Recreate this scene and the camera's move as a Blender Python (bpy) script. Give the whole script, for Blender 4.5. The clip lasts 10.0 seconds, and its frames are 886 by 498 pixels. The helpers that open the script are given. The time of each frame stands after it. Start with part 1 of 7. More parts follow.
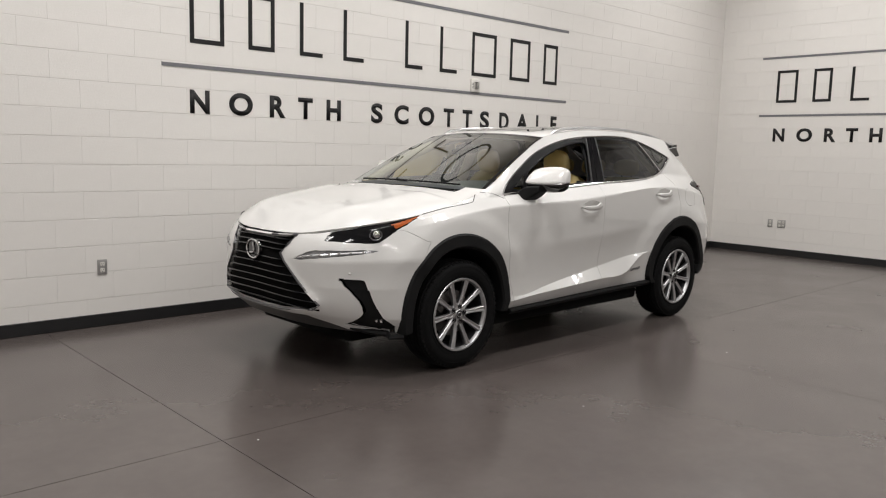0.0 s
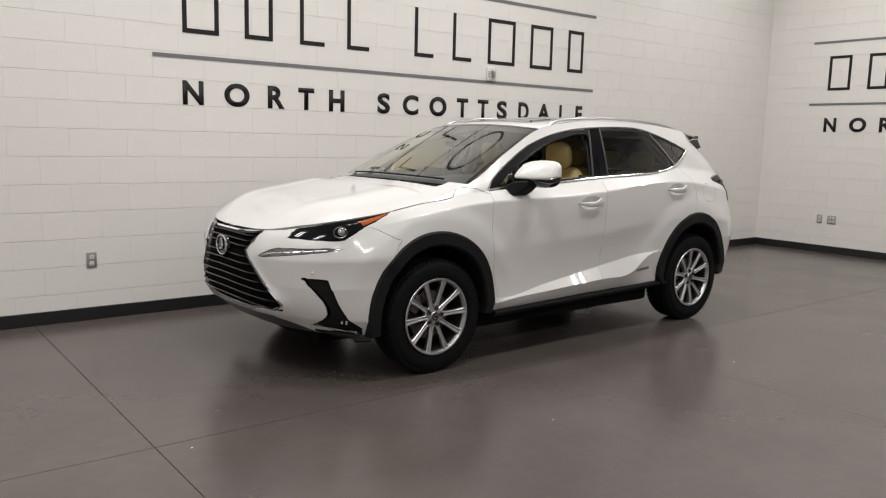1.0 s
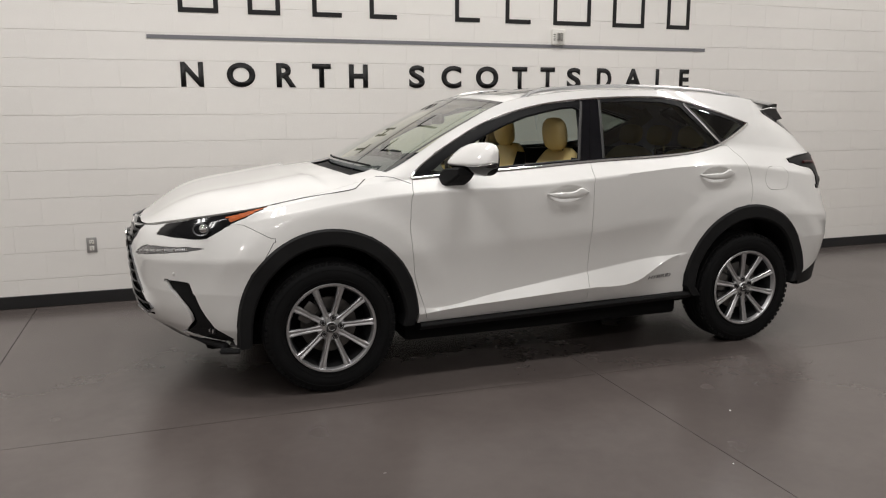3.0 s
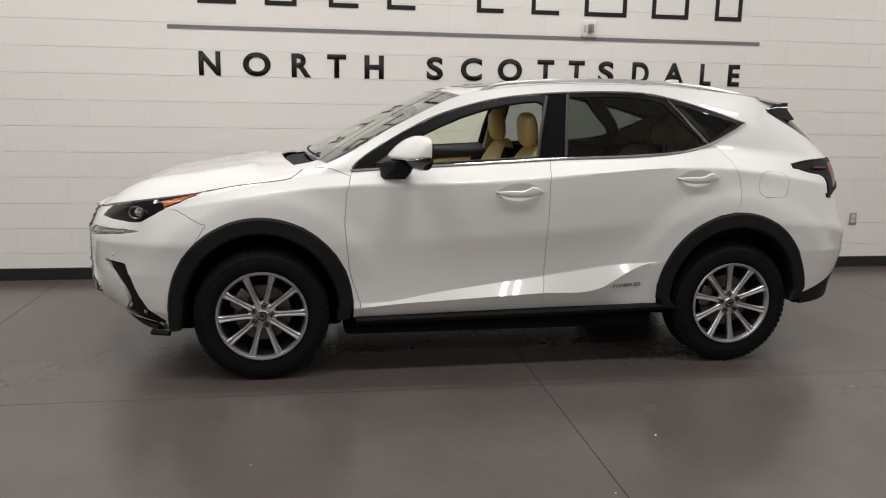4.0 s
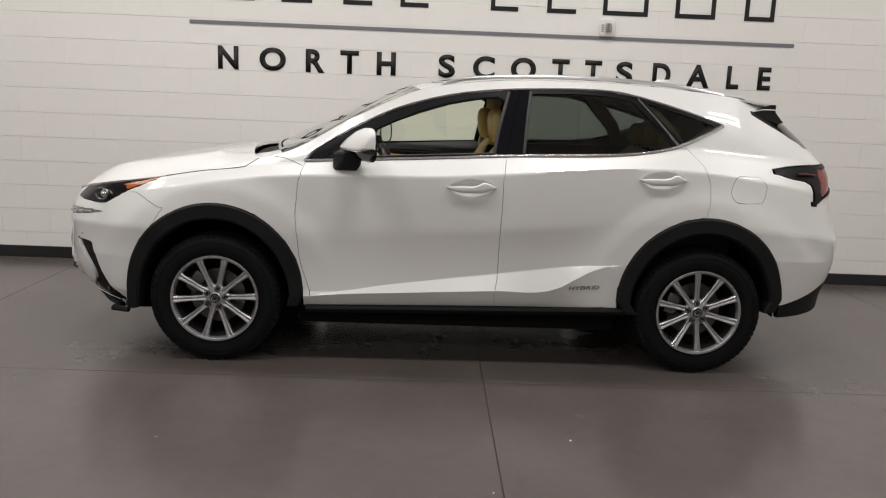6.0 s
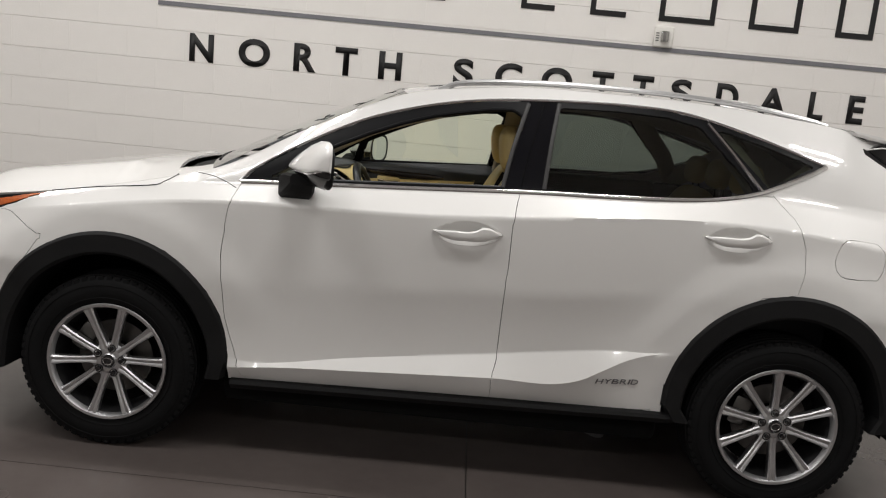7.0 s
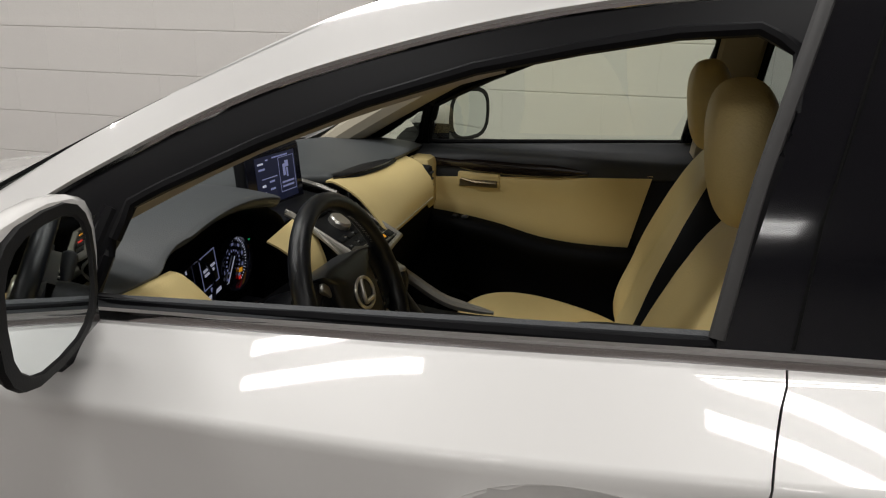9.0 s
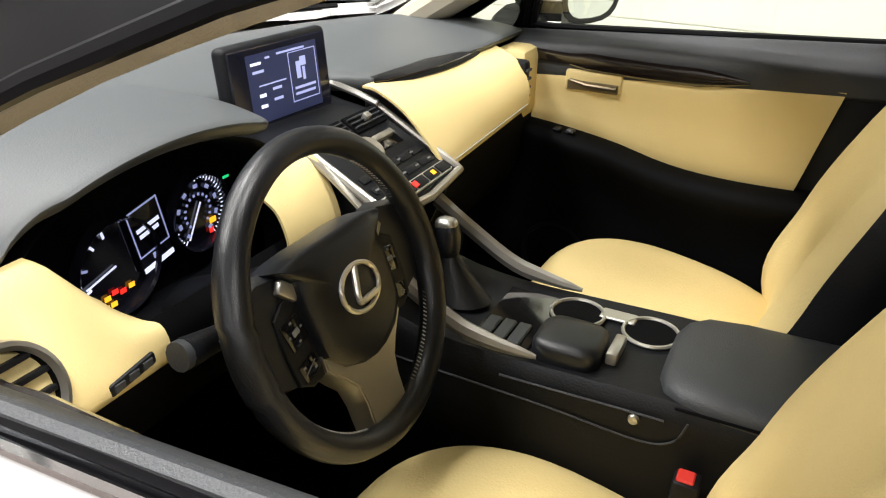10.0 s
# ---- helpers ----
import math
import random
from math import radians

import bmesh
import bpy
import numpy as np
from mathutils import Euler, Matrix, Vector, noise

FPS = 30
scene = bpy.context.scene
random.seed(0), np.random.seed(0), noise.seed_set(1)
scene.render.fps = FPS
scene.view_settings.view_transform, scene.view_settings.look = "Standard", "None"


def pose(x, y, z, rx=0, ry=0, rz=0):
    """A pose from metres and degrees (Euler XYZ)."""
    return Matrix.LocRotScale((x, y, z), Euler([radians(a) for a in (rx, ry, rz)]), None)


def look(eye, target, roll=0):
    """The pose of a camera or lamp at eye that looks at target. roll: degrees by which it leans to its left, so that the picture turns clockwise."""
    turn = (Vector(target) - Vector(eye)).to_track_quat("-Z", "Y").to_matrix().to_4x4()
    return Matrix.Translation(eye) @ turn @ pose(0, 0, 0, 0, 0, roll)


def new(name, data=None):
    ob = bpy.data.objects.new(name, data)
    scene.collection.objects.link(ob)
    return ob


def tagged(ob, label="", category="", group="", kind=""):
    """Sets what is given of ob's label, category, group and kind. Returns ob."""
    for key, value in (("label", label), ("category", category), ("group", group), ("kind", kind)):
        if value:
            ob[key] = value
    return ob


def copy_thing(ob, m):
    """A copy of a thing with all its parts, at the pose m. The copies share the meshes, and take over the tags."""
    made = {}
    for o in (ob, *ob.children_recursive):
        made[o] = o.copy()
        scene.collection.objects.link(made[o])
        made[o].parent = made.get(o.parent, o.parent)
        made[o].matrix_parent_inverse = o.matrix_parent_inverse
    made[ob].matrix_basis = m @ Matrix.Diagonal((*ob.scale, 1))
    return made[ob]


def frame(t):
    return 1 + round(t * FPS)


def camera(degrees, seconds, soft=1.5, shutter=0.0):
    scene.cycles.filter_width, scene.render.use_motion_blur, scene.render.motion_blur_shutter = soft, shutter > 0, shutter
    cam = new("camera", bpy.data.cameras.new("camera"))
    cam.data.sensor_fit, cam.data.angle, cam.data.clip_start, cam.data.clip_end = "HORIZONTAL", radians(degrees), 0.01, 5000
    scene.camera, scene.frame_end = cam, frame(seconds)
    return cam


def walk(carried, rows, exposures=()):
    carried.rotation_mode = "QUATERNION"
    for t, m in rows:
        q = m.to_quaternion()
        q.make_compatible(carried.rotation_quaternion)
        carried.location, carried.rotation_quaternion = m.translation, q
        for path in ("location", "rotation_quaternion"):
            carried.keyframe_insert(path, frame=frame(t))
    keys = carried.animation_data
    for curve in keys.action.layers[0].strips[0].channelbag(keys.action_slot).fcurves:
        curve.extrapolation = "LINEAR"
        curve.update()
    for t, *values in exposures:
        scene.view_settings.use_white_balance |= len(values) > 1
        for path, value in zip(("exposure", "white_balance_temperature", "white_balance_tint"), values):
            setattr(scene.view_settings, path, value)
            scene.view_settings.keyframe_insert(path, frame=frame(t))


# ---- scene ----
cam = camera(59.3, 10.0, soft=1.15)

PATH = [
    (0, (-4.75, -4.389, 1.394), (-3.401, -2.934, 1.144), 1.4),
    (0.5, (-4.561, -4.421, 1.399), (-3.243, -2.938, 1.143), 1.2),
    (1, (-4.147, -4.542, 1.425), (-2.929, -2.98, 1.145), 1.4),
    (1.5, (-3.669, -4.567, 1.456), (-2.549, -2.938, 1.153), 1.8),
    (2, (-3.143, -4.663, 1.458), (-2.154, -2.956, 1.125), 0.9),
    (3.5, (-1.515, -4.802, 1.492), (-1.05, -2.891, 1.127), 0.2),
    (4, (-1.001, -4.906, 1.482), (-0.695, -2.966, 1.107), 1.0),
    (4.5, (-0.572, -5.158, 1.473), (-0.385, -3.204, 1.093), 1.5),
    (5, (-0.354, -5.314, 1.498), (-0.214, -3.355, 1.122), 0.7),
    (5.5, (-0.284, -5.282, 1.486), (-0.185, -3.32, 1.113), 0.4),
    (5.7, (-0.249, -5.212, 1.472), (-0.178, -3.249, 1.099), 0.9),
    (6.8, (0.006, -4.024, 1.421), (0.002, -2.054, 1.075), 5.9),
    (7, (0.026, -3.788, 1.431), (-0.014, -1.816, 1.098), 5.5),
    (7.5, (0.058, -3.21, 1.45), (-0.027, -1.239, 1.122), 2.8),
    (8, (0.106, -2.601, 1.447), (-0.036, -0.638, 1.09), 1.0),
    (8.5, (0.094, -2.047, 1.465), (-0.219, -0.118, 1.037), 0.4),
    (9, (0.105, -1.524, 1.481), (-0.419, 0.325, 0.929), 1.3),
    (9.5, (0.069, -1.145, 1.471), (-0.632, 0.588, 0.761), 2.5),
    (10, (0.049, -0.971, 1.457), (-0.747, 0.639, 0.578), 1.7),
]
walk(cam, [(t, look(eye, target, roll)) for t, eye, target, roll in PATH], [(0, 0), (5.7, 0), (7, -0.08), (7.5, -0.12), (8, -0.3), (8.5, -0.33), (9, -0.28), (9.5, 0.6), (10, 1.6)])

# ---------------------------------------------------------------- helpers
PI = math.pi


def bm_new():
    return bmesh.new()


def mesh_from(bm, name):
    me = bpy.data.meshes.new(name)
    bm.normal_update()
    bm.to_mesh(me)
    bm.free()
    return me


def smooth_all(bm, sharp_deg=35):
    bm.normal_update()
    lim = radians(sharp_deg)
    for f in bm.faces:
        f.smooth = True
    for e in bm.edges:
        e.smooth = not (len(e.link_faces) == 2 and e.calc_face_angle(0) > lim)


def part(name, bm, material, parent=None, label="", smooth=True, sharp=35):
    """Links a bmesh as one mesh object under a thing or a part."""
    if smooth:
        smooth_all(bm, sharp)
    ob = new(name, mesh_from(bm, name))
    if material:
        ob.data.materials.append(material)
    if parent:
        ob.parent = parent
    if label:
        ob["label"] = label
    return ob


def empty(name, x=0, y=0, z=0, rz=0):
    ob = new(name)
    ob.empty_display_size = 0.2
    ob.matrix_basis = pose(x, y, z, 0, 0, rz)
    return ob


def box(bm, x0, x1, y0, y1, z0, z1, bevel=0.0, seg=2, m=None):
    """A box with rounded edges, added to bm."""
    r = bmesh.ops.create_cube(bm, size=1.0)
    vs = r["verts"]
    for v in vs:
        v.co = Vector(((x0 + x1) / 2 + v.co.x * (x1 - x0), (y0 + y1) / 2 + v.co.y * (y1 - y0), (z0 + z1) / 2 + v.co.z * (z1 - z0)))
    es = list({e for v in vs for e in v.link_edges})
    if bevel > 0:
        out = bmesh.ops.bevel(bm, geom=es, offset=bevel, segments=seg, profile=0.5, affect="EDGES")
        vs = list({v for f in out["faces"] for v in f.verts} | {v for v in vs if v.is_valid})
    if m is not None:
        bmesh.ops.transform(bm, matrix=m, verts=[v for v in vs if v.is_valid])
    return vs


def tube(bm, pts, r, n=8, closed=False, flat=1.0, up=None, caps=True):
    """A tube along pts; r one radius or one for each point; flat squashes it across 'up'."""
    pts = [Vector(p) for p in pts]
    rings = []
    for i, p in enumerate(pts):
        a = pts[i - 1] if (i > 0 or closed) else p
        b = pts[(i + 1) % len(pts)] if (i < len(pts) - 1 or closed) else p
        d = (b - a).normalized()
        ref = Vector(up) if up else (Vector((0, 0, 1)) if abs(d.z) < 0.9 else Vector((1, 0, 0)))
        s = d.cross(ref).normalized()
        w = s.cross(d).normalized()
        rr = r[i] if isinstance(r, (list, tuple)) else r
        rings.append([bm.verts.new(p + s * (rr * math.cos(2 * PI * k / n)) + w * (rr * flat * math.sin(2 * PI * k / n))) for k in range(n)])
    m = len(rings)
    for i in range(m if closed else m - 1):
        a, b = rings[i], rings[(i + 1) % m]
        for k in range(n):
            bm.faces.new((a[k], a[(k + 1) % n], b[(k + 1) % n], b[k]))
    if not closed and caps:
        bm.faces.new(list(reversed(rings[0])))
        bm.faces.new(rings[-1])


def lathe(bm, prof, n=48, axis="y", m=None):
    """Turns a profile of (radius, along) round an axis."""
    rings = []
    for r, h in prof:
        ring = []
        for k in range(n):
            a = 2 * PI * k / n
            c = Vector((r * math.cos(a), h, r * math.sin(a))) if axis == "y" else Vector((r * math.cos(a), r * math.sin(a), h))
            ring.append(bm.verts.new(m @ c if m is not None else c))
        rings.append(ring)
    for a, b in zip(rings, rings[1:]):
        for k in range(n):
            bm.faces.new((a[k], b[k], b[(k + 1) % n], a[(k + 1) % n]))
    return rings


def prism(bm, pts, d, m=None, bevel=0.0, seg=2):
    """A flat outline of (u, v) points as a plate of depth d, in the xz plane, front towards -y."""
    a = [bm.verts.new((u, 0, v)) for u, v in pts]
    b = [bm.verts.new((u, d, v)) for u, v in pts]
    n = len(pts)
    fa = bm.faces.new(a)
    bm.faces.new(list(reversed(b)))
    for i in range(n):
        bm.faces.new((a[i], b[i], b[(i + 1) % n], a[(i + 1) % n]))
    vs = a + b
    if bevel > 0:
        bm.normal_update()
        out = bmesh.ops.bevel(bm, geom=list(fa.edges), offset=bevel, segments=seg, profile=0.5, affect="EDGES")
        vs = list({v for f in out["faces"] for v in f.verts} | {v for v in vs if v.is_valid})
    if m is not None:
        bmesh.ops.transform(bm, matrix=m, verts=[v for v in vs if v.is_valid])
    return vs


def fix_normals(bm):
    bmesh.ops.recalc_face_normals(bm, faces=bm.faces[:])


def spline(pts, n):
    """n points along a smooth curve through pts (Catmull-Rom)."""
    P = [np.array(p, float) for p in pts]
    P = [2 * P[0] - P[1]] + P + [2 * P[-1] - P[-2]]
    out = []
    m = len(P) - 3
    for i in range(n):
        u = i / (n - 1) * m
        k = min(int(u), m - 1)
        t = u - k
        a, b, c, d = P[k:k + 4]
        out.append(tuple(0.5 * (2 * b + (c - a) * t + (2 * a - 5 * b + 4 * c - d) * t * t + (3 * b - a - 3 * c + d) * t ** 3)))
    return out


def pch(table, x):
    """Smooth, monotone reading of a table of (x, value) pairs."""
    xs, ys = zip(*table)
    if x <= xs[0]:
        return ys[0]
    if x >= xs[-1]:
        return ys[-1]
    i = 0
    while x > xs[i + 1]:
        i += 1

    def slope(k):
        if k <= 0 or k >= len(xs) - 1:
            k0 = max(0, min(k, len(xs) - 2))
            return (ys[k0 + 1] - ys[k0]) / (xs[k0 + 1] - xs[k0])
        h0, h1 = xs[k] - xs[k - 1], xs[k + 1] - xs[k]
        d0, d1 = (ys[k] - ys[k - 1]) / h0, (ys[k + 1] - ys[k]) / h1
        return 0.0 if d0 * d1 <= 0 else (d0 * h1 + d1 * h0) / (h0 + h1)
    h = xs[i + 1] - xs[i]
    t = (x - xs[i]) / h
    a, b = slope(i) * h, slope(i + 1) * h
    return ys[i] * (2 * t ** 3 - 3 * t * t + 1) + a * (t ** 3 - 2 * t * t + t) + ys[i + 1] * (3 * t * t - 2 * t ** 3) + b * (t ** 3 - t * t)


# ---------------------------------------------------------------- world and exposure
world = bpy.data.worlds.new("world")
scene.world = world
world.use_nodes = True
world.node_tree.nodes["Background"].inputs[0].default_value = (0.02, 0.02, 0.02, 1)
world.node_tree.nodes["Background"].inputs[1].default_value = 0.2
STRIP_WATTS = 29.0
# strip rows out of view; the one at -7.6 is added to light the cabin
ROWS_Y = (-7.6, -2.4, 0.0)
ROWS_X = (-5.0, -2.2, 0.8, 4.5)
CEIL = 5.0


# ---------------------------------------------------------------- materials
def material(name, colour, rough=0.5, metal=0.0, vary=0.0, scale=4.0, bump=0.0, bscale=60.0, coat=0.0, rvary=0.0, spec=0.5, sheen=0.0, random_obj=0.0):
    """A surface with two scales of variation in colour and gloss, and fine relief."""
    m = bpy.data.materials.new(name)
    m.use_nodes = True
    nt = m.node_tree
    b = nt.nodes["Principled BSDF"]
    b.inputs["Base Color"].default_value = (*colour, 1)
    b.inputs["Roughness"].default_value = rough
    b.inputs["Metallic"].default_value = metal
    b.inputs["Coat Weight"].default_value = coat
    b.inputs["Coat Roughness"].default_value = 0.055
    b.inputs["Specular IOR Level"].default_value = spec
    b.inputs["Sheen Weight"].default_value = sheen
    tc = nt.nodes.new("ShaderNodeTexCoord")

    def tex(s, detail=4.0):
        n = nt.nodes.new("ShaderNodeTexNoise")
        n.inputs["Scale"].default_value = s
        n.inputs["Detail"].default_value = detail
        nt.links.new(tc.outputs["Object"], n.inputs["Vector"])
        return n
    if vary or random_obj:
        big, small = tex(scale), tex(scale * 9)
        add = nt.nodes.new("ShaderNodeMath")
        add.operation = "MULTIPLY_ADD"
        add.inputs[1].default_value = 0.35
        nt.links.new(small.outputs["Fac"], add.inputs[0])
        nt.links.new(big.outputs["Fac"], add.inputs[2])
        rng = nt.nodes.new("ShaderNodeMapRange")
        rng.inputs["From Min"].default_value, rng.inputs["From Max"].default_value = 0.35, 1.0
        rng.inputs["To Min"].default_value, rng.inputs["To Max"].default_value = 1 - vary, 1 + vary
        nt.links.new(add.outputs[0], rng.inputs["Value"])
        last = rng.outputs[0]
        if random_obj:
            oi = nt.nodes.new("ShaderNodeObjectInfo")
            r2 = nt.nodes.new("ShaderNodeMapRange")
            r2.inputs["To Min"].default_value, r2.inputs["To Max"].default_value = 1 - random_obj, 1 + random_obj
            nt.links.new(oi.outputs["Random"], r2.inputs["Value"])
            mu = nt.nodes.new("ShaderNodeMath")
            mu.operation = "MULTIPLY"
            nt.links.new(last, mu.inputs[0])
            nt.links.new(r2.outputs[0], mu.inputs[1])
            last = mu.outputs[0]
        mul = nt.nodes.new("ShaderNodeVectorMath")
        mul.operation = "SCALE"
        mul.inputs[0].default_value = colour
        nt.links.new(last, mul.inputs["Scale"])
        nt.links.new(mul.outputs[0], b.inputs["Base Color"])
    if rvary:
        n = tex(scale * 2.3, 6)
        rr = nt.nodes.new("ShaderNodeMapRange")
        rr.inputs["From Min"].default_value, rr.inputs["From Max"].default_value = 0.3, 0.7
        rr.inputs["To Min"].default_value, rr.inputs["To Max"].default_value = max(0.02, rough - rvary), rough + rvary
        nt.links.new(n.outputs["Fac"], rr.inputs["Value"])
        nt.links.new(rr.outputs[0], b.inputs["Roughness"])
    if bump:
        n = tex(bscale, 3)
        bp = nt.nodes.new("ShaderNodeBump")
        bp.inputs["Strength"].default_value = bump
        bp.inputs["Distance"].default_value = 0.004
        nt.links.new(n.outputs["Fac"], bp.inputs["Height"])
        nt.links.new(bp.outputs[0], b.inputs["Normal"])
    return m


def glow(name, colour, strength):
    m = bpy.data.materials.new(name)
    m.use_nodes = True
    b = m.node_tree.nodes["Principled BSDF"]
    b.inputs["Base Color"].default_value = (*colour, 1)
    b.inputs["Emission Color"].default_value = (*colour, 1)
    b.inputs["Emission Strength"].default_value = strength
    return m


def glass(name, tint, rough=0.0, ior=1.52, gloss=1.0):
    """Thin pane: tinted see-through with the mirror-like gloss of both its surfaces."""
    m = bpy.data.materials.new(name)
    m.use_nodes = True
    nt = m.node_tree
    nt.nodes.clear()
    out = nt.nodes.new("ShaderNodeOutputMaterial")
    tr = nt.nodes.new("ShaderNodeBsdfTransparent")
    tr.inputs[0].default_value = (*tint, 1)
    gl = nt.nodes.new("ShaderNodeBsdfGlossy")
    gl.inputs["Roughness"].default_value = rough
    gl.inputs["Color"].default_value = (gloss, gloss, gloss, 1)
    fr = nt.nodes.new("ShaderNodeFresnel")
    fr.inputs[0].default_value = ior
    mix = nt.nodes.new("ShaderNodeMixShader")
    plus = nt.nodes.new("ShaderNodeMath")
    plus.inputs[1].default_value = 1.0
    ratio = nt.nodes.new("ShaderNodeMath")
    ratio.operation = "DIVIDE"
    twice = nt.nodes.new("ShaderNodeMath")
    twice.operation = "MULTIPLY"
    twice.inputs[1].default_value = 2.0
    nt.links.new(fr.outputs[0], plus.inputs[0])
    nt.links.new(fr.outputs[0], twice.inputs[0])
    nt.links.new(twice.outputs[0], ratio.inputs[0])
    nt.links.new(plus.outputs[0], ratio.inputs[1])
    nt.links.new(ratio.outputs[0], mix.inputs[0])
    nt.links.new(tr.outputs[0], mix.inputs[1])
    nt.links.new(gl.outputs[0], mix.inputs[2])
    nt.links.new(mix.outputs[0], out.inputs[0])
    return m


M_WALL = material("painted_block", (0.80, 0.775, 0.745), 0.42, vary=0.025, scale=1.5, bump=0.22, bscale=90, rvary=0.08, random_obj=0.006)
M_WALLP = material("painted_plaster", (0.80, 0.775, 0.745), 0.5, vary=0.03, scale=1.2, bump=0.15, bscale=70)
M_JOINT = material("painted_mortar", (0.80, 0.775, 0.745), 0.6, vary=0.05, scale=3)
M_BASE = material("black_vinyl", (0.012, 0.012, 0.013), 0.4, vary=0.1, scale=3)
M_FARWALL = material("grey_far_wall", (0.42, 0.405, 0.39), 0.6, vary=0.05, scale=1.0, bump=0.1, bscale=60)
M_CEIL = material("ceiling_paint", (0.62, 0.605, 0.59), 0.7, vary=0.05, scale=1)
M_INK = material("sign_black", (0.012, 0.0115, 0.012), 0.55, vary=0.1, scale=6, spec=0.3)
M_RULE = material("sign_grey", (0.17, 0.17, 0.185), 0.4, vary=0.06, scale=6)
M_PLASTIC_W = material("ivory_plastic", (0.72, 0.70, 0.66), 0.35, vary=0.03, scale=9)
M_PLATE = material("steel_plate", (0.42, 0.41, 0.40), 0.35, metal=0.6, vary=0.06, scale=20)
M_SLOT = material("dark_slot", (0.02, 0.02, 0.02), 0.5)
M_FIX = material("lamp_housing", (0.3, 0.3, 0.3), 0.4, vary=0.03, scale=4)
M_SPECK = material("white_speck", (0.7, 0.7, 0.68), 0.6, vary=0.05)


def concrete():
    m = material("stained_concrete", (0.125, 0.11, 0.10), 0.3, vary=0.0, spec=0.65)
    nt = m.node_tree
    b = nt.nodes["Principled BSDF"]
    tc = nt.nodes.new("ShaderNodeTexCoord")
    geo = nt.nodes.new("ShaderNodeNewGeometry")

    def tex(s, d):
        n = nt.nodes.new("ShaderNodeTexNoise")
        n.inputs["Scale"].default_value = s
        n.inputs["Detail"].default_value = d
        n.inputs["Roughness"].default_value = 0.6
        nt.links.new(geo.outputs["Position"], n.inputs["Vector"])
        return n
    a, c = tex(1.1, 3), tex(14, 3)
    mixn = nt.nodes.new("ShaderNodeMath")
    mixn.operation = "MULTIPLY_ADD"
    mixn.inputs[1].default_value = 0.3
    nt.links.new(c.outputs["Fac"], mixn.inputs[0])
    nt.links.new(a.outputs["Fac"], mixn.inputs[2])
    ramp = nt.nodes.new("ShaderNodeValToRGB")
    ramp.color_ramp.elements[0].position, ramp.color_ramp.elements[0].color = 0.36, (0.080, 0.0665, 0.0622, 1)
    ramp.color_ramp.elements[1].position, ramp.color_ramp.elements[1].color = 0.95, (0.112, 0.0945, 0.088, 1)
    nt.links.new(mixn.outputs[0], ramp.inputs[0])
    nt.links.new(ramp.outputs[0], b.inputs["Base Color"])
    r = tex(1.8, 2)
    rr = nt.nodes.new("ShaderNodeMapRange")
    rr.inputs["From Min"].default_value, rr.inputs["From Max"].default_value = 0.3, 0.75
    rr.inputs["To Min"].default_value, rr.inputs["To Max"].default_value = 0.23, 0.28
    nt.links.new(r.outputs["Fac"], rr.inputs["Value"])
    nt.links.new(rr.outputs[0], b.inputs["Roughness"])
    return m


M_FLOOR = concrete()
M_GROOVE = material("joint_filler", (0.03, 0.027, 0.025), 0.7, vary=0.2, scale=20)

# ---------------------------------------------------------------- room
WALL_Y, WALL_X = 1.655, 6.55
X0, Y0 = -8.2, -9.2          # assumed ends of the bay, behind the camera


def plate_wall(name, x0, x1, y0, y1, z0, z1, mat, label):
    bm = bm_new()
    box(bm, x0, x1, y0, y1, z0, z1)
    return tagged(part(name, bm, mat, smooth=False), label, "wall", kind="structure")


wall_north = plate_wall("wall_north", X0, WALL_X + 0.2, WALL_Y + 0.005, WALL_Y + 0.2, 0, CEIL, M_JOINT, "white painted concrete block wall with dark lettering")
wall_east = plate_wall("wall_east", WALL_X + 0.005, WALL_X + 0.2, Y0, WALL_Y + 0.004, 0, CEIL, M_JOINT, "white painted concrete block side wall")
# two unseen walls, added with their tones chosen for bounced light
wall_south = plate_wall("wall_south", X0, WALL_X + 0.2, Y0 - 0.2, Y0, 0, CEIL, M_FARWALL, "unseen plain grey wall added to close the bay and bounce light")
wall_west = plate_wall("wall_west", X0 - 0.2, X0, Y0 - 0.2, WALL_Y + 0.2, 0, CEIL, M_WALLP, "unseen plain white wall added to bounce light to the left")
# ceiling out of view, its height and paleness set to spread light
bm = bm_new()
box(bm, X0 - 0.2, WALL_X + 0.2, Y0 - 0.2, WALL_Y + 0.2, CEIL, CEIL + 0.15)
tagged(part("ceiling", bm, M_CEIL, smooth=False), "pale grey painted ceiling over the bay", "ceiling", kind="structure")

# floor: a base with slabs parted by saw-cut joints
bm = bm_new()
box(bm, X0 - 0.2, WALL_X + 0.2, Y0 - 0.2, WALL_Y + 0.2, -0.2, -0.006)
floor = tagged(part("floor", bm, M_GROOVE, smooth=False), "polished brown-grey stained concrete floor with saw cuts", "floor", kind="structure")
cuts_x = [X0, -6.3, -3.085, 0.147, 3.36, WALL_X]
cuts_y = [Y0, -7.5, -4.3, -1.08, WALL_Y]
for i in range(len(cuts_x) - 1):
    for j in range(len(cuts_y) - 1):
        bm = bm_new()
        g = 0.0022
        box(bm, cuts_x[i] + g, cuts_x[i + 1] - g, cuts_y[j] + g, cuts_y[j + 1] - g, -0.05, 0.0)
        part("slab", bm, M_FLOOR, floor, smooth=False)

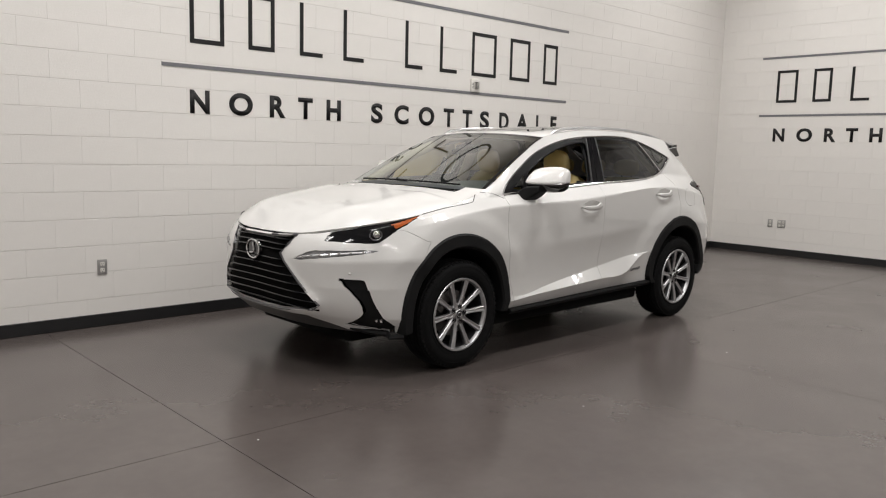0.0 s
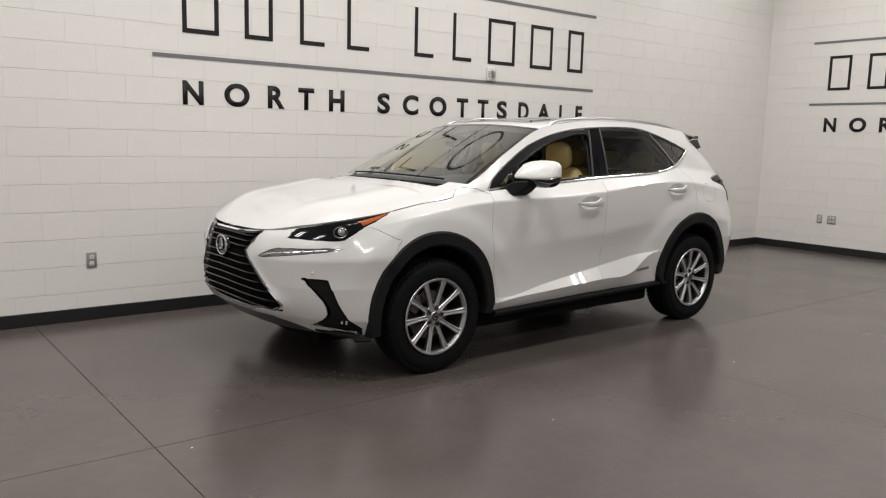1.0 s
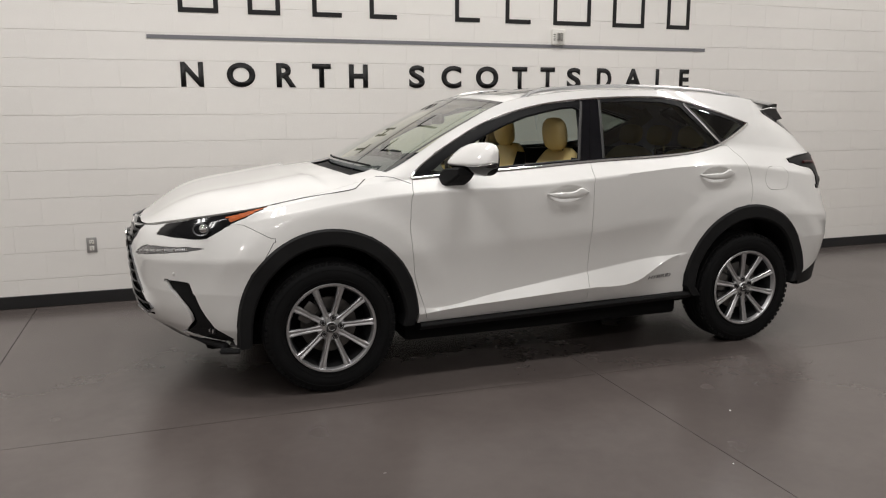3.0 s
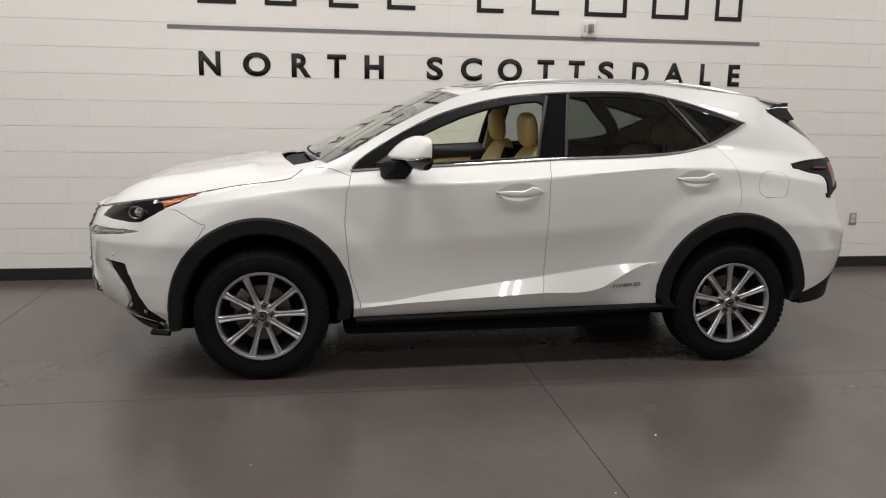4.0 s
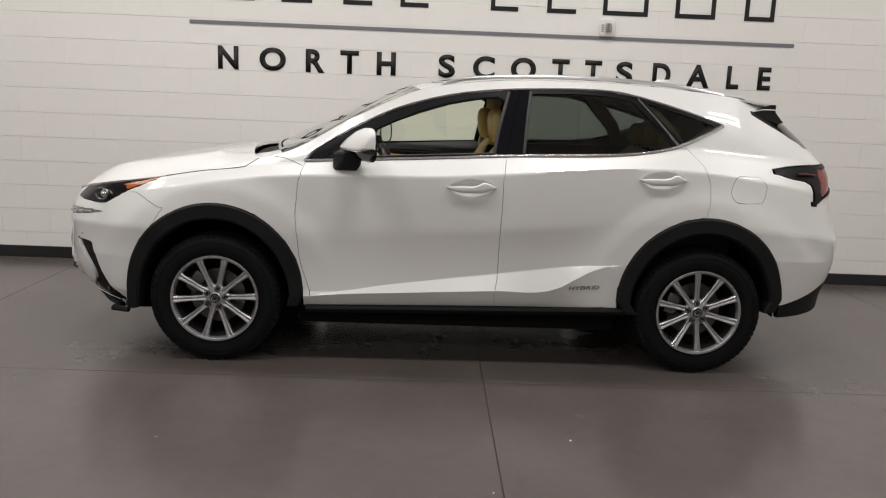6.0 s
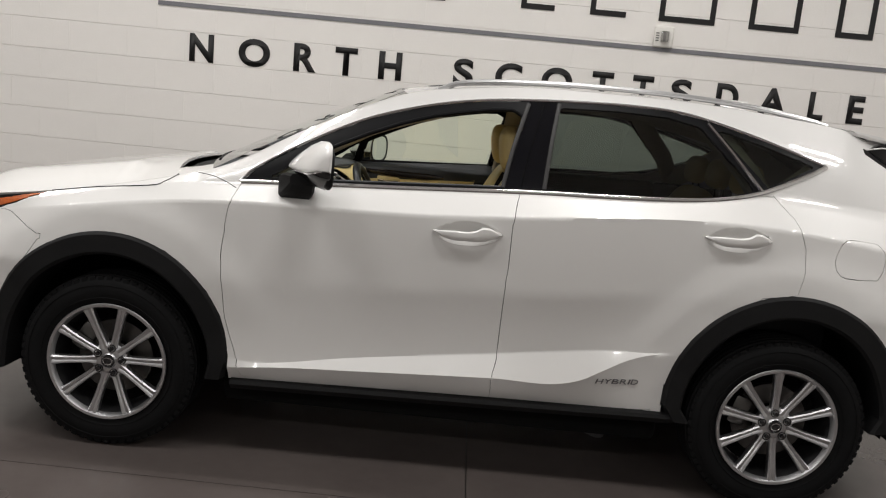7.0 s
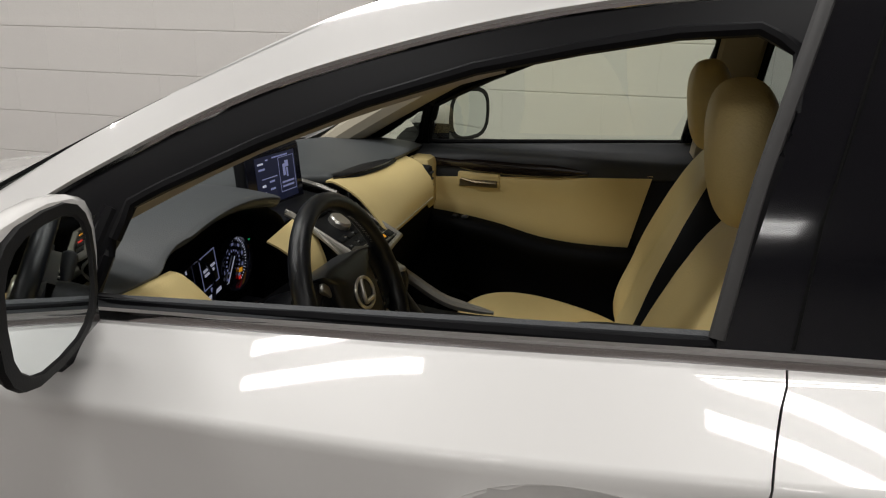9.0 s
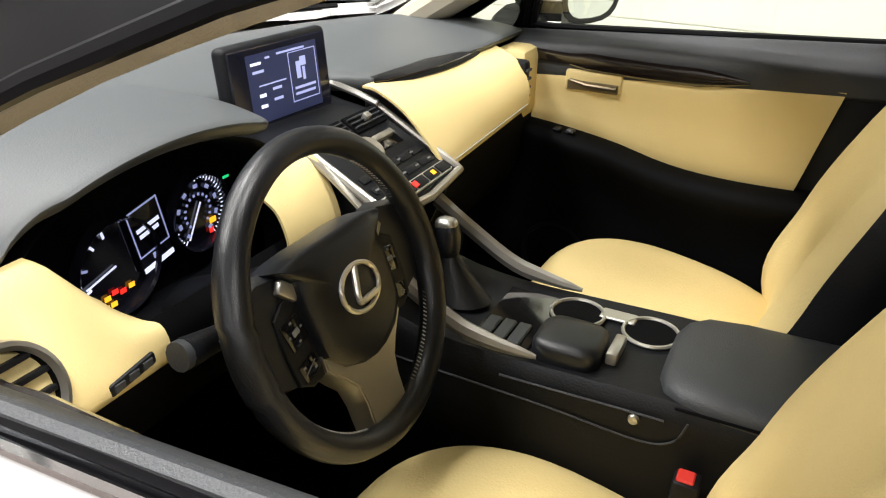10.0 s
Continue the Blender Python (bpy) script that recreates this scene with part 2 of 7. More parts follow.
# base strips
bm = bm_new()
box(bm, X0, WALL_X - 0.012, WALL_Y - 0.012, WALL_Y, 0.001, 0.098, 0.003, 1)
tagged(part("baseboard", bm, M_BASE), "black vinyl base strip along the block wall", "baseboard", kind="structure")
bm = bm_new()
box(bm, WALL_X - 0.012, WALL_X, Y0, WALL_Y - 0.0, 0.001, 0.098, 0.003, 1)
tagged(part("baseboard", bm, M_BASE), "black vinyl base strip along the side wall", "baseboard", kind="structure")


# ---------------------------------------------------------------- lamps
def ceiling_lamp():
    lamp = empty("ceiling_light", 0, 0, CEIL)
    bm = bm_new()
    box(bm, -0.64, 0.64, -0.27, 0.27, -0.07, 0.0, 0.012, 2)
    part("housing", bm, M_FIX, lamp)
    for s in (-0.15, 0.15):
        for a, b in ((s - 0.075, s - 0.062), (s + 0.062, s + 0.075)):
            bm = bm_new()
            box(bm, -0.62, 0.62, a, b, -0.10, -0.068, 0.003, 1)
            part("reflector_edge", bm, M_FIX, lamp)
        strip = bpy.data.lights.new("strip", "AREA")
        strip.shape, strip.size, strip.size_y = "RECTANGLE", 1.20, 0.115
        strip.energy, strip.color = STRIP_WATTS, (0.985, 0.965, 0.94)
        ob = new("lamp_strip", strip)
        ob.parent = lamp
        ob.matrix_basis = pose(0, s, -0.078)
    return tagged(lamp, "two-strip ceiling light with grey metal housing", "ceiling light", "ceiling lights")


first_lamp = None
for yy in ROWS_Y:
    for xx in ROWS_X:
        if first_lamp is None:
            first_lamp = ceiling_lamp()
            first_lamp.matrix_basis = pose(xx, yy, CEIL)
        else:
            copy_thing(first_lamp, pose(xx, yy, CEIL))

# ---------------------------------------------------------------- car: materials
M_PAINT = material("pearl_white_paint", (0.745, 0.736, 0.721), 0.34, vary=0.008, scale=2, coat=1.0, spec=0.5)
M_PAINT.node_tree.nodes["Principled BSDF"].inputs["Coat Roughness"].default_value = 0.03
M_TRIM = material("black_textured_plastic", (0.0075, 0.0075, 0.008), 0.62, vary=0.12, scale=14, bump=0.15, bscale=500, spec=0.2)
M_GLOSSBLK = material("gloss_black", (0.006, 0.006, 0.007), 0.08, vary=0.05, coat=0.6)
M_PILLAR = material("black_pillar_film", (0.005, 0.005, 0.007), 0.07, vary=0.06, scale=8, spec=0.35)
M_FRAME = material("satin_black_frame", (0.004, 0.004, 0.005), 0.36, vary=0.08, scale=12, spec=0.14)
M_SEAL = material("grey_rubber_edge", (0.035, 0.034, 0.034), 0.5, vary=0.1, scale=14)
M_GRILLE = material("satin_black_grille", (0.004, 0.004, 0.005), 0.16, vary=0.08, scale=12, spec=0.35)
M_EDGE = material("dark_satin_edge", (0.20, 0.20, 0.21), 0.3, metal=0.9, vary=0.05, scale=12)
M_CHROME = material("chrome", (0.78, 0.78, 0.79), 0.10, metal=1.0, vary=0.02, scale=9)
M_ALLOY = material("machined_alloy", (0.53, 0.53, 0.54), 0.38, metal=1.0, vary=0.05, scale=20, rvary=0.06)
M_ALLOYD = material("dark_alloy_pocket", (0.06, 0.06, 0.063), 0.4, metal=0.8, vary=0.08, scale=20)
M_RUBBER = material("tyre_rubber", (0.006, 0.006, 0.0064), 0.75, vary=0.2, scale=10, bump=0.1, bscale=200, spec=0.13)
M_DARK = material("underbody_black", (0.004, 0.004, 0.004), 0.95, vary=0.1, scale=5, spec=0.15)
M_STEEL = material("brake_steel", (0.13, 0.125, 0.12), 0.4, metal=1.0, vary=0.1, scale=25)
M_LENSD = material("smoked_lamp_housing", (0.006, 0.006, 0.007), 0.35, vary=0.1, scale=20, spec=0.12)
M_HEADL = material("headlight_inner", (0.006, 0.006, 0.007), 0.07, vary=0.25, scale=30, spec=0.3)
M_DRL = material("running_light_lens", (0.20, 0.20, 0.205), 0.12, metal=0.5, vary=0.5, scale=60, coat=0.6)
M_AMBER = material("amber_reflector", (0.42, 0.085, 0.012), 0.25, vary=0.25, scale=70, coat=0.5)
M_RED = material("red_lamp_lens", (0.20, 0.003, 0.010), 0.25, vary=0.3, scale=50, coat=0.1)
M_REDD = material("dim_red_bar", (0.05, 0.003, 0.006), 0.3, vary=0.2, scale=50)
M_SILVER = material("silver_satin", (0.55, 0.55, 0.56), 0.28, metal=0.9, vary=0.03, scale=12)
# lip paint; also colours in the shade on the white bumper facet
M_GREY = material("grey_lip_and_shade", (0.06, 0.058, 0.057), 0.35, vary=0.05, scale=6)
G_WIND = glass("windscreen_glass", (0.63, 0.71, 0.65))
G_SIDE = glass("green_side_glass", (0.82, 0.88, 0.75))
G_DARK = glass("privacy_glass", (0.36, 0.40, 0.37), gloss=0.6)
G_ROOF = glass("tinted_roof_glass", (0.30, 0.31, 0.30))

# ---------------------------------------------------------------- car: body form
# feature lines along the car (x to the rear): height and half width
F_Z = [
    [(-2.3, 0.31), (-1.95, 0.285), (-1.75, 0.27), (-1.33, 0.31), (-0.80, 0.325), (0.9, 0.355), (1.33, 0.34), (1.75, 0.325), (2.3, 0.355)],
    [(-2.3, 0.40), (-1.9, 0.38), (-1.33, 0.37), (-0.80, 0.385), (-0.67, 0.398), (-0.33, 0.419), (0.19, 0.446), (0.49, 0.458), (0.53, 0.470), (0.62, 0.518), (0.72, 0.570), (0.84, 0.600), (0.95, 0.60), (1.33, 0.56), (1.75, 0.50), (2.3, 0.52)],
    [(-2.3, 0.58), (-1.6, 0.55), (-1.0, 0.46), (-0.75, 0.405), (-0.68, 0.410), (-0.40, 0.452), (-0.10, 0.490), (0.21, 0.530), (0.41, 0.558), (0.62, 0.586), (0.84, 0.606), (1.1, 0.66), (1.6, 0.66), (2.3, 0.62)],
    [(-2.3, 0.72), (-1.6, 0.74), (-0.9, 0.74), (0.2, 0.78), (1.1, 0.84), (1.6, 0.82), (2.3, 0.74)],
    [(-2.3, 0.795), (-2.12, 0.85), (-2.0, 0.878), (-1.6, 0.945), (-1.1, 1.020), (-0.86, 1.040), (-0.5, 1.048), (-0.13, 1.057), (0.2, 1.080), (0.56, 1.112), (0.94, 1.135), (1.3, 1.125), (1.7, 1.075), (2.3, 0.95)],
    [(-2.3, 0.830), (-2.12, 0.888), (-2.0, 0.915), (-1.6, 0.985), (-1.1, 1.085), (-0.85, 1.105), (0.25, 1.172), (0.9, 1.200), (1.2, 1.245), (1.6, 1.215), (2.3, 1.16)],
    [(-2.3, 0.858), (-2.2, 0.886), (-2.12, 0.911), (-2.0, 0.938), (-1.6, 1.004), (-1.1, 1.112), (-1.0, 1.140), (-0.6, 1.352), (-0.25, 1.512), (0.05, 1.562), (0.4, 1.585), (0.9, 1.582), (1.46, 1.543), (1.8, 1.500), (2.3, 1.490)],
]
F_Y = [
    [(-2.3, 0.70), (-1.75, 0.835), (-1.33, 0.85), (-0.8, 0.835), (0.9, 0.838), (1.33, 0.85), (1.75, 0.83), (2.3, 0.72)],
    [(-2.3, 0.76), (-1.75, 0.865), (-1.33, 0.872), (-0.8, 0.872), (-0.3, 0.882), (0.3, 0.885), (0.6, 0.882), (0.86, 0.858), (1.0, 0.870), (1.33, 0.872), (1.75, 0.85), (2.3, 0.74)],
    [(-2.3, 0.80), (-1.6, 0.872), (-1.0, 0.873), (-0.72, 0.856), (-0.3, 0.832), (0.20, 0.822), (0.60, 0.828), (0.86, 0.856), (1.1, 0.876), (1.6, 0.868), (2.3, 0.78)],
    [(-2.3, 0.80), (-1.6, 0.868), (-1.33, 0.872), (-0.9, 0.868), (0.2, 0.862), (0.8, 0.862), (1.2, 0.875), (1.6, 0.868), (2.3, 0.79)],
    [(-2.3, 0.76), (-1.6, 0.822), (-1.1, 0.848), (-0.5, 0.862), (0.2, 0.866), (0.8, 0.862), (1.3, 0.842), (1.7, 0.805), (2.3, 0.74)],
    [(-2.3, 0.745), (-1.6, 0.798), (-1.1, 0.790), (-0.85, 0.776), (0.25, 0.772), (0.9, 0.766), (1.3, 0.735), (1.7, 0.69), (2.3, 0.65)],
    [(-2.3, 0.735), (-1.6, 0.778), (-1.1, 0.752), (-1.0, 0.728), (-0.6, 0.662), (-0.25, 0.606), (0.05, 0.598), (0.4, 0.602), (0.9, 0.594), (1.46, 0.555), (1.8, 0.51), (2.3, 0.48)],
]
SUB = [2, 5, 10, 10, 5, 14]                # rows between feature lines
XFC, XRC = -1.55, 1.55                     # where the ends begin to turn in
NOSE = [(0.27, -2.13), (0.34, -2.19), (0.40, -2.245), (0.47, -2.28), (0.55, -2.29), (0.72, -2.30), (0.80, -2.285), (0.86, -2.255), (0.93, -2.19), (1.05, -2.08)]
TAIL = [(0.40, 2.22), (0.55, 2.27), (0.72, 2.285), (0.85, 2.24), (0.98, 2.215), (1.14, 2.205), (1.26, 2.09), (1.51, 1.84), (1.6, 1.80)]
NF, NR = 3.0, 3.6


def side_columns():
    """Nominal (kind, value) of the columns from the nose's middle round to the tail's middle."""
    cols = [("f", a) for a in np.linspace(PI / 2, 0.02, 34)]
    cols += [("x", x) for x in np.linspace(XFC, XRC, 170)]
    cols += [("r", a) for a in np.linspace(0.02, PI / 2, 26)]
    return cols


def side_point(kind, v, row):
    """A point of the driver's side (y negative); row runs from 0 at the bottom to 6 at the top line."""
    if kind == "x":
        xn, c, s = v, 1.0, 0.0
    elif kind == "f":
        c, s = math.cos(v) ** (2 / NF), math.sin(v) ** (2 / NF)
        xn = XFC - (XFC + 2.26) * s
    else:
        c, s = math.cos(v) ** (2 / NR), math.sin(v) ** (2 / NR)
        xn = XRC + (2.2 - XRC) * s
    k = min(int(row), 5)
    t = row - k
    z = pch(F_Z[k], xn) * (1 - t) + pch(F_Z[k + 1], xn) * t
    hw = pch(F_Y[k], xn) * (1 - t) + pch(F_Y[k + 1], xn) * t
    if k in (2, 3):            # gentle fullness of the door skin
        hw += 0.005 * math.sin(PI * t) * (0.5 if k == 3 else -1)
    if k == 5 and xn > -1.0:   # curved side glass
        hw += 0.012 * math.sin(PI * t)
    # flares over the wheels
    for xc in (-1.33, 1.33):
        d = math.hypot(xn - xc, z - 0.36)
        ramp = min(1.0, max(0.0, (0.70 - d) / 0.10))
        hw += 0.016 * ramp ** 1.3 * min(1.0, max(0.0, (z - 0.52) / 0.2)) * min(1.0, max(0.0, (1.12 - z) / 0.12))
    x = xn
    if kind == "f":
        x = XFC - (XFC - pch(NOSE, z)) * s
        # the spindle-shaped middle stands proud
        edge = pch([(0.36, 0.50), (0.46, 0.55), (0.60, 0.40), (0.76, 0.275), (0.86, 0.31), (0.93, 0.36)], z)
        u = min(1.0, max(0.0, (edge + 0.05 - hw * c) / 0.10))
        x -= 0.034 * u * u * (3 - 2 * u) * min(1.0, max(0.0, (0.95 - z) / 0.09)) * min(1.0, max(0.0, (z - 0.30) / 0.12))
    elif kind == "r":
        x = XRC + (pch(TAIL, z) - XRC) * s
    return Vector((x, -hw * c, z))


ROWS_H = sorted([k + j / n for k, n in enumerate(SUB) for j in range(n)] + [6.0] + [0.93, 1.06, 1.94, 2.025, 3.95, 4.08])


def side_shell():
    bm = bm_new()
    grid = [[bm.verts.new(side_point(kind, v, r)) for r in ROWS_H] for kind, v in side_columns()]
    for a, b in zip(grid, grid[1:]):
        for i in range(len(ROWS_H) - 1):
            vs = (a[i], b[i], b[i + 1], a[i + 1])
            if (vs[0].co - vs[1].co).length > 1e-5 or (vs[2].co - vs[3].co).length > 1e-5:
                bm.faces.new(vs)
    bmesh.ops.remove_doubles(bm, verts=bm.verts[:], dist=1e-4)
    bm.normal_update()
    return bm


def sdf_poly(pts, rad=0.0):
    """Signed distance to a closed outline of (u, v): negative inside; rad rounds the corners."""
    P = np.array(pts, float)
    Q = np.roll(P, -1, axis=0)

    def f(u, v):
        p = np.stack([u, v], -1)[:, None, :]
        e = (Q - P)[None]
        w = p - P[None]
        t = np.clip((w * e).sum(-1) / np.maximum((e * e).sum(-1), 1e-12), 0, 1)
        d = np.sqrt(((w - e * t[..., None]) ** 2).sum(-1)).min(1)
        a, b = P[None], Q[None]
        cond = (a[..., 1] > p[..., 1]) != (b[..., 1] > p[..., 1])
        with np.errstate(divide="ignore", invalid="ignore"):
            xi = (b[..., 0] - a[..., 0]) * (p[..., 1] - a[..., 1]) / (b[..., 1] - a[..., 1]) + a[..., 0]
        inside = (cond & (p[..., 0] < xi)).sum(1) % 2 == 1
        return np.where(inside, -d, d) - rad
    return f


def on_side(f):
    return lambda c: f(c[:, 0], c[:, 2])


def on_front(f, back=-1.5):
    return lambda c: np.where(c[:, 0] < back, f(c[:, 1], c[:, 2]), 1.0)


def cut(bm, f, snap=0.003):
    """Cuts the mesh along the zero line of f, which takes an array of places."""
    bm.verts.ensure_lookup_table()
    co = np.array([v.co[:] for v in bm.verts])
    val = f(co)
    val[np.abs(val) < snap] = 0.0
    look_up = {v: val[i] for i, v in enumerate(bm.verts)}
    for e in [e for e in bm.edges if look_up[e.verts[0]] * look_up[e.verts[1]] < 0]:
        a, b = e.verts
        fa, fb = look_up[a], look_up[b]
        ne, nv = bmesh.utils.edge_split(e, a, fa / (fa - fb))
        look_up[nv] = 0.0
    for fc in list(bm.faces):
        zs = [v for v in fc.verts if look_up[v] == 0.0]
        if len(zs) < 2:
            continue
        signs = [look_up[v] for v in fc.verts]
        if min(signs) >= 0 or max(signs) <= 0:
            continue
        for i in range(len(zs)):
            done = False
            for j in range(i + 1, len(zs)):
                a, b = zs[i], zs[j]
                if not any(b in e.verts for e in a.link_edges if fc in e.link_faces):
                    try:
                        bmesh.utils.face_split(fc, a, b)
                        done = True
                    except ValueError:
                        pass
                    break
            if done:
                break


def panel(faces, gap=0.0018, depth=0.018, mirror=False):
    """A panel of its own from faces of the shell: edges drawn in by the gap and turned inwards."""
    bm = bm_new()
    made = {}
    for f in faces:
        for v in f.verts:
            if v not in made:
                made[v] = bm.verts.new(v.co)
        try:
            bm.faces.new([made[v] for v in f.verts])
        except ValueError:
            pass
    nrm = {made[v]: v.normal.copy() for v in made}
    edge = [e for e in bm.edges if len(e.link_faces) == 1]
    rim = {v for e in edge for v in e.verts}
    move = {}
    for v in rim:
        d = sum(((f.calc_center_median() - v.co) for f in v.link_faces), Vector())
        if d.length > 1e-6:
            move[v] = d.normalized() * gap
    for v, d in move.items():
        if abs(v.co.y) > 1e-3:
            v.co += d
    if depth:
        low = {v: bm.verts.new(v.co - nrm[v] * depth) for v in rim}
        for e in edge:
            a, b = e.verts
            f0 = e.link_faces[0]
            lv = [l.vert for l in f0.loops]
            i = lv.index(a)
            if lv[(i + 1) % len(lv)] is b:
                nf = bm.faces.new((b, a, low[a], low[b]))
            else:
                nf = bm.faces.new((a, b, low[b], low[a]))
            e.smooth = False
    if mirror:
        for v in bm.verts:
            v.co.y = -v.co.y
        bmesh.ops.reverse_faces(bm, faces=bm.faces[:])
    return bm


def link_panel(name, bm, mat, parent, label=""):
    """Smooth panel; only its turned edges are sharp."""
    bm.normal_update()
    for f in bm.faces:
        f.smooth = True
    for e in bm.edges:
        if len(e.link_faces) == 2 and e.calc_face_angle(0) > radians(50):
            e.smooth = False
    return part(name, bm, mat, parent, label, smooth=False)


CAR_YAW = 0.8
car = empty("car", 0, 0.0185, 0, CAR_YAW)
tagged(car, "pearl white compact hybrid SUV parked on the concrete floor", "car")

# outlines on the side (x, z)
ARCH_F = [(-1.33 + 0.475 * math.cos(a), 0.40 + 0.475 * math.sin(a)) for a in np.linspace(0, PI, 40)]
ARCH_OUT_F = [(-0.853, 0.0), (-0.853, 0.40)] + ARCH_F[1:-1] + [(-1.806, 0.40), (-1.806, 0.0)]
BELT_Z = [(-0.86, 1.105), (-0.30, 1.139), (0.25, 1.171), (0.90, 1.201), (1.05, 1.222), (1.18, 1.257), (1.44, 1.372)]
ARCH_OUT_R = [(1.795, 0.0), (1.795, 0.44)] + [(1.335 + 0.462 * math.cos(a), 0.42 + 0.465 * math.sin(a)) for a in np.linspace(0.04, PI - 0.04, 40)] + [(0.872, 0.43), (0.872, 0.40), (0.915, 0.0)]
DLO = [(-0.853, 1.112), (-0.80, 1.170), (-0.62, 1.282), (-0.40, 1.393), (-0.18, 1.462), (0.02, 1.503), (0.25, 1.527), (0.55, 1.541), (0.80, 1.538), (0.97, 1.512), (1.20, 1.452), (1.44, 1.378), (1.40, 1.350), (1.18, 1.262), (1.05, 1.228), (0.90, 1.207), (0.25, 1.176), (-0.30, 1.143)]
DOOR_F = [(-0.853, 1.112), (-0.885, 1.0), (-0.897, 0.84), (-0.872, 0.58), (-0.826, 0.44), (-0.800, 0.337), (0.195, 0.346), (0.188, 0.44), (0.206, 0.51), (0.2065, 0.72), (0.2085, 0.90), (0.211, 1.03), (0.219, 1.11), (0.232, 1.176), (0.21, 1.60), (-0.3, 1.60)]
DOOR_R = [(0.232, 1.176), (0.219, 1.11), (0.211, 1.03), (0.2085, 0.90), (0.2065, 0.72), (0.206, 0.51), (0.188, 0.44), (0.195, 0.346), (0.93, 0.362), (0.885, 0.44), (0.90, 0.52), (0.96, 0.66), (1.06, 0.79), (1.19, 0.868), (1.315, 0.89), (1.335, 0.97), (1.335, 1.06), (1.30, 1.16), (1.21, 1.262), (0.95, 1.60), (0.21, 1.60)]
GLASS_F = [(-0.574, 1.148), (-0.542, 1.248), (-0.50, 1.270), (-0.38, 1.328), (-0.25, 1.382), (-0.12, 1.424), (0.00, 1.450), (0.10, 1.468), (0.178, 1.474), (0.210, 1.458), (0.206, 1.405), (0.184, 1.320), (0.152, 1.186)]
BCOVER = [(0.160, 1.12), (0.163, 1.186), (0.189, 1.327), (0.224, 1.457), (0.262, 1.60), (0.372, 1.60), (0.361, 1.522), (0.340, 1.366), (0.322, 1.186), (0.318, 1.12)]
GLASS_R = [(0.340, 1.205), (0.368, 1.500), (0.60, 1.508), (0.80, 1.502), (0.92, 1.478), (1.13, 1.268), (1.02, 1.240), (0.88, 1.222)]
GLASS_Q = [(1.005, 1.478), (1.19, 1.430), (1.385, 1.372), (1.20, 1.285)]
FUEL = [(1.500, 1.018), (1.602, 1.012), (1.612, 1.060), (1.515, 1.066)]
GLASS_T = [(-0.745, 1.137), (-0.628, 1.142), (-0.600, 1.236)]
HEAD = [(-2.168, 0.849), (-2.112, 0.902), (-2.04, 0.918), (-1.93, 0.944), (-1.76, 0.975), (-1.600, 1.003), (-1.75, 0.940), (-1.83, 0.903), (-1.935, 0.838), (-2.04, 0.843)]
AMBER = [(-1.82, 0.949), (-1.625, 0.995), (-1.745, 0.948), (-1.822, 0.918)]
BUMPER = [(-2.6, 0.1), (-2.6, 0.90), (-2.10, 0.90), (-1.83, 0.905), (-1.765, 0.918), (-1.604, 0.833), (-1.66, 0.74), (-1.72, 0.1)]
TAILLAMP = [(1.675, 1.150), (1.85, 1.172), (2.3, 1.180), (2.3, 1.07), (2.02, 0.985), (1.955, 0.955), (1.957, 1.055), (1.93, 1.085), (1.80, 1.105)]
TAILRED = [(2.000, 1.150), (2.3, 1.160), (2.3, 1.075), (2.050, 1.010), (2.008, 0.992), (2.022, 1.065)]
REARLOW = [(1.60, 0.1), (1.70, 0.385), (1.85, 0.405), (2.00, 0.455), (2.10, 0.50), (2.4, 0.52), (2.4, 0.1)]
REARGLASS = [(1.62, 1.452), (1.77, 1.500), (1.80, 1.60), (2.6, 1.6), (2.6, 1.27), (2.03, 1.262), (1.985, 1.262)]
# outlines on the front (y, z)
GRILLE = [(0.02, 0.858), (-0.16, 0.862), (-0.345, 0.872), (-0.305, 0.815), (-0.272, 0.760), (-0.30, 0.71), (-0.42, 0.585), (-0.535, 0.462), (-0.50, 0.437), (-0.25, 0.410), (0.02, 0.402)]
GRILLE = [(y * 1.035 if y < 0 else y, z) for y, z in GRILLE]
DRL = [(-0.374, 0.727), (-0.45, 0.772), (-0.52, 0.793), (-0.66, 0.797), (-0.815, 0.806), (-0.735, 0.780), (-0.60, 0.757), (-0.48, 0.739)]
FOG = [(-0.655, 0.632), (-0.752, 0.626), (-0.772, 0.54), (-0.783, 0.47), (-0.796, 0.40), (-0.812, 0.33), (-0.80, 0.300), (-0.70, 0.315), (-0.605, 0.344), (-0.615, 0.352), (-0.69, 0.378), (-0.735, 0.41), (-0.742, 0.45), (-0.735, 0.49), (-0.705, 0.55)]
# runs past the lip over the white facet, coloured grey for its shade
LIP = [(0.02, 0.1), (0.02, 0.385), (-0.45, 0.388), (-0.53, 0.345), (-0.62, 0.302), (-0.86, 0.286), (-0.95, 0.1)]


def leaf(x0, x1, zc):
    """Leaf-shaped outline of a handle recess."""
    us = [-1 + 2 * k / 16 for k in range(17)]
    xm, hl = (x0 + x1) / 2, (x1 - x0) / 2
    hs = [0.047 * max(0.0, 1 - abs(u) ** 2.2) ** 0.8 for u in us]
    return [(xm + u * hl, zc + 0.004 * u + h) for u, h in zip(us, hs)] + [(xm + u * hl, zc + 0.004 * u - h) for u, h in list(zip(us, hs))[-2:0:-1]]


HANDLE_F, HANDLE_R = (-0.094, 0.178, 1.004), (0.938, 1.200, 1.078)


